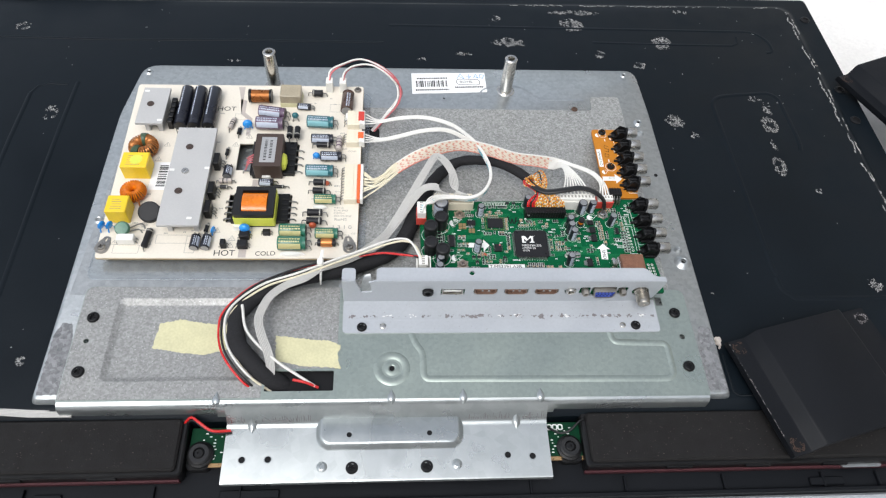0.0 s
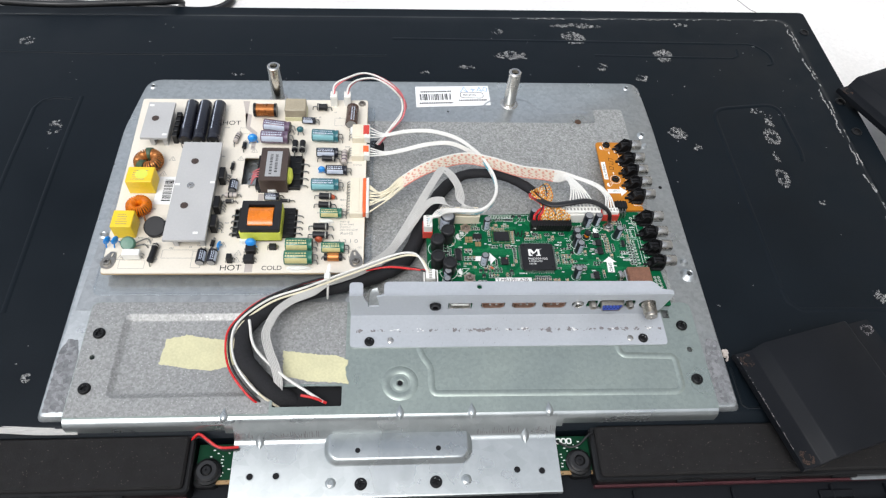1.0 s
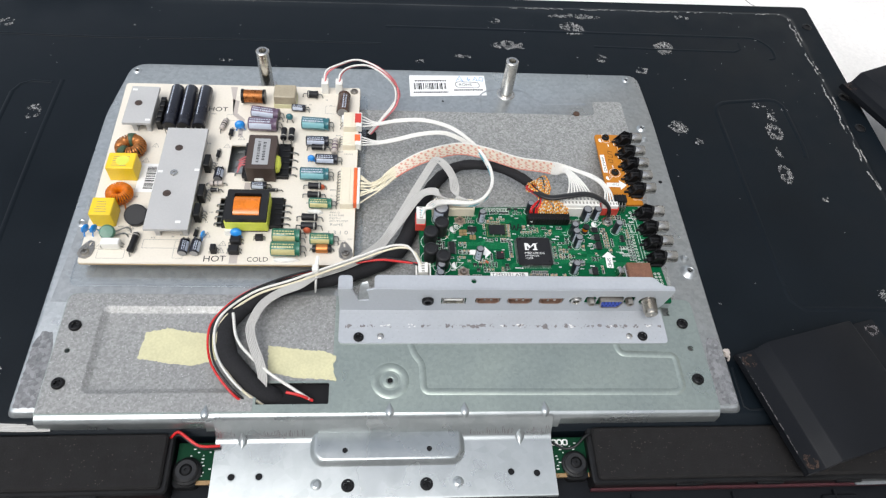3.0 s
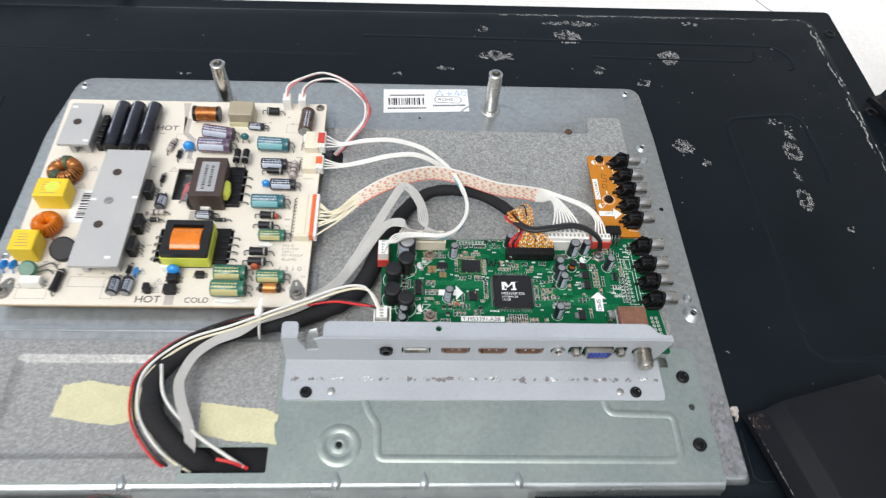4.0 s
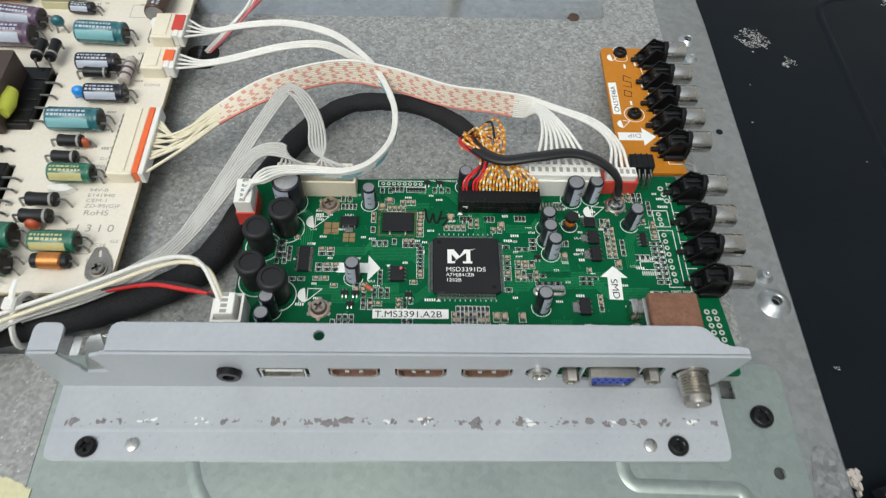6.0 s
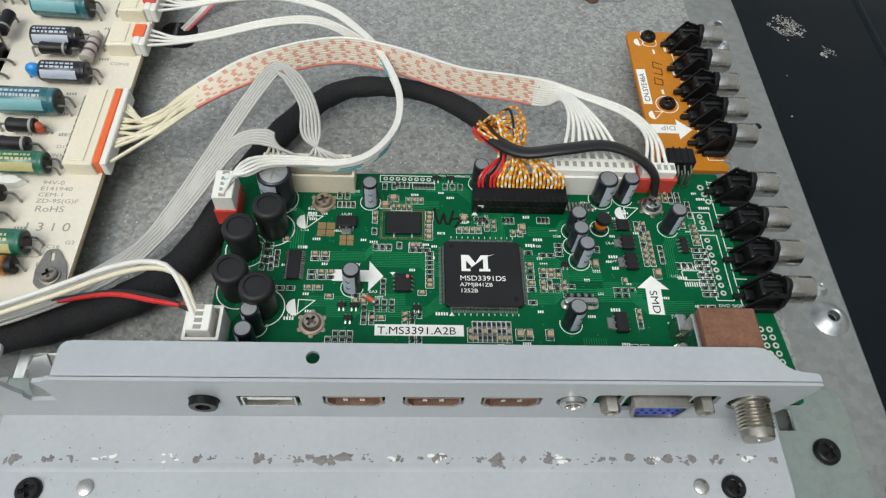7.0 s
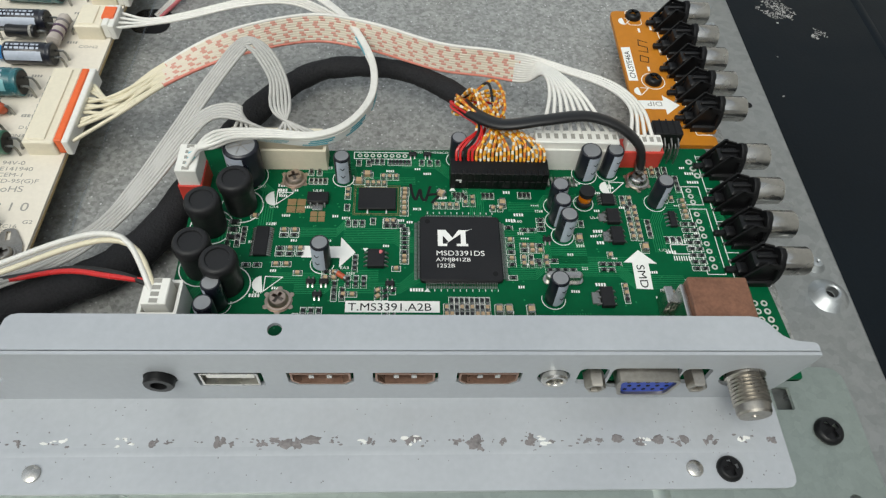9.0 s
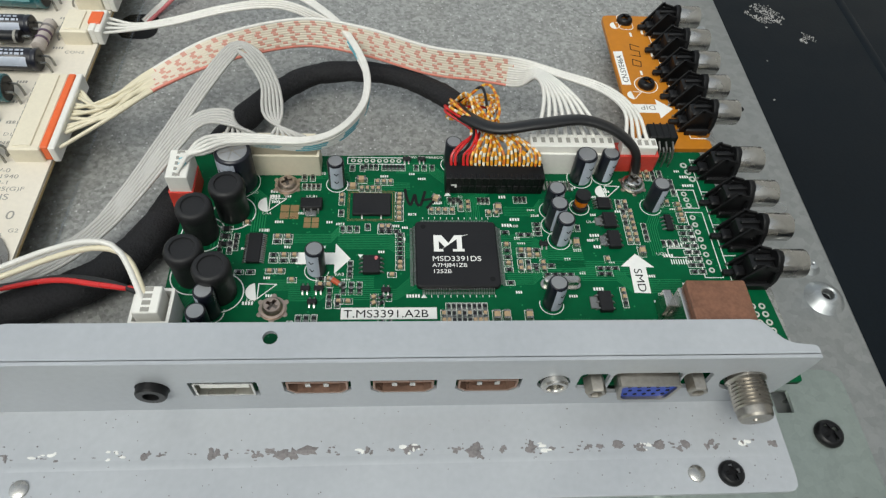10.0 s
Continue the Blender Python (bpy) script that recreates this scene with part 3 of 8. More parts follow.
# timing board that shows between the foot and the loudspeakers
tcon = thing("timing_board", (-50, -86, -20), "dark green circuit strip half hidden under the mounting foot", "circuit board")
part("board", Shape().slab(-172, 66, -97, -76, -21, -19.4, 0), [TCON], tcon)
s = Shape().slab(-172, 66, -99.5, -97.2, -21, -19.6)
part("contact_strip", s, GOLD, tcon)
s = Shape()
for x0 in (-168, -160, 44, 52):
    for k in range(9):
        a = x0 + random.uniform(0, 7)
        s.slab(a, a + random.uniform(0.6, 1.6), -95 + 1.9 * k, -94.4 + 1.9 * k, -19.4, -19.3, mi=0)
part("print", s, WHITE_INK, tcon)
s = Shape()
for x in (44.2, 47.6, 51.0):
    strip(s, round_rect(x, x + 2.6, -80.5, -77.4, 0.9), 0.8, -19.35, 0, 0.06, True)
part("maker_mark", s, WHITE_INK, tcon)

# ---- zinc mounting plate ----
plate = thing("mounting_plate", (-51, 85, -8), "zinc-plated steel mounting plate with dull scuffed film on it", "metal plate")
out = round_poly([(-262, -62), (160, -64), (160, 180), (158, 234), (-254, 226), (-262, 170)], [4, 4, 8, 10, 12, 8], 4)
s = Shape()
def grow(pts, d):
    cx, cy = -51, 85
    return [(x + (d if x > cx else -d), y + (d if y > cy else -d)) for x, y in pts]
s.loops([[(x, y, -9) for x, y in grow(out, 2.4)], [(x, y, -7.6) for x, y in grow(out, 2.2)], [(x, y, -4.6) for x, y in grow(out, 0.7)], [(x, y, -4) for x, y in out]])
body = part("sheet", s, ZINC, plate, angle=50)
s = Shape()
s.plate(round_poly([(-85, 8), (138, 8), (138, 201), (113, 200), (113, 184), (-85, 182)], 4), -4.0, -3.75)
part("film", s, FILM, plate, "dull grey scuffed film")
s = Shape()
s.plate([(-259, 8), (-88, 8), (-88, 200), (-250, 200)], -4.0, -3.8)
part("film", s, FILM_CLEAR, plate, "pale clouded film")
s = Shape()
rib(s, round_poly([(20, 186), (20, 204), (30, 211), (56, 211), (62, 204), (70, 196), (110, 197)], 5, 4), 3, 0.22, -4)
rib(s, [(-256, 30), (-250, 24), (-240, 22), (-90, 22)], 4, 0.25, -4)
part("pressed_rib", s, ZINC, plate)
def dimple(s, x, y, r, h, z, hole=1.6):
    s.lathe([(r, z - 0.1), (r * 0.8, z + h * 0.35), (r * 0.55, z + h * 0.9), (hole + 0.5, z + h), (hole, z + h - 0.3), (hole, z - 1)], (x, y, 0), seg=18)
s = Shape()
for x, y, r, h, q in ((153.5, 34, 6.2, 2.6, 1.9), (153, 45, 3.2, 2.2, 0.3), (149.5, 171, 4.2, 1.6, 1.6), (149, 159, 3.0, 2.0, 0.3), (148, 228, 3.6, 1.0, 1.4), (-250, 218, 3.6, 1.0, 1.4), (-255, 68, 3.8, 1.0, 1.6)):
    dimple(s, x, y, r, h, -4, q)
part("dimple", s, ZINC, plate)
# black discs stand in for the shade inside the punched holes
s = Shape()
for x, y, r in ((152, 115, 1.5), (153.5, 34, 1.7), (149.5, 171, 1.4), (148, 228, 1.2), (-250, 218, 1.2), (-255, 68, 1.4), (-10, 195, 0.9), (73, 183, 1.0)):
    s.lathe([(r, -4.3), (r, -3.95), (0.05, -3.95)], (x, y, 0), seg=12)
part("hole", s, BLACK_INK_SHADE, plate, "punched hole, its shade a flat black disc")
s = Shape().lathe([(2.6, -3.8), (2.6, -3.2), (1.9, -2.8), (0.05, -2.8)], (98, 185, 0), seg=14)
part("rivet", s, RUST, plate, "small rusted rivet")
def ragged(pts, step, jag):
    out = []
    for i, a in enumerate(pts):
        c = pts[(i + 1) % len(pts)]
        n = max(1, int(math.hypot(c[0] - a[0], c[1] - a[1]) / step))
        out += [(a[0] + (c[0] - a[0]) * k / n + random.uniform(-jag, jag), a[1] + (c[1] - a[1]) * k / n + random.uniform(-jag, jag)) for k in range(n)]
    return out
for pts in ([(149.5, -24), (152, -17.5), (157, -16), (159.5, -19), (159.8, -62), (148, -62), (148, -34)], [(-261, -20), (-258, -12), (-252, -13), (-249, -24), (-249, -60), (-261, -60)]):
    part("worn_patch", Shape().plate(ragged(pts, 1.6, 0.35), -4.1, -3.9), WORN_ZINC, plate, "dull grey rubbed corner of the plate")
s = Shape()
for _ in range(14):
    blob(s, 165 + random.gauss(0, 1.5), -26 + random.gauss(0, 1.6), random.uniform(0.6, 1.5), random.uniform(0.6, 1.5), -8, random.uniform(0.6, 2.0), 0, 9, 0.3)
part("glue_lump", s, BEIGE, plate, "crumbly whitish lump of glue")

# the sheet is not cut: black slabs stand for the shade in both openings
part("cable_opening_shade", Shape().slab(-76.5, -62.5, 146, 160.5, -4.2, -3.6, 4.5), BLACK_INK_SHADE, plate, "oval cable hole, its shade laid in as a flat black slab")
part("cable_opening_shade", Shape().slab(-131, -86, -61.5, -46, -4.2, -3.6), BLACK_INK_SHADE, plate, "opening under the bracket's window, its shade laid in as a flat black slab")

# threaded posts
def post(x, y):
    s = Shape()
    s.lathe([(7.5, -4), (6.8, -3.2), (5.2, -2.8)], (x, y, 0), seg=24)
    s.lathe([(5.0, -4), (5.0, 29.4), (4.4, 30), (2.9, 30), (2.6, 29.4), (2.6, 20), (0.05, 20)], (x, y, 0), seg=24)
    return s
p1 = whole("threaded_post", post(-148.5, 206.5), STEEL, (-148.5, 206.5, -4), "round nickel-plated post with a threaded hole, standing on the plate", "post", "threaded posts")
copy_thing(p1, Matrix.Translation((42.2 * MM, 206.0 * MM, -4 * MM)))

# paper label
lab = thing("paper_label", (-5, 214, -4), "white paper label with a bar code and pen marks", "label")
part("paper", Shape().plate([(-36, 199.5), (26.5, 203.5), (26, 227), (-36.5, 224)], -3.98, -3.85), PAPER, lab)
s = Shape()
x = -32.5
while x < -6:
    w = random.choice((0.35, 0.5, 0.8, 1.1))
    strip(s, [(x, 207.5 + 0.06 * (x + 36)), (x - 0.3, 214.5 + 0.06 * (x + 36))], w, -3.86, 0, 0.03)
    x += w + random.choice((0.4, 0.6, 0.9))
part("bar_code", s, BLACK_INK_SHADE, lab)
s = Shape()
for y, x0, x1 in ((217.5, -32, -6), (203.8, -33, -5), (206.2, 0, 24)):
    x = x0
    while x < x1:
        w = random.uniform(0.7, 1.3)
        s.slab(x, min(x + w, x1), y - 0.9 + 0.06 * (x + 36), y + 0.9 + 0.06 * (x + 36), -3.86, -3.83)
        x += w + 0.45
part("print", s, BLACK_INK_SHADE, lab)
letters(lab, "ROHS", 4, 213.5, -3.84, 3.0, BLACK_INK_SHADE, 3)
s = Shape()
strip(s, round_rect(1.5, 21, 211.8, 218.4, 2.5), 0.5, -3.86, 0, 0.03, True)
part("frame_line", s, BLACK_INK_SHADE, lab)
s = Shape()
for pts in ([(2, 219), (5, 225), (8, 219), (4, 221.5)], [(10, 222), (14, 222), (12, 219.5), (12, 224.5)], [(16, 220), (18, 225), (20, 220), (17, 222)], [(22, 225), (21, 221), (24, 220), (25, 224), (22, 225)]):
    strip(s, pts, 0.5, -3.86, 0, 0.03)
part("pen_mark", s, BLUE_INK, lab)

# ---- lower bracket with the foot ----
brk = thing("stand_bracket", (-51, -30, -4), "folded zinc-plated bracket bridging down to a punched foot", "bracket")
s = Shape()
win = round_rect(-129, -88, -61, -48, 0.8, 2)
pocket = round_rect(-226, -134, -54, 3, 4, 3)
notch = round_rect(124.4, 129.2, -3, 3.2, 0.4, 2)
small = [circle(-239, -27, 1.6), circle(137, -26.5, 1.9), circle(-52.7, -47, 1.7)]
s.plate(round_poly([(-247, -66), (145.5, -67), (145.5, 9), (-247.5, 12)], [0.1, 0.1, 5, 5]), -1.2, 0, [win, notch, pocket] + small)
part("top_sheet", s, ZINC_SMOOTH, brk)
s = Shape()
def fold(x0, x1, prof, steps=1, t=1.2):
    """A sheet bent along x: prof is its (y, z) line."""
    xs = [x0 + (x1 - x0) * i / steps for i in range(steps + 1)]
    top = [[(x, y, z) for y, z in prof] for x in xs]
    nrm = []
    for i in range(len(prof)):
        a, b = prof[max(i - 1, 0)], prof[min(i + 1, len(prof) - 1)]
        d = Vector((b[0] - a[0], b[1] - a[1])).normalized()
        nrm.append((d.y * t, -d.x * t))
    low = [[(x, prof[i][0] - nrm[i][0], prof[i][1] - nrm[i][1]) for i in range(len(prof) - 1, -1, -1)] for x in xs]
    s.loops([a + b for a, b in zip(top, low)])
lip = [(-66, 0), (-67.6, -0.4), (-68.9, -1.3), (-69.9, -2.8), (-70.3, -4.4), (-70.6, -10.5)]
fold(-246.5, -156, lip)
fold(47, 145, lip)
part("front_lip", s, ZINC_FOOT, brk)
s = Shape()
drop = [(-66, 0), (-67.4, -0.4), (-68.6, -1.4), (-69.6, -3.0), (-73.6, -10.5), (-75, -13), (-76.6, -14.5), (-78.6, -15), (-109.5, -15), (-110.6, -15.4), (-111, -16.6), (-111, -18)]
fold(-151, 43, drop)
part("foot", s, ZINC_FOOT, brk)
s = Shape()
for sx, x0, x1 in ((1, -156, -151), (-1, 47, 43)):
    fold(min(x0, x1), max(x0, x1), [(-66, 0), (-67.4, -0.4), (-68.9, -1.5), (-70.0, -3.0), (-71.6, -8), (-72.4, -10.5)])
part("corner_web", s, ZINC_FOOT, brk)
s = Shape()
def step_ring(d, z):
    return [(x, y, z) for x, y in round_poly([(-98.5 + d, -74), (-8.5 - d, -74), (-8.5 - d, -86), (-12.5 - d, -93 + d), (-94.5 + d, -93 + d), (-98.5 + d, -86)], [0.3, 0.3, 4, 4, 4, 4], 4)]
s.loops([step_ring(0, -15.3), step_ring(0.7, -14.9), step_ring(1.8, -13.6), step_ring(3.0, -11.9), step_ring(3.9, -11.4), step_ring(4.6, -11.3)])
part("foot_emboss", s, ZINC_FOOT, brk, "raised pressed step of the foot", angle=60)
s = Shape()
def leaf(x, line, wide):
    """A small pressed stiffener across a bend: a rounded leaf that follows the sheet."""
    s.loops([[(x - 1.2 * w, y, z - 0.6), (x - 0.85 * w, y, z - 0.1), (x - 0.45 * w, y - 0.1, z + 0.2), (x, y - 0.15, z + 0.32), (x + 0.45 * w, y - 0.1, z + 0.2), (x + 0.85 * w, y, z - 0.1), (x + 1.2 * w, y, z - 0.6)] for (y, z), w in zip(line, wide)], close=False, cap=False)
for x in (-156, -53, -9.5, 38):
    leaf(x, ((-60.5, 0), (-62.5, 0.35), (-65, 0.75), (-67.2, 0.55), (-68.6, -0.4), (-69.6, -1.8)), (0.2, 1.2, 1.9, 2.0, 1.4, 0.2))
for x in (-136, 24):
    leaf(x, ((-73.2, -9.8), (-74.6, -11.4), (-76.4, -13.2), (-78.6, -14.5), (-81.5, -15.0)), (0.2, 1.4, 2.2, 1.8, 0.2))
part("gusset", s, ZINC_FOOT, brk, angle=70)
s = Shape()
for x0, x1 in ((-150, -139), (-130, -101), (-6, 20), (28, 42)):
    x = x0
    while x < x1:
        h = random.uniform(0.6, 2.6)
        y = -75.2 + random.uniform(-0.4, 0.4)
        strip(s, [(x, y), (x + random.uniform(-0.2, 0.2), y + h)], random.uniform(0.12, 0.4), 0, 0, 0.02)
        x += random.uniform(0.4, 1.6)
s.v = [(x, y, (-13 - (y + 75) * (-2.5 / 1.4) if y < -75 else -13 + (y + 75) * 1.8) + z + 0.12) for x, y, z in s.v]
tagged(part("tool_mark", s, STAIN, brk, "row of fine dark press marks along the bend"), kind="stuff")
s = Shape()
dimple(s, -52.7, -47, 5.2, 0.5, 0, 1.8)
rib(s, circle(-52.7, -47, 8.8, 28), 5.6, 0.6, 0, closed=True)
part("ring_emboss", s, ZINC_SMOOTH, brk, angle=60)
s = Shape()
rib(s, round_poly([(-42, -18), (-38, -30), (-33.5, -36), (-33, -54), (122, -55.5), (125.5, -52), (125.5, -31), (92, -30), (89.5, -27), (89, -20)], 4, 4), 4.6, 0.5, 0)
part("pressed_rib", s, ZINC_SMOOTH, brk, angle=60)
s = Shape()
s.plate(round_poly([(-246.6, -65), (-130.5, -65), (-130.5, -46.5), (-86.5, -46.5), (-86.5, 11), (-247, 11.6)], [0.5, 0.5, 0.5, 0.5, 0.5, 5]), 0.02, 0.2, small[:1] + [pocket])
part("film", s, FILM_PALE, brk, "dusty clouded film with a cut edge")
s = Shape()
s.loops([[(x, y, z) for x, y in round_rect(-226 + d, -134 - d, -54 + d, 3 - d, 4, 3)] for d, z in ((0, 0.2), (0.5, 0.05), (1.2, -0.5), (3.2, -2.0), (3.9, -2.3), (4.6, -2.4))][::-1])
s.f.pop()
s.m.pop()
part("pocket", s, FILM_PALE, brk, "shallow pressed pocket of the bracket", angle=60)
# flat black discs colour in the shade of the foot's holes
s = Shape()
for x, y, z, r in ((-140, -97, -15, 1.9), (-125, -97, -15, 1.9), (-94, -102, -15, 1.3), (-14, -102, -15, 1.4), (17, -97, -15, 1.9), (32, -98, -15, 1.9), (-78, -84.3, -11.3, 1.6), (-30, -84, -11.3, 1.6), (-52.7, -47, 0.2, 1.6)):
    s.lathe([(r, z - 0.4), (r, z + 0.06), (0.05, z + 0.06)], (x, y, 0), seg=12)
part("hole", s, BLACK_INK_SHADE, brk, "punched hole, its shade a flat black disc")
s = Shape()
for x, y, z, r in ((-140, -97, -15, 1.9), (-125, -97, -15, 1.9), (17, -97, -15, 1.9), (32, -98, -15, 1.9), (-78, -84.3, -11.3, 1.6), (-30, -84, -11.3, 1.6)):
    s.lathe([(r + 0.55, z - 0.2), (r + 0.3, z + 0.14), (r, z + 0.1), (r, z - 0.3)], (x, y, 0), seg=16)
for x in (-93.5, -14):
    s.lathe([(3.2, -15), (2.2, -14.2), (1.5, -14.0), (1.3, -14.4)], (x, -102, 0), seg=14)
part("collar", s, ZINC_FOOT, brk)

s = Shape().plate(ragged([(-198, -14), (-186, -11), (-163, -15), (-150, -15), (-149, -31), (-170, -36), (-200, -31)], 1.1, 0.45), -2.38, -2.22)
whole("tape_scrap", s, TAPE, (-175, -23, -2.4), "torn strip of yellowed adhesive tape stuck in the bracket's pocket", "tape", "tape scraps")
s = Shape().plate(ragged([(-125, -24), (-108, -26.5), (-92, -28), (-84.5, -31), (-86.5, -38), (-84, -47), (-91, -46), (-108, -45), (-124, -41)], 1.0, 0.4), 0.22, 0.36)
whole("tape_scrap", s, TAPE, (-105, -36, 0.2), "torn strip of yellowed adhesive tape beside the cable hole", "tape", "tape scraps")

# ---- screws with a cross recess ----
def screw_mesh(name, r, h, flange=0.0, mats=BLACK_PLASTIC, recess=BLACK_INK_SHADE):
    s = Shape()
    c, d = r * 0.17, r * 0.6
    cross = [(c, c), (d, c), (d, -c), (c, -c), (c, -d), (-c, -d), (-c, -c), (-d, -c), (-d, c), (-c, c), (-c, d), (c, d)][::-1]
    top = r * 0.76
    s.plate(circle(0, 0, top, 20), h - 0.25 * h, h, [cross])
    s.lathe([(r + flange, 0.0), (r + flange, 0.25 * h), (r, 0.3 * h), (r * 0.97, 0.55 * h), (r * 0.88, 0.82 * h), (top, h)], seg=20, cap=False)
    # floor of the cross, coloured dark to stand for the shade down there
    s.lathe([(d, 0.05 * h), (d, 0.12 * h), (0.05, 0.12 * h)], seg=10, mi=1)
    return data(name, s, [mats, recess])
def screw(me, x, y, z, label, rz=0.0, group=""):
    ob = new("screw", me)
    ob.matrix_basis = Matrix.Translation((x * MM, y * MM, z * MM)) @ Matrix.Rotation(radians(rz), 4, "Z")
    return tagged(ob, label, "screw", group)
BLACK_SCREW = screw_mesh("black_screw", 3.7, 1.7)
PANEL_SCREW = screw_mesh("panel_screw", 3.2, 1.5)
for x, y, z in ((-238.5, -10.8, 0.2), (-238.6, -47.5, 0.2), (135.9, -8.9, 0), (136.2, -47.5, 0), (-76, -103, -15), (-32, -103, -15)):
    screw(BLACK_SCREW, x, y, z, "black cross-head screw holding the stand bracket", random.uniform(0, 90), "bracket screws")
for x, y in ((-71.8, -19.1), (106.8, -18.6)):
    screw(PANEL_SCREW, x, y, 1.3, "black cross-head screw holding the connector panel", random.uniform(0, 90), "panel screws")

# ---- loudspeakers ----
def speaker(x0, x1, sx, label):
    e = x1 if sx > 0 else x0
    sp = thing("loudspeaker", ((x0 + x1) / 2, -88, -25), label, "speaker", "loudspeakers")
    part("case", Shape().slab(x0, x1, -106, -71.5, -25, -13, 3, 1.0), BLACK_PLASTIC, sp)
    s = Shape()
    for _ in range(260):
        blob(s, random.uniform(x0 + 5, x1 - 5), random.uniform(-102, -74.5), random.uniform(0.06, 0.35), random.uniform(0.05, 0.2), -10, 0.06, 0, 5, 0.5)
    dust = s
    part("foam_pad", Shape().slab(x0 + 3, x1 - 3, -103.5, -73, -13, -10, 2.5, 1.2), BROWN_FOAM, sp, "dusty dark foam pad")
    tagged(part("dust_speck", dust, DUST, sp, "pale specks of dust"), kind="stuff")
    part("gasket", Shape().slab(x0, x1 - 2, -107.4, -105.9, -23, -19.5, 0, 0.4), RED_RUBBER, sp, "dark red gasket line")
    s = Shape()
    cx = e + sx * 8
    s.slab(min(e, cx + sx * 6), max(e, cx + sx * 6), -101, -84, -25, -19.5, 3, 0.6)
    part("ear", s, BLACK_PLASTIC, sp)
    s = Shape().lathe([(7.8, -19.5), (7.8, -17.4), (6.6, -16.4), (6.6, -15.4), (5.6, -14.6), (3.4, -14.6), (3.0, -16)], (cx, -92.5, 0), seg=24)
    part("grommet", s, RUBBER, sp, "round black rubber grommet")
    part("grommet_screw", Shape().lathe([(2.9, -16), (2.9, -15), (2.2, -14.4), (0.8, -14.4), (0.7, -15.2), (0.05, -15.2)], (cx, -92.5, 0), seg=14), BLACK_PLASTIC, sp)
    s = Shape()
    for k in range(3):
        q = x0 + (x1 - x0) * (0.25 + 0.25 * k)
        s.slab(q, q + 16, -107, -105.8, -17, -14, 0, 0.4)
    part("clip", s, BLACK_PLASTIC, sp)
speaker(-380, -173, 1, "long black loudspeaker box with dusty foam, red lead beside it")
speaker(64, 262, -1, "long black loudspeaker box with dusty foam, under the loose cover")

lug = thing("mounting_lug", (243, -103, -25), "small zinc lug with a hole beside the loudspeaker", "bracket")
part("tab", Shape().plate(round_poly([(226, -108), (252, -108), (253, -101), (247, -99), (245, -95), (226, -95)], 1.5), -19, -18, [circle(241, -103.5, 2.4)]), ZINC, lug)
part("foot", Shape().slab(228, 236, -106, -97, -25, -19), BLACK_PLASTIC, lug)

# ---- loose black covers ----
def cover(name, origin, deg, w, d, z, lift, label):
    cv = thing(name, (*origin, z), label, "metal cover")
    m = Matrix.Translation((*origin, z)) @ Matrix.Rotation(radians(deg), 4, "Z") @ Matrix.Rotation(radians(3.0), 4, "Y")
    s = Shape()
    prof = [(0, 1.2), (0.4, 0), (12.5, 0), (14, 0.5), (18, lift - 0.8), (20, lift), (w - 27, lift), (w - 25, lift - 0.8), (w - 20.5, 0.6), (w - 19, 0), (w, 0)]
    rings = []
    for x, h in prof:
        rings.append([(x, -d, h - 3.5), (x, -d + 0.4, h - 0.6), (x, -d + 1.6, h), (x, -d * 0.72, h + 0.1), (x, -d * 0.3, h + 0.1), (x, -1.6, h), (x, -0.4, h - 0.6), (x, 0, h - 3.5), (x, -0.5, h - 4), (x, -d + 0.5, h - 4)])
    s.loops(rings, mat=m)
    part("shell", s, BLACK_COVER, cv, angle=50)
    # screw holes: discs coloured black for the shade in them
    s = Shape()
    for x, y in ((6.5, -6.5), (6.5, -d + 6.5), (w - 6, -8)):
        s.lathe([(2.2, 0.02), (2.2, 0.3), (1.7, 0.3), (0.05, 0.3)], (x, y, 0), seg=14)
    s.v = [tuple(m @ Vector(p)) for p in s.v]
    part("hole", s, BLACK_INK_SHADE, cv)
    s = Shape()
    for x, y in ((6.5, -6.5), (6.5, -d + 6.5)):
        scuff(x, y, 4.2, 4.2, 50, 0.6, 0.05, 0.35, s)
    k = len(s.f)
    scuff(w - 6, -8, 5, 4, 26, 0.6, 0.05, 0.35, s)
    scuff(1.0, -d * 0.5, 0.8, d * 0.5, 40, 0, 0.05, 0.35, s)
    s.m[k:] = [1] * (len(s.f) - k)
    s.v = [tuple(m @ Vector(p)) for p in s.v]
    tagged(part("rust_spot", s, [RUST, STAIN], cv, "rust and bare spots round the holes"), kind="stuff")
cover("loose_cover", (165, -31), 15, 112, 79, 1.5, 8.5, "loose black pressed-steel cover with rusty screw holes, lying on the loudspeaker")
cover("loose_cover", (346, 234), 24, 130, 120, -4, 9, "loose black cover leaning over the edge of the television")

# ---- connector panel (grey folded sheet with sockets showing through) ----
pan = thing("connector_panel", (20, -10, 0), "grey painted folded panel with sockets, stained along its flange", "metal panel")
s = Shape()
s.plate(round_poly([(-84, -23), (123, -23.2), (123, 0.6), (-84, 0.6)], [3, 3, 0.1, 0.1]), 0.05, 1.25)
part("flange", s, PAINT_GREY, pan)
m = Matrix(((1, 0, 0, 0), (0, 0, -1, 1.1), (0, 1, 0, 0), (0, 0, 0, 1)))
def flat_d(x0, x1, z0, z1, c):
    return [(x0 + c, z0), (x1 - c, z0), (x1, z0 + c), (x1, z1), (x0, z1), (x0, z0 + c)]
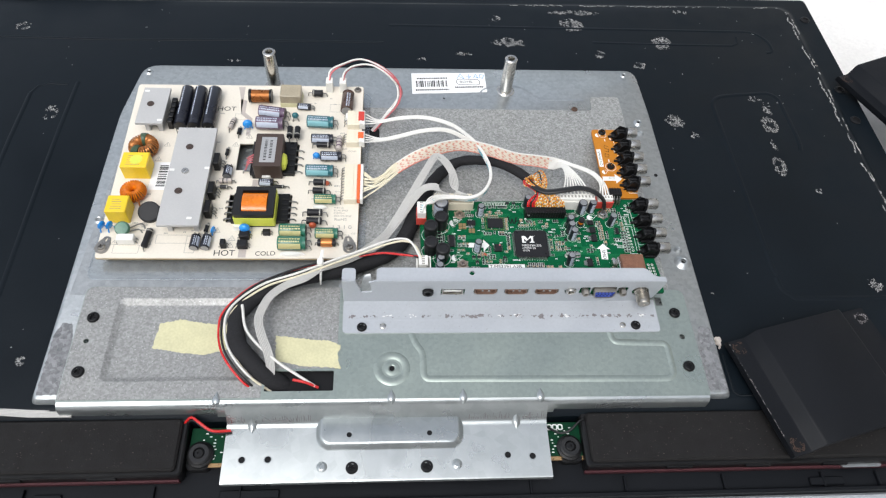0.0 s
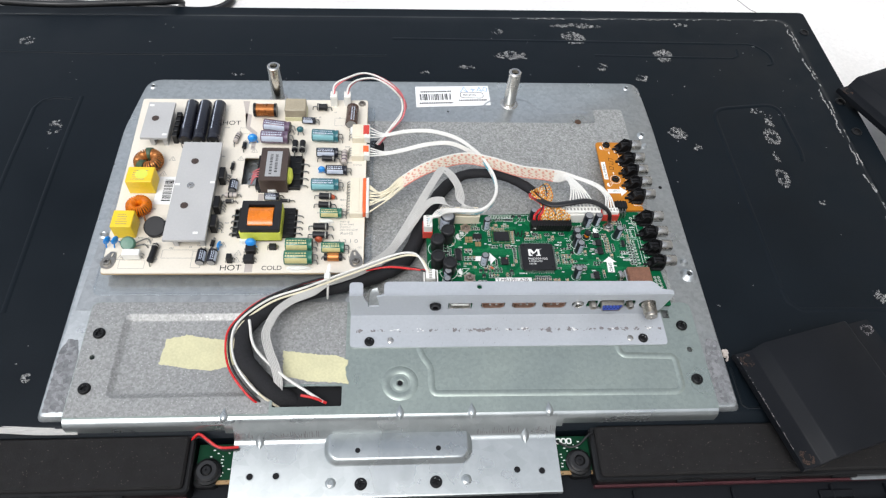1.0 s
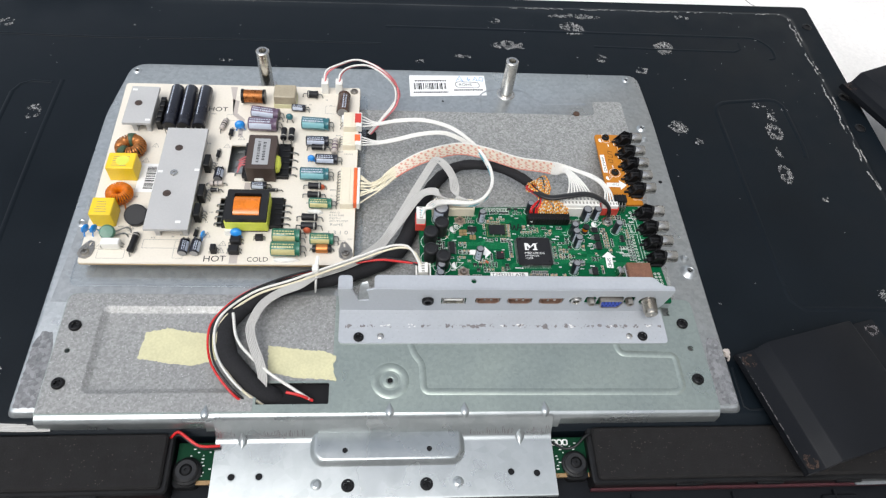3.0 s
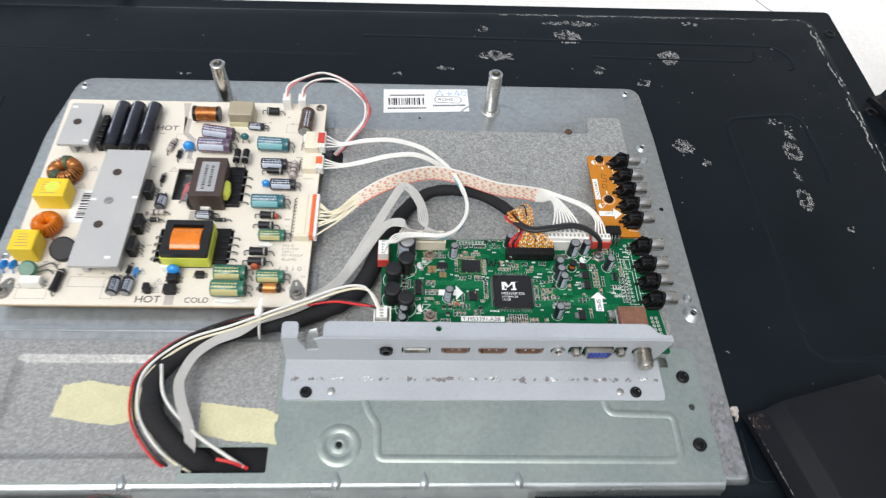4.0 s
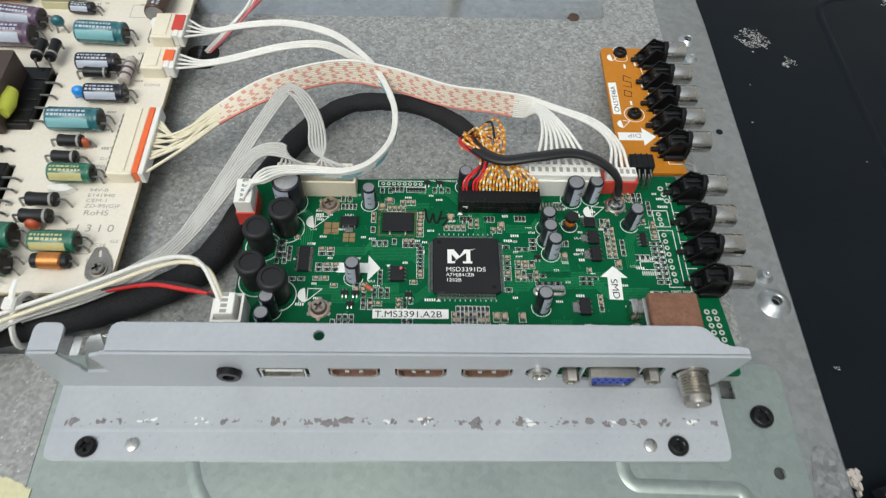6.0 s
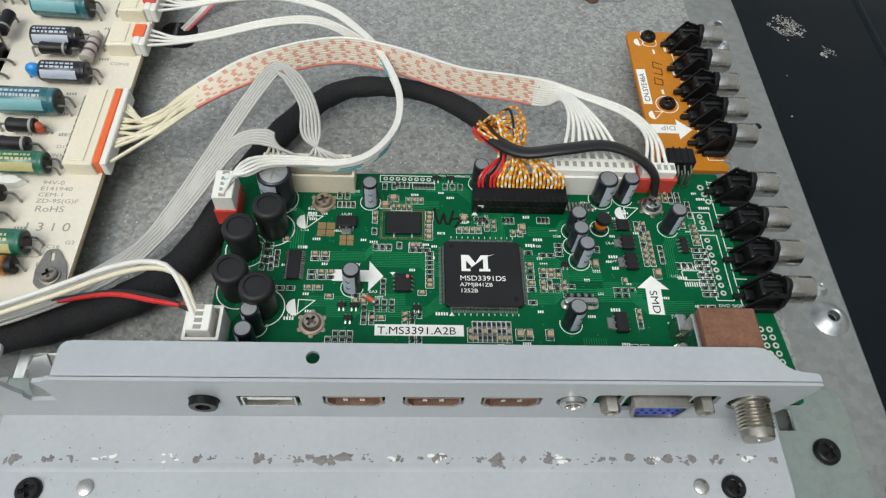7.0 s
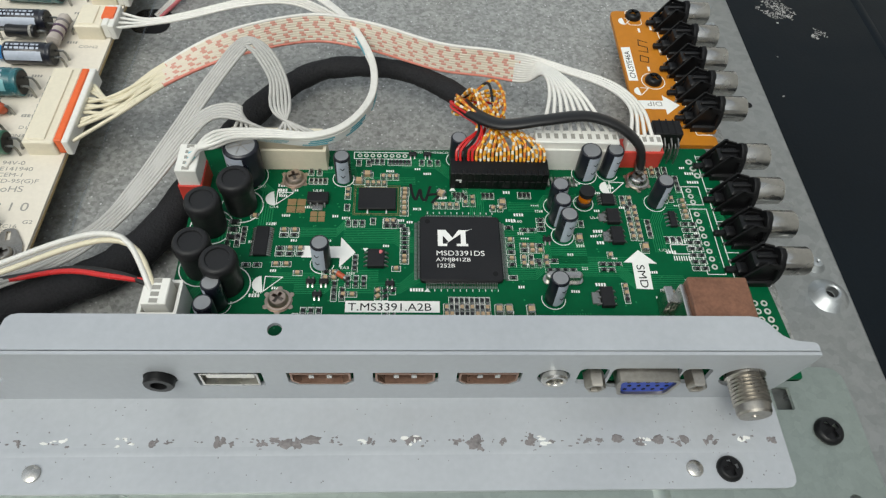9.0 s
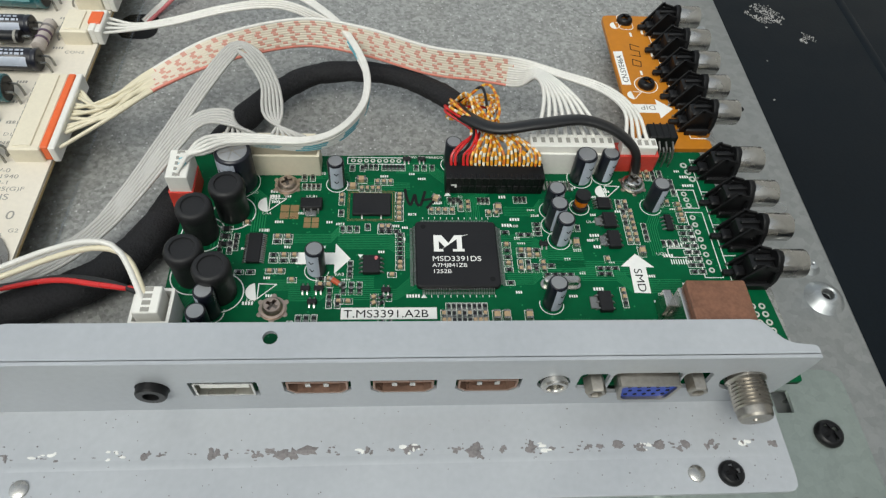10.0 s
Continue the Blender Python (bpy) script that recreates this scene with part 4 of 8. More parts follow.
holes = [circle(-29.8, 13.4, 3.9, 18), round_rect(-21.5, -6.0, 9.0, 16.4, 0.4), flat_d(-0.3, 15.3, 9.4, 16.4, 2.0), flat_d(19.8, 35.4, 9.4, 16.4, 2.0), flat_d(39.8, 55.4, 9.4, 16.4, 2.0),
         circle(63.2, 14, 4.0, 18), round_rect(69.0, 76.2, 10, 18.5, 1.5), round_rect(77.0, 93.8, 7.6, 18.8, 1.5), round_rect(94.4, 101.4, 10, 18.5, 1.5), circle(109.8, 13.6, 5.4, 20)]
s = Shape()
s.plate(round_poly([(-84, 1.2), (117, 1.2), (121, 6), (124, 22), (124, 26), (-63.5, 26), (-64.5, 25), (-67.2, 24.3), (-66.0, 20), (-65.6, 12.6), (-72.3, 12.2), (-73.0, 14.6), (-72.6, 16.4), (-74.0, 19), (-75.6, 24.6), (-75.6, 26), (-84, 26)], [0.1, 4, 3, 1.5] + [0.1] * 13), 0, 1.1, holes, mat=m)
part("face", s, PAINT_GREY, pan)
s = Shape()
s.plate(round_poly([(-62.5, 0.9), (124, 0.9), (124, 3.2), (116.5, 4.0), (112.5, 10.2), (-62.5, 10.2)], [0.1, 0.6, 1, 3, 3, 3]), 24.8, 26.0, [circle(-2.2, 6.3, 1.7)])
part("top_flange", s, PAINT_GREY, pan)
s = Shape()
s.plate(round_poly([(-84, 0.9), (-75.5, 0.9), (-75.5, 9.8), (-84, 9.8)], [0.1, 0.1, 2.4, 2.4]), 24.8, 26.0)
part("tab", s, PAINT_GREY, pan)
s = Shape()
s.loops([[(x, 0.9, 26), (x, 0.25, 25.75), (x, 0, 25.1), (x, 0.6, 24.9)] for x in (-84, -75.6)])
s.loops([[(x, 0.9, 26), (x, 0.25, 25.75), (x, 0, 25.1), (x, 0.6, 24.9)] for x in (-63.5, 124)])
part("bend", s, PAINT_GREY, pan, angle=70)
s = Shape()
s.loops([[(-71.8, 1.4, 11.5), (-65.4, 1.4, 11.5), (-65.4, 0.6, 11.5), (-71.8, 0.6, 11.5)], [(-72.2, 3.2, 15), (-65.2, 3.4, 15.5), (-65.2, 2.7, 15.6), (-72.2, 2.5, 15.2)], [(-71.4, 6.5, 19.6), (-66, 7.0, 20.5), (-66, 6.4, 20.9), (-71.2, 5.9, 20)], [(-70.0, 8, 21), (-66.8, 8.6, 21.6), (-66.8, 8.1, 22), (-70, 7.5, 21.4)]])
part("punched_flap", s, ZINC, pan, "bare metal flap bent back from a torn notch")
s = Shape()
for x, k in ((-78, 1.6), (-70, 1.2), (-64, 0.8), (-33, 1.1), (-29, 0.6), (-16, 1.6), (-7, 1), (-3, 1.3), (2.5, 2.3), (10, 0.7), (19, 0.9), (25, 0.8), (28.5, 1.6), (40, 0.9), (45, 2.0), (52, 1), (59, 1.6), (64, 0.8), (72, 1.1), (75.5, 1), (80, 1.6), (86, 1.1), (90.5, 1.6), (97, 1.2), (104, 1.3), (112, 0.6), (119.5, 0.9)):
    for _ in range(4):
        blob(s, x + random.gauss(0, k * 0.6), -11.3 + random.gauss(0, k * 0.35), k * random.uniform(0.3, 0.9), k * random.uniform(0.3, 0.75), 1.25, 0.05, 0, 11, 0.5)
for _ in range(110):
    blob(s, random.uniform(-80, 121), -11.3 + random.gauss(0, 0.7), random.uniform(0.12, 0.6), random.uniform(0.12, 0.3), 1.25, 0.05, 0, 6)
for _ in range(130):
    blob(s, random.uniform(-80, 121), random.uniform(-22, -1), random.uniform(0.08, 0.2), random.uniform(0.08, 0.2), 1.25, 0.05, 0, 6)
tagged(part("stain_spot", s, STAIN, pan, "brown-grey corrosion spots in a row"), kind="stuff")
s = Shape()
for x in (-56, 18.5, 31, 62, 88, 112, -39):
    for _ in range(5):
        blob(s, x + random.gauss(0, 1.4), -11.2 + random.gauss(0, 0.5), random.uniform(0.3, 1), random.uniform(0.2, 0.6), 1.25, 0.06, 0, 7)
tagged(part("pale_mark", s, WHITE_INK, pan), kind="stuff")
s = Shape().loops([[(x, -14.6, 1.24), (x, -13.9, 1.32), (x, -13.2, 1.32), (x, -12.2, 1.24)] for x in (-83.5, 122.5)])
part("step_line", s, PAINT_GREY, pan)
s = Shape()
for x in (-58.5, 98.2):
    s.lathe([(2.1, 1.2), (2.0, 1.75), (1.4, 2.05), (0.05, 2.1)], (x, -18.4, 0), seg=18)
part("rivet", s, STEEL, pan, "shiny round rivet")
s = Shape().lathe([(1.3, 17.5), (1.3, 18.6), (0.9, 18.9), (0.05, 18.9)], (-2.2, 6.3, 0), seg=12)
part("hole_screw", s, DULL_STEEL, pan)

# ---- main board ----
B = 9.5
mb = thing("main_board", (48, 40, 8), "green main circuit board crowded with chips, capacitors and sockets", "circuit board")
s = Shape()
edge = [(-33.5, 1.5), (128, 1.5), (128.5, 11.5), (127.5, 24), (122, 80), (5, 76.5), (-33.5, 76.5)]
s.plate(round_poly(edge, 0.6, 2), B - 1.6, B)
part("board", s, GREEN, mb)
s = Shape().plate(round_poly([(x + (0.03 if x > 40 else -0.03), y) for x, y in edge], 0.6, 2), B - 1.55, B - 0.9)
for x, y in ((-5.5, 64.8), (97.3, 65.9), (-5.6, 23.4), (97, 20)):
    s.lathe([(2.6, -4), (2.6, B - 1.6)], (x, y, 0), seg=12)
part("standoff", s, STEEL, mb)

# copper traces under the mask, fanned in bundles
s = Shape()
def bundle(pts, n, pitch, w=0.22):
    for k in range(n):
        strip(s, [(x + pitch * k * dx, y + pitch * k * dy) for x, y, dx, dy in pts], w, B, 0, 0.03)
bundle([(26, 70, 0, 1), (36, 70, 0, 1), (46, 60, 1, 0.4), (46, 51, 1, 0)], 8, 0.55)
bundle([(10, 47, 0, -1), (24, 47, 0, -1), (28, 44, 0, -1), (31, 44, 0, -1)], 9, 0.6)
bundle([(-8, 32, 0, -1), (6, 32, 0, -1), (10, 29, 0, -1), (26, 29, 0, -1), (30, 33, 0.6, -1)], 6, 0.6)
bundle([(55, 47, 0, -1), (64, 47, 0, -1), (68, 43, 0, -1), (78, 43, 0, -1)], 12, 0.62)
bundle([(56, 35, 0, -1), (63, 35, 0, -1), (66, 38, 0, -1), (90, 38, 0, -1)], 8, 0.62)
bundle([(-30, 30, 1, 0), (-30, 36, 1, 0), (-24, 42, 1, 0), (-24, 52, 1, 0)], 5, 0.8, 0.4)
bundle([(103, 62, 0, -1), (112, 62, 0, -1), (120, 58, 0, -1), (122, 50, 0.5, -1)], 10, 0.7)
bundle([(-24, 73, 1, 0), (-20, 66, 1, 0), (-14, 60, 1, 0), (-14, 48, 1, 0)], 6, 0.7, 0.35)
bundle([(70, 20, 1, 0), (70, 14, 1, 0), (74, 8, 1, 0)], 10, 0.7)
bundle([(30, 18, 1, 0), (30, 12, 1, 0), (27, 6, 1, 0)], 14, 0.8)
bundle([(2, 70, 0, -1), (12, 70, 0, -1), (13, 66, 0, -1), (30, 66, 0, -1)], 5, 0.6)
bundle([(-2, 47, 0, -1), (8, 47, 0, -1), (11, 51, 0, -1), (11, 53, 0, -1)], 6, 0.55)
bundle([(57, 57, 0, -1), (66, 57, 0, -1), (68, 60, 0, -1), (78, 60, 0, -1)], 6, 0.6)
bundle([(76, 36, 0, -1), (86, 36, 0, -1), (90, 32, 0, -1), (104, 32, 0, -1)], 8, 0.6)
bundle([(-30, 16, 1, 0), (-30, 24, 1, 0), (-26, 30, 1, 0), (-26, 40, 1, 0)], 4, 0.8, 0.4)
bundle([(20, 33, 0, -1), (10, 33, 0, -1), (6, 29, 0, -1), (-2, 29, 0, -1)], 7, 0.55)
bundle([(40, 56, 1, 0), (40, 59, 1, 0), (44, 62, 1, 0), (44, 66, 1, 0)], 14, 0.7)
bundle([(100, 62, 1, 0), (100, 54, 1, 0), (98, 50, 1, 0), (98, 40, 1, 0)], 6, 0.65)
tagged(part("trace", s, GREEN_TRACE, mb), kind="stuff")
s = Shape()
for _ in range(420):
    x, y = random.uniform(-32, 120), random.uniform(6, 75)
    s.lathe([(0.28, B), (0.26, B + 0.04), (0.05, B + 0.04)], (x, y, 0), seg=6)
tagged(part("via", s, GREEN_TRACE, mb), kind="stuff")

# processor
chip = part("processor", Shape().slab(31.2, 53.8, 28.9, 50.6, B + 0.25, B + 1.7, 1.2, 0.35, seg=3), CHIP, mb, "large square black chip with white marking")
s = Shape()
for k in range(44):
    for a, b in ((33.0 + 0.44 * k, 28.9), (33.0 + 0.44 * k, 50.6)):
        q = -1 if b < 40 else 1
        s.loops([[(a - 0.11, b, B + 0.9), (a + 0.11, b, B + 0.9)][::1] + [(a + 0.11, b, B + 0.75), (a - 0.11, b, B + 0.75)], [(a - 0.11, b + q * 0.5, B + 0.9), (a + 0.11, b + q * 0.5, B + 0.9), (a + 0.11, b + q * 0.5, B + 0.75), (a - 0.11, b + q * 0.5, B + 0.75)],
                 [(a - 0.11, b + q * 0.8, B + 0.15), (a + 0.11, b + q * 0.8, B + 0.15), (a + 0.11, b + q * 0.75, B), (a - 0.11, b + q * 0.75, B)], [(a - 0.11, b + q * 1.5, B + 0.12), (a + 0.11, b + q * 1.5, B + 0.12), (a + 0.11, b + q * 1.5, B), (a - 0.11, b + q * 1.5, B)]])
    for a, b in ((31.2, 30.2 + 0.44 * k), (53.8, 30.2 + 0.44 * k)):
        q = -1 if a < 40 else 1
        s.loops([[(a, b - 0.11, B + 0.9), (a, b + 0.11, B + 0.9), (a, b + 0.11, B + 0.75), (a, b - 0.11, B + 0.75)], [(a + q * 0.5, b - 0.11, B + 0.9), (a + q * 0.5, b + 0.11, B + 0.9), (a + q * 0.5, b + 0.11, B + 0.75), (a + q * 0.5, b - 0.11, B + 0.75)],
                 [(a + q * 0.8, b - 0.11, B + 0.15), (a + q * 0.8, b + 0.11, B + 0.15), (a + q * 0.75, b + 0.11, B), (a + q * 0.75, b - 0.11, B)], [(a + q * 1.5, b - 0.11, B + 0.12), (a + q * 1.5, b + 0.11, B + 0.12), (a + q * 1.5, b + 0.11, B), (a + q * 1.5, b - 0.11, B)]])
tagged(part("lead_frame", s, SOLDER, chip), kind="stuff")
s = Shape()
for x, y in ((33.4, 48.6), (51.6, 31.2)):
    s.lathe([(0.75, B + 1.7), (0.75, B + 1.73), (0.05, B + 1.73)], (x, y, 0), seg=16)
part("pin_mark", s, BLACK_INK_SHADE, chip)
Z = B + 1.72
lift_no = 0
s = Shape()
for poly in ([(36.2, 40.1), (37.6, 40.1), (37.6, 45.6), (36.2, 45.6)], [(36.2, 40.1), (38.8, 40.1), (38.8, 40.9), (36.2, 40.9)], [(36.2, 45.6), (38.4, 45.6), (40.3, 42.9), (39.2, 41.6)], [(40.3, 42.9), (42.0, 45.6), (44.2, 45.6), (43.0, 44.6), (38.6, 41.0)],
             [(42.6, 45.6), (44.0, 45.6), (44.0, 40.1), (42.6, 40.1)], [(41.4, 40.1), (44.6, 40.1), (44.6, 40.9), (41.4, 40.9)], [(43.8, 45.4), (46.0, 46.0), (43.8, 45.1)]):
    lift = 0.04 + 0.008 * lift_no
    s.plate(poly, Z, Z + lift)
    lift_no += 1
part("maker_mark", s, WHITE_INK, chip)
for txt, y, h, w in (("MSD3391DS", 37.0, 1.65, 1.12), ("A7MJ841ZB", 35.1, 1.2, 1.15), ("1252B", 33.1, 1.25, 1.15)):
    letters(chip, txt, 35.6, y, Z, h, WHITE_INK, wide=w)

# smaller chips
def chip_part(name, x0, x1, y0, y1, h, sides, n, label=""):
    c = part(name, Shape().slab(x0, x1, y0, y1, B + 0.15, B + h, 0.15, 0.15), CHIP, mb, label)
    s = Shape()
    for k in range(n):
        t = (k + 0.5) / n
        if sides == "x":
            for e, q in ((x0, -1), (x1, 1)):
                y = y0 + (y1 - y0) * t
                w = min(0.2, (y1 - y0) / n * 0.28)
                s.loops([[(e, y - w, B + h * 0.6), (e, y + w, B + h * 0.6), (e, y + w, B + h * 0.45), (e, y - w, B + h * 0.45)], [(e + q * 0.5, y - w, B + h * 0.55), (e + q * 0.5, y + w, B + h * 0.55), (e + q * 0.45, y + w, B + 0.1), (e + q * 0.45, y - w, B + 0.1)], [(e + q * 1.1, y - w, B + 0.15), (e + q * 1.1, y + w, B + 0.15), (e + q * 1.1, y + w, B), (e + q * 1.1, y - w, B)]])
        else:
            for e, q in ((y0, -1), (y1, 1)):
                x = x0 + (x1 - x0) * t
                w = min(0.2, (x1 - x0) / n * 0.28)
                s.loops([[(x - w, e, B + h * 0.6), (x + w, e, B + h * 0.6), (x + w, e, B + h * 0.45), (x - w, e, B + h * 0.45)], [(x - w, e + q * 0.5, B + h * 0.55), (x + w, e + q * 0.5, B + h * 0.55), (x + w, e + q * 0.45, B + 0.1), (x - w, e + q * 0.45, B + 0.1)], [(x - w, e + q * 1.1, B + 0.15), (x + w, e + q * 1.1, B + 0.15), (x + w, e + q * 1.1, B), (x - w, e + q * 1.1, B)]])
    tagged(part("lead_frame", s, SOLDER, c), kind="stuff")
    return c
ram = chip_part("memory_chip", 13.6, 24.4, 53.4, 61.2, 1.2, "y", 2, "flat black memory chip")
s = Shape()
strip(s, round_rect(12.6, 25.0, 52.4, 62.2, 0.1), 0.14, B, 0, 0.04, True)
strip(s, round_rect(12.2, 25.6, 51.9, 62.8, 0.1), 0.1, B, 0, 0.04, True)
part("pads", s, GOLD, mb)
amp = chip_part("amplifier_chip", -14.0, -10.4, 37.2, 46.8, 1.2, "x", 14, "narrow black chip with fine pins")
so8 = chip_part("flash_chip", 17.0, 21.6, 33.6, 39.2, 1.5, "x", 4, "eight-pin chip with a pink dot")
s = Shape()
blob(s, 20.6, 38.3, 0.55, 0.65, B + 1.5, 0.05, 0, 8, 0.2)
part("dot", s, WIRE_PINK, so8, "pink paint dot")
chip_part("driver_chip", 84.9, 88.7, 56.3, 60.2, 1.4, "x", 4)
for x0, x1, y0, y1 in ((85.6, 89.2, 49.3, 54.4), (85.8, 89.2, 42.2, 47.9), (79.6, 83.0, 21.6, 27.6)):
    r = chip_part("regulator", x0, x1, y0, y1, 1.6, "x", 3, "black regulator with a metal tab")
    part("tab", Shape().slab(x0 - 2.3, x0 - 0.1, y0 + 1.2, y1 - 1.2, B, B + 0.5, 0.2, 0.1), SOLDER, r)
r = chip_part("regulator", -1.0, 5.0, 55.4, 59.0, 1.7, "y", 3, "black regulator with a metal tab")
part("tab", Shape().slab(0.5, 3.5, 53.2, 55.3, B, B + 0.5, 0.2, 0.1), SOLDER, r)
s = Shape()
for x, y, w, d in ((-6.6, 55.0, 2.4, 2.3), (-6.6, 52.4, 2.4, 2.3), (-3.9, 55.0, 2.4, 2.3), (-3.9, 52.4, 2.4, 2.3), (0.2, 51.2, 1.9, 1.7), (2.4, 51.2, 1.9, 1.7), (0.2, 49.3, 1.9, 1.7), (2.4, 49.3, 1.9, 1.7)):
    s.slab(x, x + w, y, y + d, B, B + 0.1, 0.1)
part("pad", s, GOLD, mb, "bare gold-plated pads")
chip_part("logic_chip", 104.0, 106.0, 48.5, 54.0, 1.2, "x", 4)
for x, y in ((1, 28.5), (4.5, 28.5), (3, 24.5), (22, 28), (66, 43), (28, 74.5), (32.5, 74.5)):
    chip_part("transistor", x, x + 2.4, y, y + 1.3, 1.0, "y", 2)

# screws and ground washers of the board
MB_SCREW = screw_mesh("plated_screw", 2.8, 2.0, 0.5, STEEL, RECESS_GREY)
MB_SCREW_CU = screw_mesh("copper_screw", 2.7, 1.9, 0.6, COPPER_PINK, RECESS_GREY)
s = Shape()
for x, y in ((-5.5, 64.8), (97.3, 65.9), (-5.6, 23.4)):
    s.lathe([(3.6, B), (3.6, B + 0.08), (0.1, B + 0.08)], (x, y, 0), seg=18)
    for k in range(6):
        a = radians(30 + 60 * k)
        s.lathe([(0.7, B), (0.7, B + 0.15), (0.4, B + 0.2), (0.05, B + 0.2)], (x + 3.7 * math.cos(a), y + 3.7 * math.sin(a), 0), seg=8)
part("ground_ring", s, COPPER_PINK, mb)
screw(MB_SCREW_CU, -5.5, 64.8, B + 0.1, "copper-tinted cross-head screw on the main board", 20, "board screws")
screw(MB_SCREW, 97.3, 65.9, B + 0.6, "plated cross-head screw with a ring terminal", 35, "board screws")
screw(MB_SCREW_CU, -5.6, 23.4, B + 0.1, "copper-tinted cross-head screw on the main board", 60, "board screws")

# power inductors
def drum(x, y, lean=(0, 0)):
    d = part("power_inductor", Shape().lathe([(4.2, B), (4.3, B + 0.6), (4.4, B + 4), (4.4, B + 8.4), (4.75, B + 9.3), (4.8, B + 11.6), (4.5, B + 12.4), (3.9, B + 12.9), (3.1, B + 12.8), (2.9, B + 12.4), (0.05, B + 12.4)], (x, y, 0), seg=28), FERRITE, mb, "black drum-shaped inductor in shrink tube", angle=50)
    s = Shape()
    strip(s, circle(x, y, 5.9, 30), 0.3, B, 0, 0.04, True)
    part("outline", s, WHITE_INK, d)
for x, y in ((-19.3, 54.5), (-26.6, 47.0), (-27.0, 33.5), (-19.4, 28.2)):
    drum(x, y)

# standing electrolytic capacitors
def ecap(parent, x, y, z, r, h, face=270.0, lean=0.0, tilt_dir=0.0, ring=True, label="standing capacitor, navy sleeve with a pale stripe", cross=False):
    c = part("capacitor", Shape().lathe([(r * 0.93, z), (r, z + 0.3), (r, z + h - 0.6), (r * 0.95, z + h - 0.2), (r * 0.84, z + h), (r * 0.8, z + h - 0.12)], (x, y, 0), seg=24), SLEEVE_NAVY, parent, label, angle=40)
    s = Shape().lathe([(r * 0.82, z + h - 0.14), (r * 0.8, z + h - 0.08), (0.05, z + h - 0.06)], (x, y, 0), seg=20)
    part("can_top", s, CAN_TOP, c, "bare aluminium top")
    s = Shape().lathe([(r * 1.012, z + 0.5), (r * 1.012, z + h - 0.8)], (x, y, 0), seg=9, a0=face - 46, a1=face + 46)
    part("stripe", s, STRIPE, c, "pale grey polarity stripe")
    s = Shape()
    for k in (0.3, 0.62):
        q = z + h * k
        for da, dz in ((-14, 0.7), (14, 0.7)):
            a, b = radians(face), radians(face + da)
            rr = r * 1.03
            s.tube([(x + rr * math.cos(a), y + rr * math.sin(a), q), (x + rr * math.cos(b), y + rr * math.sin(b), q + dz)], 0.13, 4, smooth=False)
    part("minus_mark", s, BLACK_INK_SHADE, c)
    if cross:
        s = Shape()
        for a in (20, 80, 140):
            strip(s, [(x + r * 0.7 * math.cos(radians(a)), y + r * 0.7 * math.sin(radians(a))), (x - r * 0.7 * math.cos(radians(a)), y - r * 0.7 * math.sin(radians(a)))], 0.22, z + h - 0.07, 0, 0.05)
        part("score", s, DULL_STEEL, c)
    if ring:
        s = Shape()
        strip(s, circle(x, y, r + 0.7, 22), 0.22, z, 0, 0.04, True)
        part("outline", s, WHITE_INK, c)
    if lean:
        c.matrix_basis = Matrix.Translation((Vector((x, y, z)) - Vector(BASE[parent.name])) * MM) @ Matrix.Rotation(radians(lean), 4, Vector((-math.sin(radians(tilt_dir)), math.cos(radians(tilt_dir)), 0))) @ Matrix.Translation((Vector(BASE[parent.name]) - Vector((x, y, z))) * MM)
    return c
ecap(mb, -19.0, 65.6, B, 5.0, 13.5, 235, cross=True, label="large standing capacitor, navy sleeve with a pale stripe")
for x, y, r, h, f in ((8.8, 65.3, 2.4, 10, 275), (4.8, 35.0, 2.5, 10, 250), (-20.8, 22.2, 2.5, 10.5, 200), (-21.6, 16.2, 2.5, 10.5, 200), (81.4, 68.4, 3.1, 11, 300), (88.6, 69.2, 2.6, 10.5, 300), (70.8, 55.9, 2.5, 10.5, 300),
                      (70.7, 50.5, 2.5, 10.5, 290), (71.9, 45.2, 2.5, 10.5, 290), (66.9, 24.3, 2.5, 10, 300), (101.2, 57.6, 2.5, 10.5, 310), (42.6, 73.5, 2.4, 10, 310), (62.5, 72.0, 2.3, 9, 300)):
    ecap(mb, x, y, B, r, h, f, lean=random.uniform(0, 4), tilt_dir=random.uniform(30, 100))
ind = part("coil", Shape().lathe([(2.2, B), (2.2, B + 1.4), (1.5, B + 1.6), (1.5, B + 4.2), (2.2, B + 4.4), (2.2, B + 6), (0.05, B + 6)], (79.6, 57.2, 0), seg=18), FERRITE, mb, "small upright choke with an orange winding")
part("winding", Shape().lathe([(1.75, B + 1.7), (1.95, B + 2.2), (1.95, B + 3.7), (1.75, B + 4.2)], (79.6, 57.2, 0), seg=18), ORANGE_TAPE, ind)
s = Shape()
strip(s, circle(79.6, 57.2, 2.9, 20), 0.22, B, 0, 0.04, True)
part("outline", s, WHITE_INK, mb)
s = Shape().slab(64.6, 75.6, 28.6, 32.0, B + 0.2, B + 0.7, 1.65, 0.1, seg=6)
s.slab(65.2, 75.0, 29.2, 31.4, B + 0.7, B + 3.4, 1.05, 0.4, seg=6)
part("crystal", s, STEEL, mb, "oval metal crystal can")
s = Shape().slab(94.6, 101.4, 14.5, 18.4, B + 0.2, B + 0.6, 1.8, 0.1, seg=6).slab(95.2, 100.8, 15.0, 17.9, B + 0.6, B + 3.2, 1.4, 0.4, seg=6)
part("crystal", s, STEEL, mb, "oval metal crystal can")

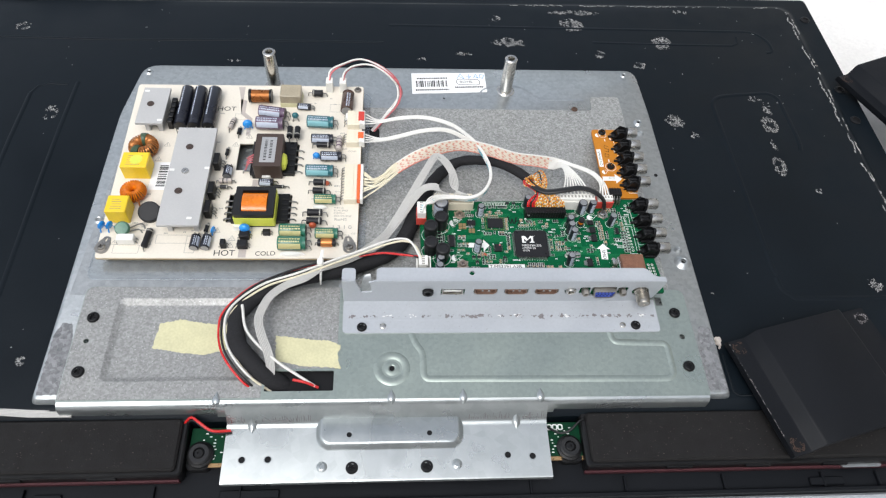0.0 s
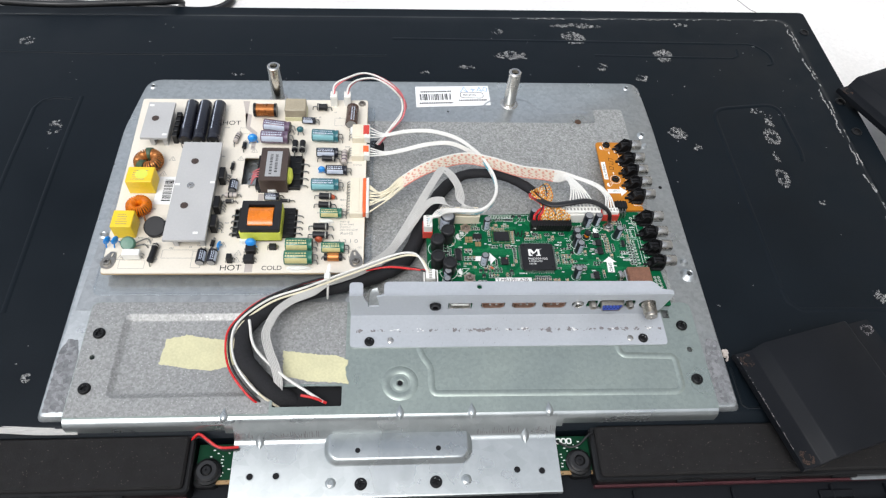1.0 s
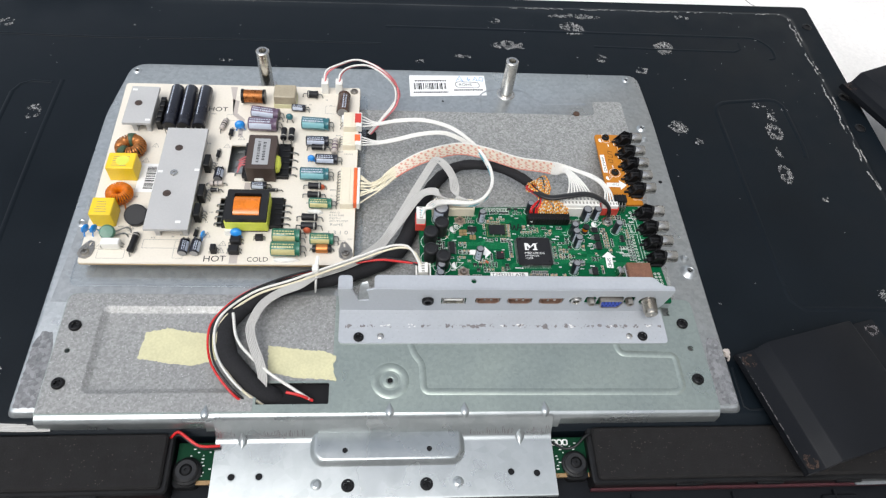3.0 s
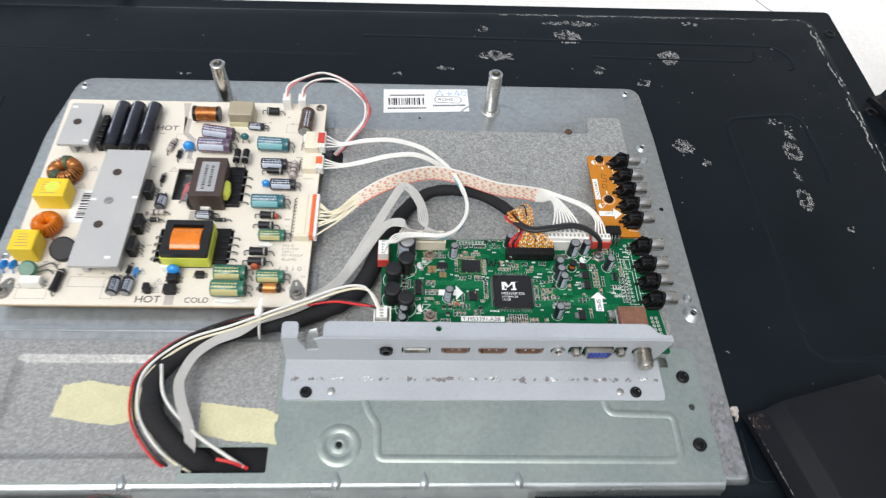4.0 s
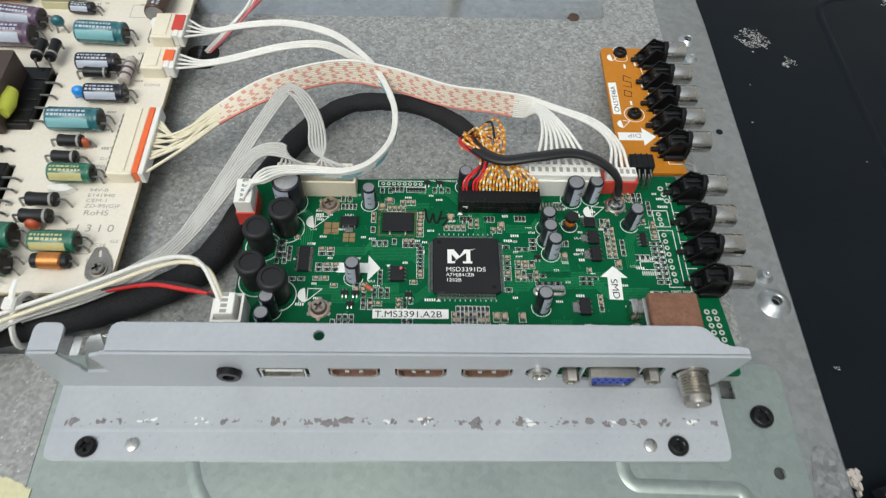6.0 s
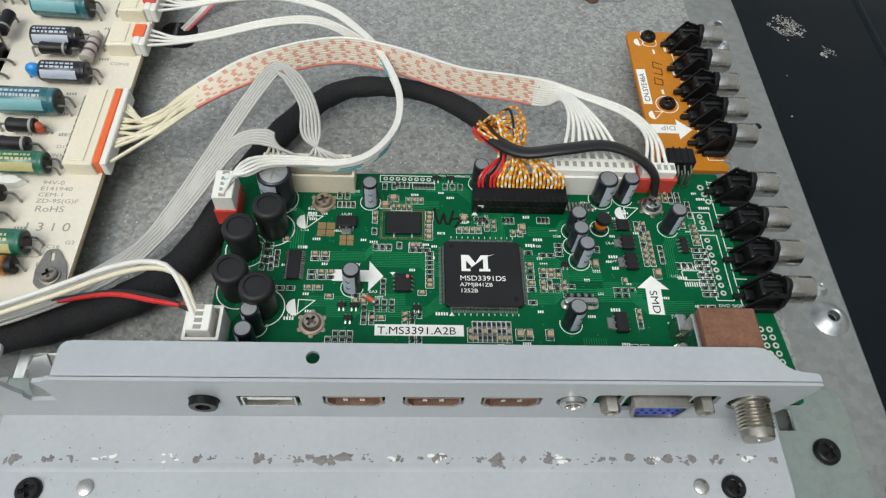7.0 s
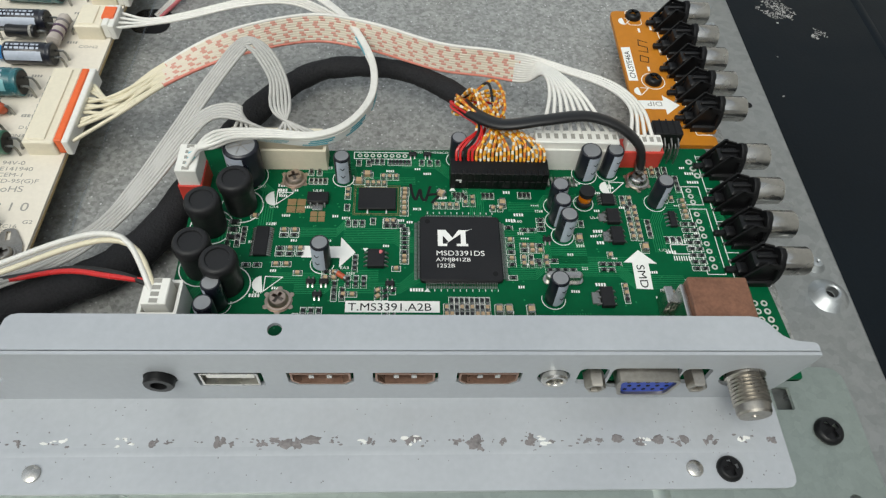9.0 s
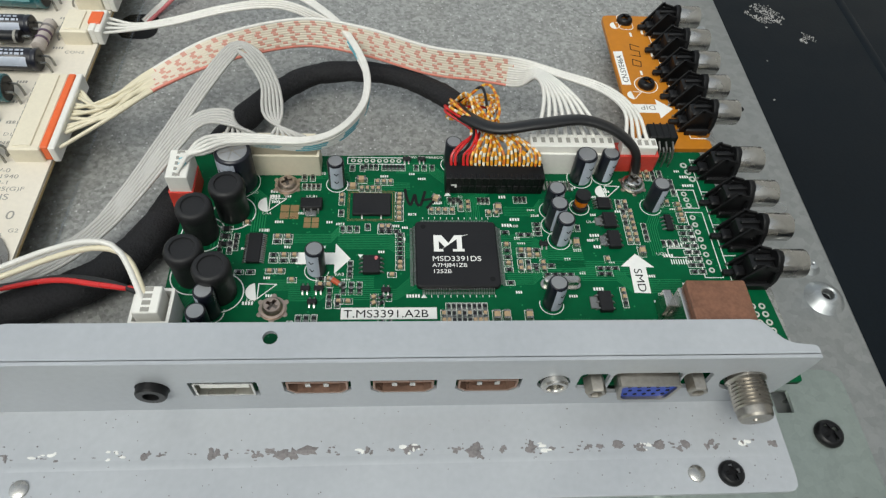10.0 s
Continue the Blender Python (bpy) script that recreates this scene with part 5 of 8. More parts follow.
# surface-mounted chips: two-ended ceramic pieces in clusters
def smd_mesh(name, l, w, h, body):
    s = Shape().slab(-l * 0.3, l * 0.3, -w / 2, w / 2, 0.02, h)
    s.slab(-l / 2, -l * 0.3, -w * 0.55, w * 0.55, 0, h * 1.05, mi=1).slab(l * 0.3, l / 2, -w * 0.55, w * 0.55, 0, h * 1.05, mi=1)
    return data(name, s, [body, SOLDER])
SMD = [smd_mesh("resistor", 1.7, 0.85, 0.5, CHIP), smd_mesh("ceramic_capacitor", 1.7, 0.9, 0.8, TAN), smd_mesh("ceramic_capacitor_large", 2.6, 1.5, 1.3, TAN), smd_mesh("resistor_large", 2.4, 1.3, 0.6, CHIP)]
SMD_INK = Shape()
def smd(kind, x, y, rz=0):
    piece(("chip_resistor", "chip_capacitor", "chip_capacitor", "chip_resistor")[kind], SMD[kind], mb, (x, y, B), rz)
    a, b = ((1.2, 0.75), (1.2, 0.8), (1.7, 1.1), (1.6, 1.0))[kind]
    if rz % 180:
        a, b = b, a
    strip(SMD_INK, round_rect(x - a, x + a, y - b, y + b, 0), 0.13, B, 0, 0.03, True)
def cluster(x, y, nx, ny, px, py, rz=0, kinds=(0, 1), skip=0.08):
    for i in range(nx):
        for j in range(ny):
            if random.random() > skip:
                smd(random.choice(kinds), x + px * i, y + py * j, rz)
cluster(-6.5, 44.5, 2, 2, 2.9, 1.7); cluster(-7.0, 38.2, 3, 2, 2.8, 1.8); cluster(-7.5, 34.8, 2, 1, 2.8, 1.6)
cluster(-17.5, 41, 1, 4, 2.6, 1.7, 90, (0,)); cluster(-21.5, 41.5, 2, 2, 2.6, 2.2, 90, (0,)); cluster(-15.5, 34.5, 2, 1, 3, 2)
cluster(-20.5, 43.5, 1, 3, 2, 2.6, 0, (3,)); cluster(-15.2, 51, 1, 1, 3, 2, 0, (1,))
cluster(10.4, 54.5, 1, 4, 2, 2.1, 90, (1, 0)); cluster(26.8, 52.5, 1, 4, 2, 1.9, 0, (1,)); cluster(27.0, 59.8, 1, 2, 2, 1.6, 0, (1,))
cluster(13.4, 64.2, 1, 1, 2, 2, 0, (2,)); cluster(15.8, 66.8, 1, 1, 2, 2, 0, (2,)); cluster(20.5, 66.2, 3, 1, 1.9, 2, 90, (1,)); cluster(16, 63.6, 4, 1, 1.6, 2, 90, (1,))
cluster(13, 71.6, 2, 1, 3, 2, 90, (0,)); cluster(17, 72.2, 3, 1, 1.5, 2, 90, (0,)); cluster(22.5, 72.0, 6, 1, 1.1, 2, 90, (0,))
cluster(11, 48.8, 3, 1, 2, 2, 90, (0,)); cluster(18, 49.6, 4, 1, 1.9, 2, 90, (1, 0)); cluster(22, 48.0, 3, 2, 2, 1.6, 0, (0, 1))
cluster(27, 36, 1, 8, 2, 1.55, 0, (1, 0)); cluster(24.8, 31.8, 1, 2, 2, 1.8, 0, (1,)); cluster(13.6, 33.6, 1, 3, 2, 1.7, 90, (0,))
cluster(56.6, 31, 1, 9, 2.4, 2.1, 0, (1, 0), 0.25); cluster(60.5, 40, 3, 2, 2.2, 1.7, 0, (1, 0)); cluster(60, 35.5, 4, 2, 2.1, 1.9, 90, (1, 0)); cluster(61, 47, 2, 1, 2.2, 2, 0, (0,))
cluster(64, 36.5, 3, 1, 2.2, 2, 0, (0,)); cluster(67, 33.5, 4, 1, 2.1, 2, 0, (0,)); cluster(66, 47.5, 1, 3, 2, 1.6, 0, (0,))
cluster(36, 55.6, 4, 1, 2.0, 2, 90, (1,)); cluster(42.5, 56.6, 3, 2, 2.1, 1.9, 90, (1, 0)); cluster(41.5, 59.4, 3, 1, 1.2, 2, 90, (0,)); cluster(50, 59.4, 3, 1, 1.2, 2, 90, (0,)); cluster(61, 59.8, 3, 1, 1.2, 2, 90, (0,))
cluster(52.5, 54.8, 2, 1, 2.2, 2, 45, (1,)); cluster(55.4, 56.5, 1, 1, 2, 2, 90, (2,)); cluster(37.6, 59.8, 1, 1, 2, 2, 150, (2,))
cluster(38.2, 19.5, 9, 2, 1.35, 2.0, 90, (1, 0), 0.02); cluster(38.2, 23.6, 9, 1, 1.35, 2.0, 90, (0,), 0.02); cluster(52, 20.8, 2, 1, 2.6, 2, 90, (2,)); cluster(60.5, 20.8, 1, 1, 2.6, 2, 90, (2,)); cluster(38, 16.5, 4, 1, 2, 2, 0, (0,))
cluster(12, 28.5, 3, 2, 2.1, 1.7, 90, (0,)); cluster(20, 24.8, 3, 2, 2.0, 1.8, 30, (1, 0)); cluster(11, 25.4, 2, 1, 2.4, 2, 0, (1,)); cluster(6, 30.5, 2, 2, 2.2, 1.8, 0, (0, 1))
cluster(8.5, 24.5, 2, 3, 2.2, 2, 90, (0,)); cluster(-1, 18.5, 4, 2, 2.0, 1.8, 90, (0,)); cluster(-1.5, 32, 1, 2, 2, 1.8, 0, (1,)); cluster(22, 19, 3, 1, 2, 2, 30, (0,))
cluster(92.4, 45, 2, 6, 2.0, 2.1, 90, (0, 1)); cluster(91.5, 57, 2, 2, 2.0, 2.0, 90, (0, 1)); cluster(95, 41.2, 1, 1, 2, 2, 90, (2,)); cluster(76.5, 44, 1, 1, 2, 2, 90, (2,)); cluster(75.8, 49.5, 2, 1, 2, 2, 90, (0, 1))
cluster(82, 33.8, 3, 2, 2.1, 1.8, 0, (0,)); cluster(84.6, 38.6, 1, 1, 2, 2, 90, (1,)); cluster(87, 24.3, 1, 3, 2, 2.0, 90, (0, 1)); cluster(84, 17.5, 2, 1, 3, 2, 0, (0,))
cluster(97.5, 46, 1, 5, 2, 2.1, 90, (0,)); cluster(104, 59.2, 2, 1, 2.4, 2, 90, (2, 1)); cluster(102, 44.2, 3, 1, 1.8, 2, 90, (0,)); cluster(108.5, 34.5, 2, 8, 2.3, 2.2, 0, (0,)); cluster(109.5, 52.5, 1, 4, 2, 2.0, 0, (0, 1))
cluster(104.6, 66.5, 2, 3, 2.2, 2.1, 90, (0, 1)); cluster(100.4, 69, 2, 2, 2.2, 2, 90, (1,)); cluster(109.5, 63, 1, 3, 2, 2.1, 90, (0,)); cluster(106, 30.2, 2, 1, 3, 2, 0, (0,))
cluster(97.5, 24.5, 2, 2, 2.2, 1.9, 90, (1,)); cluster(-0.8, 67.5, 2, 2, 2.4, 1.8, 90, (0,), 0); cluster(-0.5, 64.2, 4, 1, 1.3, 2, 90, (0,), 0); cluster(32, 72, 3, 1, 2.4, 2, 90, (0,))
tagged(part("part_outline", SMD_INK, WHITE_INK, mb), kind="stuff")
d = part("glass_diode", Shape().lathe([(0.75, 0), (0.75, 2.4)], (9.2, 31.6, B + 0.9), (0.8, -0.6, 0), seg=12), RED_EPOXY, mb, "tiny red glass diode")
s = Shape().lathe([(0.8, -0.7), (0.8, 0)], (9.2, 31.6, B + 0.9), (0.8, -0.6, 0), seg=12).lathe([(0.8, 2.4), (0.8, 3.1)], (9.2, 31.6, B + 0.9), (0.8, -0.6, 0), seg=12)
part("end_cap", s, SOLDER, d)

# silk screen
s = Shape()
def arrow(ax, ay, bx, by, shaft, headw, headl):
    a, b = Vector((ax, ay)), Vector((bx, by))
    u = (b - a).normalized()
    q = Vector((-u.y, u.x))
    n = b - u * headl
    s.plate([tuple(p) for p in (a - q * shaft, n - q * shaft, n - q * headw, b, n + q * headw, n + q * shaft, a + q * shaft)], B, B + 0.05)
arrow(-1.0, 39.0, 13.6, 38.9, 1.9, 5.0, 4.2)
arrow(92.4, 27.7, 92.9, 40.6, 2.3, 4.7, 4.4)
s.slab(11.7, 36.4, 20.1, 23.5, B, B + 0.05)
for x, y in ((-10.5, 57.5), (-10.5, 28.5), (88, 63.2)):
    s.plate([(x + 2.6 * math.cos(radians(a)), y + 2.6 * math.sin(radians(a))) for a in range(100, 290, 15)], B, B + 0.05)
    strip(s, [(x + 0.6, y + 2.4), (x + 5.2, y + 2.2), (x + 0.6, y - 2.2), (x + 0.6, y + 2.4)], 0.25, B)
s.plate([(40.0, 61.2), (42.0, 61.2), (41.0, 62.8)], B, B + 0.05)
s.plate([(32.4, 26.4), (34.0, 26.4), (33.2, 27.6)], B, B + 0.05)
s.plate([(15.5, 40.3), (17.0, 40.3), (16.2, 39.2)], B, B + 0.05)
strip(s, round_rect(11.5, 28.5, 73.4, 76.0, 0), 0.25, B, 0, 0.04, True)
strip(s, round_rect(111.2, 116.4, 32.6, 55.6, 0), 0.25, B, 0, 0.04, True)
strip(s, round_rect(110.6, 116.0, 57.2, 64.2, 0), 0.25, B, 0, 0.04, True)
strip(s, round_rect(102.6, 108.6, 39.4, 42.6, 0.5), 0.25, B, 0, 0.04, True)
for k in range(9):
    strip(s, [(102.9 + 0.7 * k, 37.2), (102.9 + 0.7 * k, 38.6)], 0.3, B)
    strip(s, [(102.9 + 0.7 * k, 43.2), (102.9 + 0.7 * k, 44.4)], 0.3, B)
strip(s, [(118, 77), (118.5, 30)], 0.25, B)
for y in (76.5, 63.5, 51, 40):
    strip(s, [(118.2, y), (122, y)], 0.25, B)
for x, y, w in ((-10, 60.6, 3), (-10, 62.4, 3), (-12, 48.4, 3.2), (-13.5, 25, 3), (-9, 66, 2), (76, 64.2, 3), (80.5, 61.8, 4), (81, 47, 3.4), (81.5, 43, 2.6), (26.5, 45.5, 2.6), (56, 50.5, 3.4), (28.6, 27, 4), (101, 40, 3.4), (58.5, 52.6, 3), (75, 75.2, 6), (84, 74.8, 6), (44, 60.9, 2), (56, 60.9, 2.4), (4, 69.5, 2.2), (113, 66, 4), (113, 69.5, 3), (79, 29, 3)):
    for k in range(int(w / 0.75)):
        s.slab(x + 0.75 * k, x + 0.75 * k + 0.5, y - 0.5, y + 0.5, B, B + 0.03)
for k in range(12):
    for q in (-1, 0):
        x = 33.5 + 1.7 * k
        strip(s, [(x, 26.6 if q else 52.6), (x, 27.2 if q else 53.2)], 0.18, B)
for _ in range(90):
    x, y = random.uniform(-30, 112), random.uniform(10, 72)
    if 28 < x < 56 and 26 < y < 54:
        continue
    for k in range(random.randint(3, 4)):
        s.slab(x + 0.62 * k, x + 0.62 * k + 0.4, y - 0.4, y + 0.4, B, B + 0.025)
tagged(part("silk_screen", s, WHITE_INK, mb), kind="stuff")
letters(mb, "T.MS3391.A2B", 12.4, 20.6, B + 0.06, 2.3, BLACK_INK_SHADE, wide=1.13, bold=0.004)
letters(mb, "SMD", 91.4, 35.6, B + 0.06, 2.3, BLACK_INK_SHADE, -89, wide=1.2)
letters(mb, "DVD SIGNAL", 111.3, 30.4, B + 0.02, 1.0, WHITE_INK, wide=1.2)
letters(mb, "DVD POWER&CO", 29.5, 76.0, B + 0.02, 0.8, WHITE_INK, wide=1.2)
for txt, x, y in (("UA1", -11.5, 48.0), ("LA4", -11.6, 54.0), ("LA1", -12.6, 25.6), ("EA2", -9.6, 60.3), ("EA1", -9.6, 58.9), ("UL81", 0.2, 60.2), ("UL41", 80.8, 51.5), ("VT1", 81.6, 45.0), ("U100", 57.4, 49.8), ("UQ1", 99.0, 40.2), ("EA3", 9.6, 33.4)):
    letters(mb, txt, x, y, B + 0.02, 0.9, WHITE_INK, wide=1.2)
s = Shape()
smooth_line = lambda pts: [(p.x, p.y) for p in smooth_path([Vector((x, y, 0)) for x, y in pts], 0.5)]
strip(s, smooth_line([(28.6, 63.4), (29.2, 59.6), (30.2, 57.8), (31.4, 61.4), (31.9, 58.4), (33.0, 57.6), (34.4, 62.6)]), 0.8, B + 0.06)
strip(s, smooth_line([(33.6, 59.4), (35.6, 59.8), (37.2, 59.6), (36.0, 58.2), (34.9, 56.6)]), 0.8, B + 0.07)
part("pen_mark", s, BLACK_INK_SHADE, mb, "black felt-pen scribble")
s = Shape()
for k in range(8):
    s.lathe([(0.75, B), (0.75, B + 0.1), (0.35, B + 0.12), (0.3, B + 0.02), (0.05, B + 0.02)], (13.2 + 1.95 * k, 74.7, 0), seg=10)
for k in range(8):
    s.lathe([(0.9, B), (0.9, B + 0.1), (0.4, B + 0.12), (0.35, B + 0.02), (0.05, B + 0.02)], (113.0 + 0.1 * k, 53.6 - 2.65 * k, 0), seg=10)
for k in range(3):
    s.lathe([(0.9, B), (0.9, B + 0.1), (0.4, B + 0.12), (0.35, B + 0.02), (0.05, B + 0.02)], (112.6 + 0.2 * k, 62.6 - 2.2 * k, 0), seg=10)
    s.lathe([(1.1, B), (1.1, B + 0.1), (0.5, B + 0.12), (0.4, B + 0.02), (0.05, B + 0.02)], (115.4 + 0.7 * k, 74.2 - 2.8 * k, 0), seg=10)
for k in range(6):
    for q in (0, 2.6):
        s.lathe([(0.95, B), (0.95, B + 0.1), (0.45, B + 0.12), (0.4, B + 0.02), (0.05, B + 0.02)], (121.8 + q + 0.25 * k, 23.4 - 2.5 * k, 0), seg=10)
drill = Shape()
for o in pieces_of(s):
    xs, ys = [q[0] for q in o.v], [q[1] for q in o.v]
    r = (max(xs) - min(xs)) / 2
    drill.lathe([(r * 0.5, B + 0.1), (r * 0.5, B + 0.14), (0.02, B + 0.14)], ((max(xs) + min(xs)) / 2, (max(ys) + min(ys)) / 2, 0), seg=8)
part("through_hole", s, PAD_RING, mb)
tagged(part("drill_hole", drill, GREEN, mb), kind="stuff")

# video connector with its comb of slots
lv = part("video_connector", Shape().slab(40.2, 69.0, 62.2, 68.6, B, B + 6.6, 0.3, 0.2), BLACK_PLASTIC, mb, "long black video plug and header")
s = Shape()
for k in range(15):
    x = 41.6 + 1.85 * k
    s.slab(x, x + 0.9, 61.9, 63.6, B + 4.4, B + 7.1, 0, 0.1)
    s.slab(x, x + 1.25, 61.95, 62.3, B + 1.0, B + 3.6, 0, 0.1)
part("latch", s, BLACK_PLASTIC, lv)
s = Shape()
blob(s, 42.6, 62.1, 1.0, 0.05, B + 2.8, 1.2, 0, 10, 0.1)
part("paint_dot", s, WHITE_INK, lv, "white paint dot")
s = Shape()
for k in range(8):
    s.slab(69.6 + 1.1 * k, 70.2 + 1.1 * k, 63.2, 66.5, B, B + 0.9)
part("pin", s, SOLDER, lv)

def wafer(parent, name, x0, x1, y0, y1, z0, z1, n, along, mats, label, wall=0.8, open_to="z"):
    """An open-topped nylon socket with pins in a row."""
    c = part(name, Shape().slab(x0, x1, y0, y1, z0, z0 + 1.2, 0.3), mats, parent, label)
    s = Shape()
    s.plate(round_rect(x0, x1, y0, y1, 0.4, 2), z0 + 1.2, z1, [round_rect(x0 + wall, x1 - wall, y0 + wall, y1 - wall, 0.2, 2)])
    part("shroud", s, mats, c)
    s = Shape()
    for k in range(n):
        t = (k + 0.5) / n
        px, py = (x0 + wall + (x1 - x0 - 2 * wall) * t, (y0 + y1) / 2) if along == "x" else ((x0 + x1) / 2, y0 + wall + (y1 - y0 - 2 * wall) * t)
        s.slab(px - 0.32, px + 0.32, py - 0.32, py + 0.32, z0 + 1.2, z1 - 1.2, 0, 0.15)
    part("pin", s, SOLDER, c)
    return c
def crimp_plug(parent, x0, x1, y0, y1, z0, z1, n, along, mats, label):
    """The plug that sits in a socket: a block with a grey square above each wire for its slot's shade."""
    c = part("plug", Shape().slab(x0, x1, y0, y1, z0, z1, 0.3, 0.25), mats, parent, label)
    s = Shape()
    for k in range(n):
        t = (k + 0.5) / n
        if along == "x":
            px = x0 + (x1 - x0) * t
            s.slab(px - 0.6, px + 0.6, (y0 + y1) / 2 - 1.0, (y0 + y1) / 2 + 1.0, z1 - 0.1, z1 + 0.05)
        else:
            py = y0 + (y1 - y0) * t
            s.slab((x0 + x1) / 2 - 1.0, (x0 + x1) / 2 + 1.0, py - 0.6, py + 0.6, z1 - 0.1, z1 + 0.05)
    part("slot", s, GREY_INK_SHADE, c)
    return c
w = wafer(mb, "power_socket", 64.2, 91.2, 70.2, 77.2, B, B + 8.5, 10, "x", WHITE_PLASTIC, "long white socket for the ribbon cable")
crimp_plug(w, 65.2, 90.2, 71.2, 76.2, B + 2, B + 11, 10, "x", WHITE_PLASTIC, "white plug")
w = wafer(mb, "inverter_socket", 92.2, 105, 71.6, 77.4, B, B + 6.5, 5, "x", RED_PLASTIC, "small red socket")
crimp_plug(w, 93.2, 104, 72.4, 76.6, B + 2, B + 9.5, 5, "x", WHITE_PLASTIC, "white plug")
w = wafer(mb, "panel_socket", -24.5, 4.0, 68.6, 75.0, B, B + 8.0, 12, "x", CREAM_PLASTIC, "long cream socket for the grey ribbon")
crimp_plug(w, -23.5, 3.0, 71.0, 75.6, B + 2, B + 10.5, 12, "x", CREAM_PLASTIC, "cream plug")
w = wafer(mb, "lamp_socket", -36.0, -29.4, 56.0, 66.2, B, B + 6.5, 5, "y", RED_PLASTIC, "red socket under a white plug")
crimp_plug(w, -35.6, -29.8, 56.6, 66.6, B + 4.0, B + 12.5, 5, "y", WHITE_PLASTIC, "white plug")
w = wafer(mb, "speaker_socket", -37.0, -27.6, 14.0, 24.0, B, B + 9.0, 4, "y", WHITE_PLASTIC, "white four-way socket")
crimp_plug(w, -35.6, -29.6, 15.4, 22.8, B + 2, B + 12.0, 4, "y", WHITE_PLASTIC, "white plug")
hd = part("board_link", Shape().slab(102.6, 111.4, 77.0, 83.0, B + 3.0, B + 9.5, 0.4, 0.4), BLACK_PLASTIC, mb, "black angled header joining the two boards")
# grooves are black strips on the top, coloured for their shade
s = Shape()
for k in range(3):
    s.slab(104.6 + 2.1 * k, 105.0 + 2.1 * k, 76.9, 83.1, B + 9.3, B + 9.6)
part("groove_shade", s, BLACK_INK_SHADE, hd)
s = Shape()
for k in range(4):
    x = 103.8 + 2.1 * k
    s.tube([(x, 77.2, B + 5), (x, 75.8, B + 4.4), (x, 75.4, B + 2.4), (x, 75.4, B)], 0.32, 6)
    s.tube([(x, 77.2, B + 7.5), (x, 74.6, B + 6.6), (x, 73.6, B + 4), (x, 73.6, B)], 0.32, 6)
part("pin", s, SOLDER, hd)

# tuner shield
tu = part("tuner", Shape().slab(98.0, 113.4, 8.0, 23.0, B, B + 14, 0.6, 0.4), BROWN_METAL, mb, "square tuner can with a brown tarnished lid")
s = Shape().slab(96.6, 98.0, 9.0, 22.0, B, B + 12, 0.2, 0.2).slab(94.8, 97.0, 19.5, 24.5, B + 0.2, B + 7, 0.2, 0.2)
part("bracket", s, STEEL, tu)

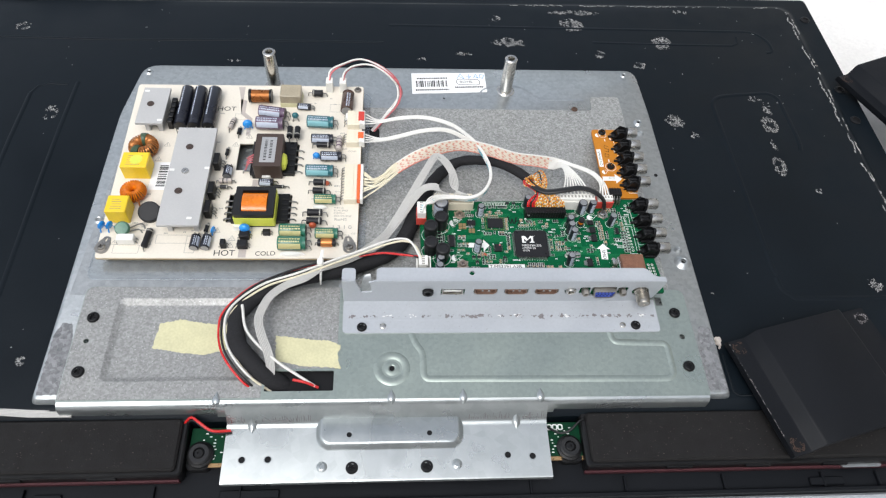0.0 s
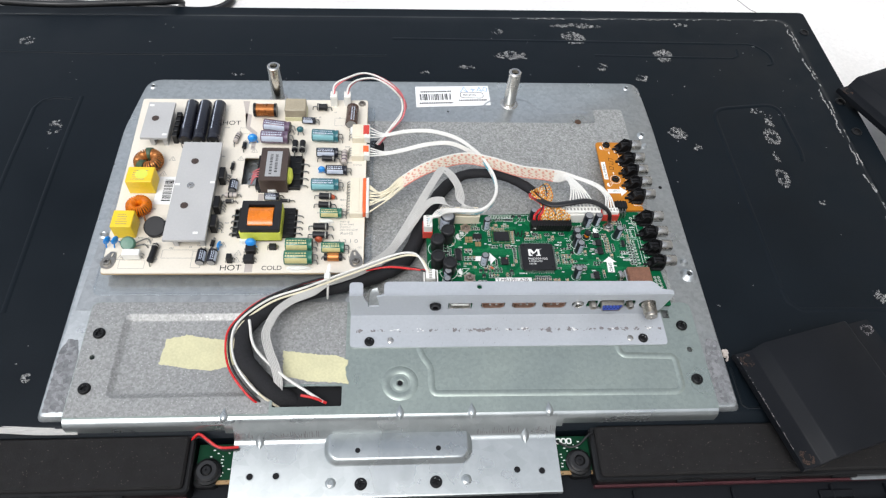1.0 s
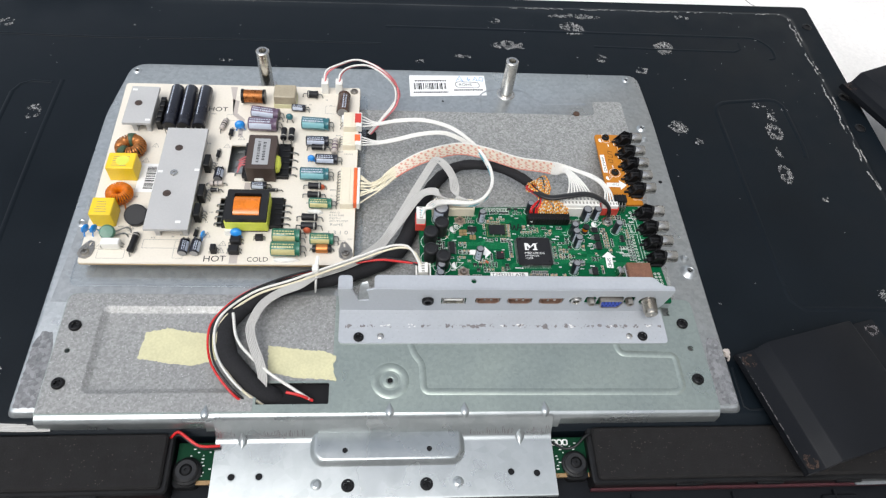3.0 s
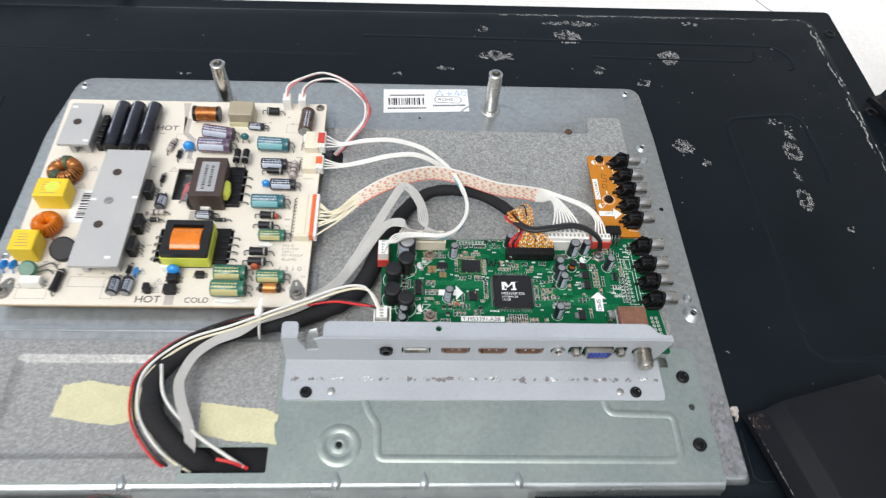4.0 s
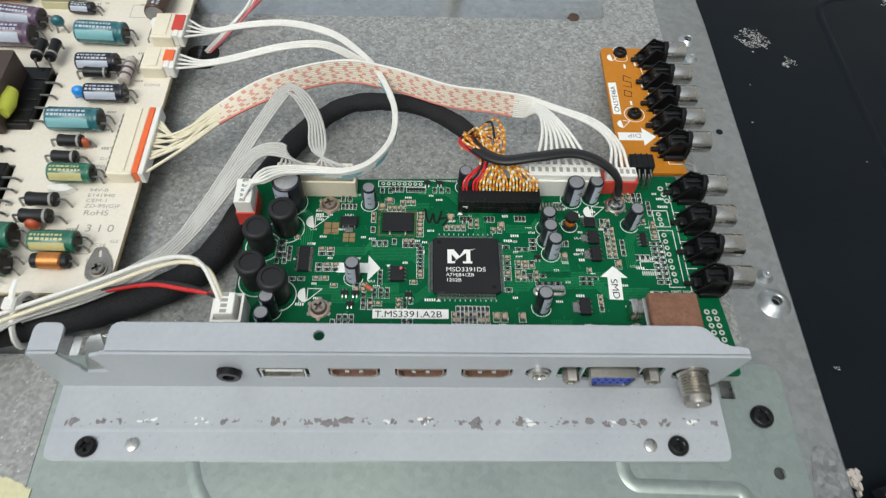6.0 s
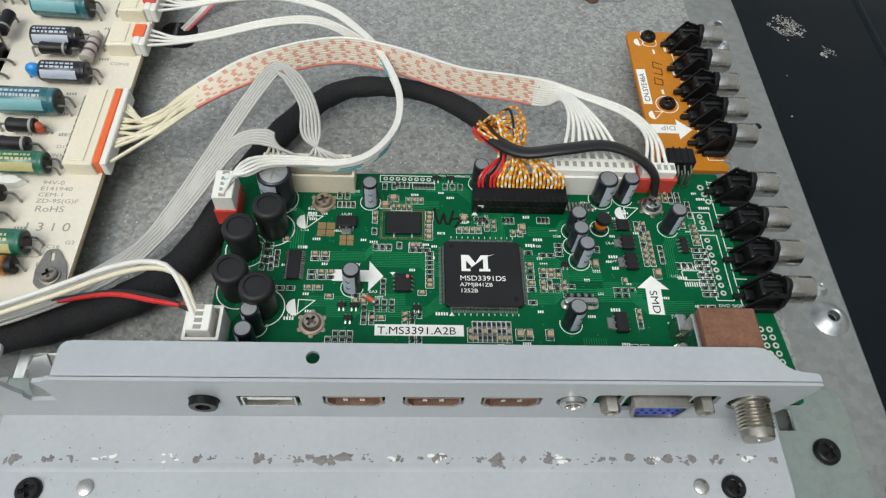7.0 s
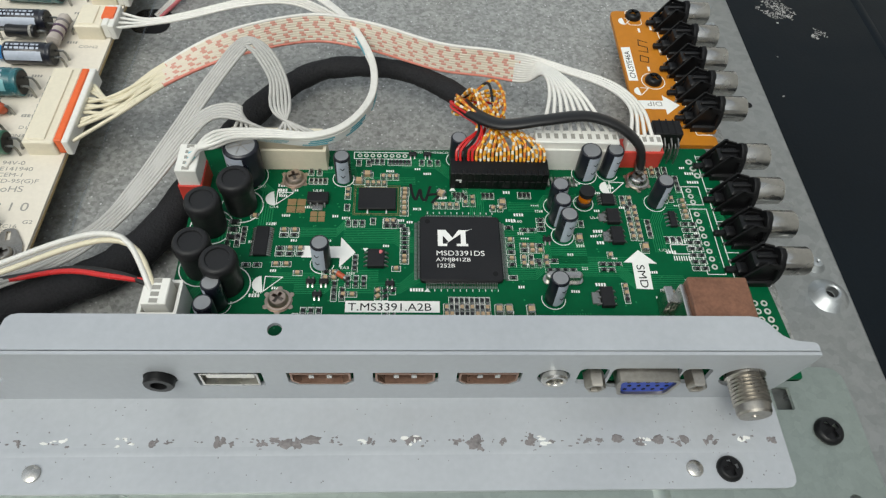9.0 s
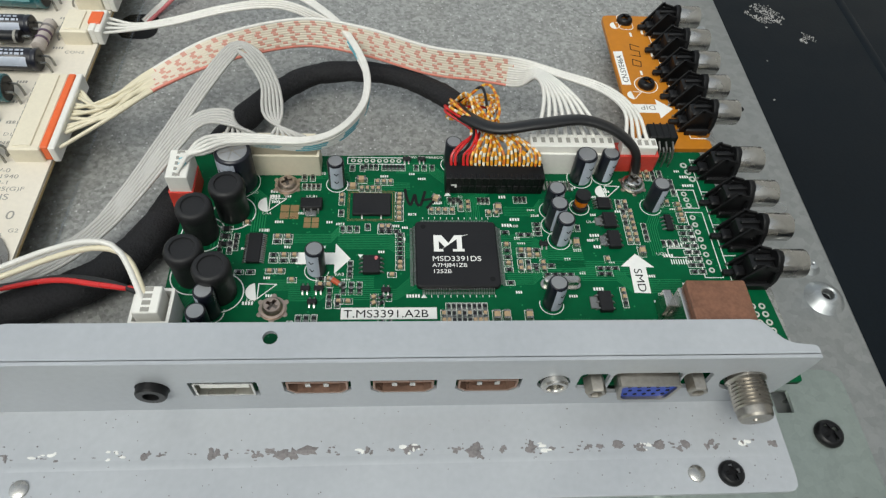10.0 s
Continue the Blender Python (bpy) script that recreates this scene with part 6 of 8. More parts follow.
# phono sockets
def phono(parent, x, y, z, label):
    f = part("phono_socket", Shape().slab(x + 0.2, x + 6.6, y - 2.5, y + 2.5, z + 0.6, z + 7.6, 0.4, 0.8), BLACK_PLASTIC, parent, label)
    # thin side frames: a foot, a leaning strut and a web with daylight between
    for q in (-1, 1):
        a, b = y + q * 3.0, y + q * 3.6
        for line in ([(-2.8, 0.2), (-2.6, 1.3), (6.4, 1.6), (6.4, 0.2)], [(-2.8, 0.8), (-2.2, 2.0), (2.2, 9.4), (3.2, 9.7), (3.0, 8.4), (-1.6, 0.9)], [(2.0, 9.6), (6.6, 8.2), (6.6, 6.4), (3.0, 8.2)], [(-1.4, 0.8), (6.4, 0.8), (6.4, 7.6), (2.6, 8.2)]):
            if line[0][0] == -1.4:
                a, b = y + q * 2.4, y + q * 2.9
            s = Shape().loops([[(x + u, min(a, b), z + w) for u, w in line], [(x + u, max(a, b), z + w) for u, w in line]])
            part("fin", s, BLACK_PLASTIC, f)
    s = Shape().slab(x - 2.6, x + 0.4, y - 1.7, y + 1.7, z + 0.4, z + 3.2, 0.3, 0.6)
    s.slab(x - 5.4, x - 2.4, y - 0.8, y + 0.8, z + 0.8, z + 2.2, 0.2, 0.3)
    part("tail", s, BLACK_PLASTIC, f)
    part("top_rib", Shape().slab(x + 0.8, x + 6.4, y - 0.5, y + 0.5, z + 7.4, z + 8.6, 0.2, 0.3), BLACK_PLASTIC, f)
    s = Shape()
    o = [(-4.1, 0.2), (4.1, 0.2), (4.5, 3.6), (3.8, 6.8), (2.3, 9.3), (0.8, 10.6), (-1.0, 10.4), (-2.4, 9.2), (-3.9, 6.8), (-4.5, 3.6)]
    s.loops([[(x + 6.2, y + u * 0.94, z + 0.2 + w * 0.96) for u, w in o], [(x + 6.5, y + u, z + w) for u, w in o], [(x + 7.5, y + u, z + w) for u, w in o], [(x + 7.9, y + u * 0.92, z + 0.3 + w * 0.95) for u, w in o]])
    part("collar", s, BLACK_PLASTIC, f)
    s = Shape()
    for q in (-1, 1):
        s.slab(x - 1.0, x + 6.6, y + q * 4.3 - 0.5, y + q * 4.3 + 0.5, z, z + 2.4, 0.3, 0.5)
    part("arm", s, BLACK_PLASTIC, f)
    s = Shape().slab(x - 3.3, x - 2.7, y - 3.5, y - 3.0, z, z + 1.1).slab(x - 3.3, x - 2.7, y + 3.0, y + 3.5, z, z + 1.1)
    part("pin", s, SOLDER, f)
    s = Shape().lathe([(4.0, 7.6), (4.0, 14.9), (3.75, 15.3), (3.1, 15.3), (2.9, 14.9), (2.9, 10), (0.05, 10)], (x, y, z + 5.9), (1, 0, 0), seg=26)
    part("barrel", s, STEEL, f, "round nickel barrel")
    part("core", Shape().lathe([(1.6, 9), (1.6, 15.0), (1.1, 15.0), (1.1, 12), (0.05, 12)], (x, y, z + 5.9), (1, 0, 0), seg=14), BLACK_PLASTIC, f)
for y in (71.6, 58.2, 45.9, 33.4):
    phono(mb, 121.2, y, B, "black phono socket with a nickel barrel")

# ---- sockets in the connector panel (soldered to the main board) ----
jk = part("headphone_jack", Shape().lathe([(3.6, -6), (3.6, 1.6), (3.3, 2.0), (1.9, 2.0), (1.8, 1.4), (1.8, -4), (0.05, -4)], (-29.8, 0, 13.4), (0, -1, 0), seg=24), BLACK_PLASTIC, mb, "round black earphone socket")
part("jack_body", Shape().slab(-34, -26, 1.4, 12, B, B + 8, 0.3, 0.3), BLACK_PLASTIC, jk)
m2 = Matrix(((1, 0, 0, 0), (0, 0, -1, 0.4), (0, 1, 0, 0), (0, 0, 0, 1)))
us = part("usb_socket", Shape().plate(round_rect(-20.6, -7.0, 9.6, 16.0, 0.5), -9, 0.5, [round_rect(-20.1, -7.5, 10.1, 15.5, 0.3)], mat=m2), STEEL, mb, "flat metal socket with a pale tongue")
part("tongue", Shape().slab(-19.4, -8.2, 0.6, 9, 12.2, 14.2, 0, 0.2), WHITE_PLASTIC, us)
part("back_wall", Shape().slab(-20.3, -7.3, 8.4, 9.2, 9.8, 15.8), BLACK_PLASTIC, us)
for x in (0.4, 20.4, 40.4):
    hd = part("hdmi_socket", Shape().plate(flat_d(x, x + 14.2, 9.9, 15.9, 1.9), -10, 0.4, [flat_d(x + 0.5, x + 13.7, 10.4, 15.4, 1.7)], mat=m2), SOCKET_LINING, mb, "metal video socket with brown insides")
    part("tongue", Shape().slab(x + 2.0, x + 12.2, 1.6, 9, 11.6, 13.0, 0, 0.2), BROWN_METAL, hd)
    part("back_wall", Shape().slab(x + 0.4, x + 13.8, 8.6, 9.4, 10, 15.8), BROWN_METAL, hd)
    part("spring", Shape().slab(x + 4.4, x + 5.6, -0.1, 4, 13.6, 15.3, 0, 0.2).slab(x + 8.6, x + 9.8, -0.1, 4, 13.6, 15.3, 0, 0.2).slab(x + 4.2, x + 9.8, 2.2, 4, 15.0, 15.4), STEEL, hd)
av = part("av_jack", Shape().lathe([(3.3, -4), (3.3, 1.2), (2.9, 1.7), (2.1, 1.7), (1.9, 1.1), (1.9, -3), (0.05, -3)], (63.2, 0, 14.6), (0, -1, 0), seg=24), STEEL, mb, "small round nickel socket")
vg = part("vga_socket", Shape().plate(round_poly([(79.2, 9.4), (91.6, 9.4), (93.2, 17.8), (77.6, 17.8)], 1.6), -3, 3.2, [round_poly([(80.0, 10.1), (90.8, 10.1), (92.3, 17.1), (78.5, 17.1)], 1.4)], mat=m2), DULL_STEEL, mb, "trapezoid nickel socket with a blue insert")
ins = part("insert", Shape().plate(round_poly([(80.0, 10.1), (90.8, 10.1), (92.3, 17.1), (78.5, 17.1)], 1.4), -2, 2.5, mat=m2), BLUE_PLASTIC, vg, "blue plastic insert")
# no holes in the insert: black dots give the shade of each pin hole
s = Shape()
for j in range(3):
    for k in range(5):
        s.lathe([(0.55, 0), (0.55, 2.56), (0.05, 2.56)], (80.9 + 2.3 * k + (0.6 if j == 1 else 0), 0.4, 11.6 + 2.0 * j), (0, -1, 0), seg=8)
part("pin_hole_shade", s, BLACK_INK_SHADE, ins)
for x in (72.9, 97.7):
    nut = part("hex_nut", Shape().lathe([(2.6, -1), (2.6, 2.8), (2.3, 3.3), (1.6, 3.3), (1.4, 2.8), (1.4, 0.4), (0.05, 0.4)], (x, 0, 14.4), (0, -1, 0), seg=6), DULL_STEEL, vg)
rf = [(4.9, -1), (4.9, 0.3)]
for k in range(8):
    rf += [(4.5, 0.6 + k * 0.9), (4.1, 1.05 + k * 0.9)]
rf += [(4.1, 7.9), (4.05, 9.2), (3.7, 9.8), (0.9, 9.8), (0.7, 9.2), (0.05, 9.2)]
part("aerial_socket", Shape().lathe(rf, (110.6, 0, 14.0), (0, -1, -0.06), seg=24), DULL_STEEL, mb, "threaded nickel aerial socket", angle=25)

# ---- small orange board with phono sockets ----
ob = thing("socket_board", (113, 112, 8), "orange circuit board with a row of phono sockets", "circuit board")
s = Shape()
s.plate(round_poly([(102.8, 149.5), (102.4, 81.5), (127, 81.5), (127, 85), (121.5, 88), (121.5, 149.5)], [2.5, 0.8, 0.8, 0.5, 0.5, 1]), B - 1.6, B)
s.plate(round_poly([(121.4, 149.5), (121.4, 88), (128, 88), (128, 149.5)], 0.3), B - 1.55, B - 0.02)
part("board", s, ORANGE, ob)
s = Shape()
for x, y in ((110.9, 146.2), (111.6, 111.2)):
    s.lathe([(2.4, -4), (2.4, B - 1.6)], (x, y, 0), seg=12)
part("standoff", s, STEEL, ob)
for y in (141.2, 128.2, 116.2, 104.2, 92.2):
    phono(ob, 120.0, y, B, "black phono socket with a nickel barrel")
s = Shape()
s.plate([(103.3, 128.6), (103.2, 111.2), (106.4, 111.2), (106.6, 128.8)], B, B + 0.06)
arrow(103.5, 99.6, 118.3, 99.6, 2.0, 4.6, 5.2)
strip(s, [(118.0, 145), (119.0, 128), (119.6, 112), (120.5, 90), (121, 86), (126, 86)], 0.3, B)
strip(s, circle(111.6, 111.2, 4.0, 18), 0.3, B, 0, 0.04, True)
strip(s, round_rect(108.4, 113.6, 141.4, 150, 1.5), 0.25, B, 0, 0.04, True)
for x, y in ((107, 143.5), (106, 106)):
    s.plate([(x + 2.0 * math.cos(radians(a)), y + 2.0 * math.sin(radians(a))) for a in range(100, 290, 20)], B, B + 0.05)
    strip(s, [(x + 0.5, y + 1.8), (x + 3.2, y + 1.6), (x + 0.5, y - 1.6)], 0.25, B)
for x, y in ((117, 139), (118, 126.5), (118.6, 103), (112.5, 137.5), (112, 116.5)):
    strip(s, [(x - 0.7, y), (x - 0.7, y + 1.8)], 0.8, B)
tagged(part("silk_screen", s, WHITE_INK, ob), kind="stuff")
letters(ob, "CN.SYE46A", 105.9, 112.4, B + 0.07, 2.0, BLACK_INK_SHADE, 90, wide=1.02)
letters(ob, "DIP", 112.6, 101.0, B + 0.06, 2.1, GREY_INK_SHADE, 180, wide=1.2)
s = Shape()
strip(s, [(109.2, 121.5), (112.0, 120.8), (112.4, 123.4), (109.6, 124.6), (109.2, 121.5)], 0.3, B)
strip(s, [(109.6, 127), (112.8, 126.2), (113, 129), (110, 130), (110.4, 133), (113.5, 131.5)], 0.3, B)
part("pen_mark", s, BLACK_INK_SHADE, ob, "thin black pen scribble")
OB_SCREW = screw_mesh("small_black_screw", 2.9, 1.9)
screw(OB_SCREW, 110.9, 146.2, B, "small black cross-head screw on the orange board", 10, "socket board screws")
screw(OB_SCREW, 111.6, 111.2, B, "small black cross-head screw on the orange board", 50, "socket board screws")

# ---- power supply board ----
P = 12.5
ps = thing("power_board", (-160, 106, 11), "cream power supply board crowded with coils, capacitors and heat sinks", "circuit board")
ps.location, ps.scale = Vector((-162.3, 112.0, 4.0)) * MM, (1.02, 1.02, 1.02)
def seat(x, y, z):
    """A place on the power board, in the world."""
    return Vector((-162.3, 112.0, 4.0)) + (Vector((x, y, z)) - Vector((-160, 106, 11))) * 1.02
s = Shape()
cut = [round_rect(-163, -120, 100.5, 126, 0.5, 2), round_rect(-164, -121.5, 54.5, 78.5, 0.5, 2)]
pedge = round_poly([(-242, 26), (-76, 26), (-75, 188.5), (-246, 185.5)], 2)
s.plate(pedge, P - 1.6, P, cut)
part("board", s, CREAM, ps)
s = Shape().plate(round_poly([(-242.2, 25.8), (-75.8, 25.8), (-74.8, 188.6), (-246.2, 185.7)], 2), P - 1.7, P - 1.0, cut)
part("board_core", s, BOARD_EDGE, ps)
tray = thing("insulating_sheet", (-160, 108, -3.4), "clear plastic insulating sheet under the power board", "plastic sheet")
rim = round_poly([(-251, 19), (-72, 19), (-70, 197), (-253, 194)], 6, 4)
sheet = part("sheet", Shape().plate(rim, -3.5, -3.3), CLEAR, tray)
lip_ = part("lip", Shape().tube([(x, y, -2.9) for x, y in rim + rim[:1]], 0.8, 8, smooth=False, flat=0.8), CLEAR, tray, "rounded clear rim")
sheet.visible_shadow = lip_.visible_shadow = False
PS_SCREW = screw_mesh("brown_plated_screw", 2.6, 1.7, 0.4, DULL_STEEL, RECESS_GREY)
s = Shape()
for x, y, a in ((-239.0, 33.5, 80), (-80.7, 34.6, 80), (-79.4, 184.2, 200), (-228, 182, 90)):
    s.lathe([(2.8, 3.2), (2.8, P - 1.6)], (x, y, 0), seg=12)
part("standoff", s, STEEL, ps)
for x, y, a in ((-239.0, 33.5, 75), (-80.7, 34.6, 100)):
    u = Vector((math.cos(radians(a)), math.sin(radians(a))))
    q = Vector((-u.y, u.x))
    c = Vector((x, y))
    pts = [c + u * 9 + q * 1.6, c + u * 3 + q * 4.2, c - u * 2 + q * 4.4, c - u * 4.4 + q * 2, c - u * 4.4 - q * 2, c - u * 2 - q * 4.4, c + u * 3 - q * 4.2, c + u * 9 - q * 1.6]
    slot = [tuple(c + u * a + q * b) for a, b in ((8, 0.6), (5, 0.6), (5, -0.6), (8, -0.6))]
    part("ground_lug", Shape().plate(round_poly([tuple(p) for p in pts], 1.2), P, P + 0.6, [slot]), DULL_STEEL, ps, "teardrop tinned ground lug")
    screw(PS_SCREW, *seat(x, y, P + 0.6), "plated cross-head screw through a ground lug", 25, "power board screws")
screw(PS_SCREW, *seat(-79.4, 184.2, P), "plated cross-head screw in the board's corner", 40, "power board screws")

def lead(s, *pts, r=0.4):
    s.tube(pts, r, 6, step=1.0)

# heat sinks
def sink(x0, x1, y0, y1, z, rivets, clips, label):
    h = part("heat_sink", Shape().slab(x0, x1, y0, y1, z - 2, z, 0.3, 0.15), ALU, ps, label)
    part("foot", Shape().slab(x0 + 5, x0 + 8, y0 + 3, y1 - 3, P, z - 2).slab(x1 - 5, x1 - 2, y0 + 3, y1 - 3, P, z - 2), ALU, h)
    for x, y in rivets:
        part("rivet", Shape().lathe([(2.6, z), (2.6, z + 0.3), (1.8, z + 0.35), (1.6, z + 0.15), (0.9, z + 0.15), (0.8, z + 0.4), (0.05, z + 0.4)], (x, y, 0), seg=16), DARK_CORE, h, "brown screw in a dimple")
    s = Shape()
    for x, y in clips:
        s.slab(x, x + 3.2, y, y + 1.8, z - 0.05, z + 0.12)
    part("notch", s, WHITE_INK, h)
    return h
hs = sink(-204.5, -177.6, 44, 130.5, 23.5, ((-194, 112), (-195, 72.5)), ((-181, 92), (-204, 90), (-186, 49)), "long flat aluminium heat sink with two screws")
part("bare_dimple", Shape().lathe([(2.7, 23.4), (2.4, 24.0), (0.9, 24.1), (0.7, 23.6), (0.05, 23.6)], (-193.5, 90, 0), seg=16), STEEL, hs)
sink(-236, -217, 134, 170.5, 23.5, ((-228.5, 153.5),), ((-235, 166), (-221, 136.5)), "short flat aluminium heat sink with one screw")
s = Shape()
for k in range(5):
    s.slab(-215.6, -212, 139 + 5.2 * k, 143 + 5.2 * k, P, P + 8, 0.3, 0.4)
part("transistor", s, BLACK_PLASTIC, ps)
s = Shape()
for k in range(5):
    lead(s, (-213.8, 141 + 5.2 * k, P + 3), (-211.5, 141 + 5.2 * k, P + 2), (-211, 141 + 5.2 * k, P))
part("wire_leg", s, SOLDER, ps)
for y, n in ((62, "x"), (78, "x"), (104, "x")):
    t = part("power_transistor", Shape().slab(-177.2, -173.2, y - 5, y + 5, P + 1, P + 9, 0.3, 0.4), BLACK_PLASTIC, ps, "black power transistor bolted to the heat sink")
    s = Shape()
    for k in (-2.5, 0, 2.5):
        lead(s, (-174, y + k, P + 3), (-171.5, y + k, P + 3), (-170.8, y + k, P))
    part("wire_leg", s, SOLDER, t)

# lying electrolytic capacitors
def lying(ax, ay, bx, by, r, mat_, stripe, label, legs=True, z0=P, top=CAN_TOP, bars=2):
    a, b = Vector((ax, ay, z0 + r + 0.1)), Vector((bx, by, z0 + r + 0.1))
    d = (b - a)
    L = d.length
    c = part("capacitor", Shape().lathe([(r * 0.82, 0), (r * 0.95, 0.15), (r, 0.6), (r, L * 0.84), (r * 0.92, L * 0.87), (r * 0.92, L * 0.89), (r, L * 0.92), (r * 0.98, L - 0.3), (r * 0.86, L)], a, d, seg=22), mat_, ps, label, angle=50)
    part("can_top", Shape().lathe([(r * 0.84, -0.02), (r * 0.8, 0.1), (0.05, 0.1)], a, d, seg=18), top, c)
    part("bung", Shape().lathe([(0.05, L - 0.25), (r * 0.86, L - 0.2), (r * 0.86, L + 0.02), (0.05, L + 0.02)], a, d, seg=16), RUBBER, c)
    u = d.normalized()
    side = Vector((u.y, -u.x, 0))
    if side.y > 0:
        side = -side
    up = Vector((0, 0, 1))
    def onskin(t, ang, k=1.015):
        return a + u * t + (side * math.cos(radians(ang)) + up * math.sin(radians(ang))) * r * k
    s = Shape()
    rings = [[tuple(onskin(t, g)) for g in (2, 14, 26, 38, 50)] for t in (0.9, L * 0.82)]
    s.loops(rings, close=False, cap=False)
    part("stripe", s, stripe, c, "pale polarity stripe")
    s = Shape()
    t = 1.4
    for row in range(bars):
        t = 1.2
        g = 62 + 22 * row
        while t < L * 0.78:
            w = random.uniform(0.5, 1.5)
            s.loops([[tuple(onskin(t, g + e, 1.02)) for e in (0, 12)], [tuple(onskin(min(t + w, L * 0.8), g + e, 1.02)) for e in (0, 12)]], close=False, cap=False)
            t += w + random.uniform(0.3, 0.6)
    part("print", s, STRIPE if stripe is not STRIPE_GOLD else STRIPE_GOLD, c)
    if legs:
        s = Shape()
        for k in (-1, 1):
            o = side * (r * 0.45 * k)
            p = b + o
            lead(s, tuple(p), tuple(p + u * 2.2), tuple(p + u * 2.8 - up * (r * 0.6)), (p.x + u.x * 2.8, p.y + u.y * 2.8, z0))
        part("wire_leg", s, SOLDER, c)
    return c
for x in (-206.6, -197.0, -186.6):
    lying(x, 176.5, x, 137.5, 4.6, SLEEVE_NAVY, SLEEVE_NAVY, "long lying capacitor in a black sleeve with faint print", legs=True, top=SLEEVE_NAVY, bars=1)
lying(-151.8, 155.5, -132.2, 152.5, 4.4, SLEEVE_PURPLE, STRIPE, "purple-brown lying capacitor with a pale stripe")
lying(-152.6, 142.6, -132.6, 142.0, 4.8, SLEEVE_PURPLE, STRIPE, "purple-brown lying capacitor with a pale stripe")
lying(-115.6, 145.2, -96.0, 144.2, 4.6, SLEEVE_TEAL, STRIPE_TEAL, "teal lying capacitor with a pale stripe")
lying(-111.6, 128.6, -95.8, 128.6, 3.6, SLEEVE_NAVY, STRIPE, "dark lying capacitor with a pale stripe")
lying(-104.0, 111.8, -88.8, 111.6, 3.6, SLEEVE_NAVY, STRIPE, "dark lying capacitor with a pale stripe")
lying(-113.4, 97.4, -94.0, 97.2, 4.4, SLEEVE_TEAL, STRIPE_TEAL, "teal lying capacitor with a pale stripe")
lying(-106.0, 72.6, -91.0, 72.4, 3.6, SLEEVE_GREEN, STRIPE_GOLD, "green lying capacitor with gold print")
lying(-127.0, 45.2, -109.4, 45.0, 4.6, SLEEVE_GREEN, STRIPE_GOLD, "green lying capacitor with gold print")
lying(-127.0, 34.8, -108.6, 34.6, 4.8, SLEEVE_GREEN, STRIPE_GOLD, "green lying capacitor with gold print")
lying(-103.6, 43.6, -88.4, 43.4, 3.8, SLEEVE_GREEN, STRIPE_GOLD, "green lying capacitor with gold print")
lying(-124.2, 162.6, -114.4, 162.0, 2.6, SLEEVE_NAVY, STRIPE, "small dark lying capacitor")
lying(-87.0, 156.5, -86.2, 175.6, 4.6, SLEEVE_BROWN, SLEEVE_BROWN, "brown lying capacitor with a bare top")
lying(-145.0, 87.5, -135.0, 87.0, 2.8, SLEEVE_NAVY, STRIPE, "small dark lying capacitor")
lying(-180.6, 31.5, -180.2, 41.5, 3.0, SLEEVE_NAVY, STRIPE, "small dark lying capacitor")
lying(-173.6, 31.5, -173.0, 41.5, 3.0, SLEEVE_NAVY, STRIPE, "small dark lying capacitor")
lying(-167.6, 92.0, -167.2, 101.0, 3.0, SLEEVE_NAVY, STRIPE, "small dark lying capacitor")

# wound ring coils
def ring_coil(x, y, R, r, n, tilt, mat_, label, h=1.5):
    s = Shape()
    core = Shape()
    rings = []
    for i in range(32):
        a = 2 * math.pi * i / 32
        rings.append([(x + (R + r * 0.85 * math.cos(b)) * math.cos(a), y + (R + r * 0.85 * math.cos(b)) * math.sin(a), P + r * h + 0.4 + r * h * 0.9 * math.sin(b)) for b in (0, 0.9, 1.57, 2.3, 3.14, 3.9, 4.71, 5.4)])
    core.loops(rings + [rings[0]], cap=False)
    c = part("ring_coil", core, FERRITE, ps, label)
    for i in range(n):
        a = 2 * math.pi * i / n + random.uniform(-0.03, 0.03)
        pts = []
        for k in range(11):
            b = 2 * math.pi * k / 10
            aa = a + 0.9 * math.pi / n * k / 10
            rr = r * 1.08
            pts.append((x + (R + rr * math.cos(b)) * math.cos(aa), y + (R + rr * math.cos(b)) * math.sin(aa), P + r * h + 0.5 + rr * h * math.sin(b)))
        s.tube(pts, 0.5, 6, step=1.2, cap=False)
    tagged(part("winding", s, mat_, c, "turns of copper wire"), kind="stuff")
    s = Shape()
    for q in (-1, 1):
        lead(s, (x + q * R, y - R - r, P + 4), (x + q * R, y - R - r - 1.5, P + 1), (x + q * R, y - R - r - 1.5, P), r=0.6)
    part("wire_leg", s, COPPER, c)
    if mat_ is COPPER:
        for a0 in (1.35, 4.0):
            s = Shape()
            for k in range(5):
                aa = a0 + 0.11 * k
                s.tube([(x + (R + r * 1.2 * math.cos(b)) * math.cos(aa), y + (R + r * 1.2 * math.cos(b)) * math.sin(aa), P + r * h + 0.5 + r * 1.22 * h * math.sin(b)) for b in [0.628 * i for i in range(11)]], 0.6, 6, step=1.2, cap=False)
            part("band", s, GREEN_TAPE, c, "dark green band round the ring")
ring_coil(-228.2, 117.5, 6.2, 3.4, 30, 0, COPPER, "large ring coil wound with copper wire", 1.2)
ring_coil(-227.0, 77.0, 5.0, 2.9, 30, 0, ORANGE_TAPE, "ring coil wound with bright orange wire", 1.3)

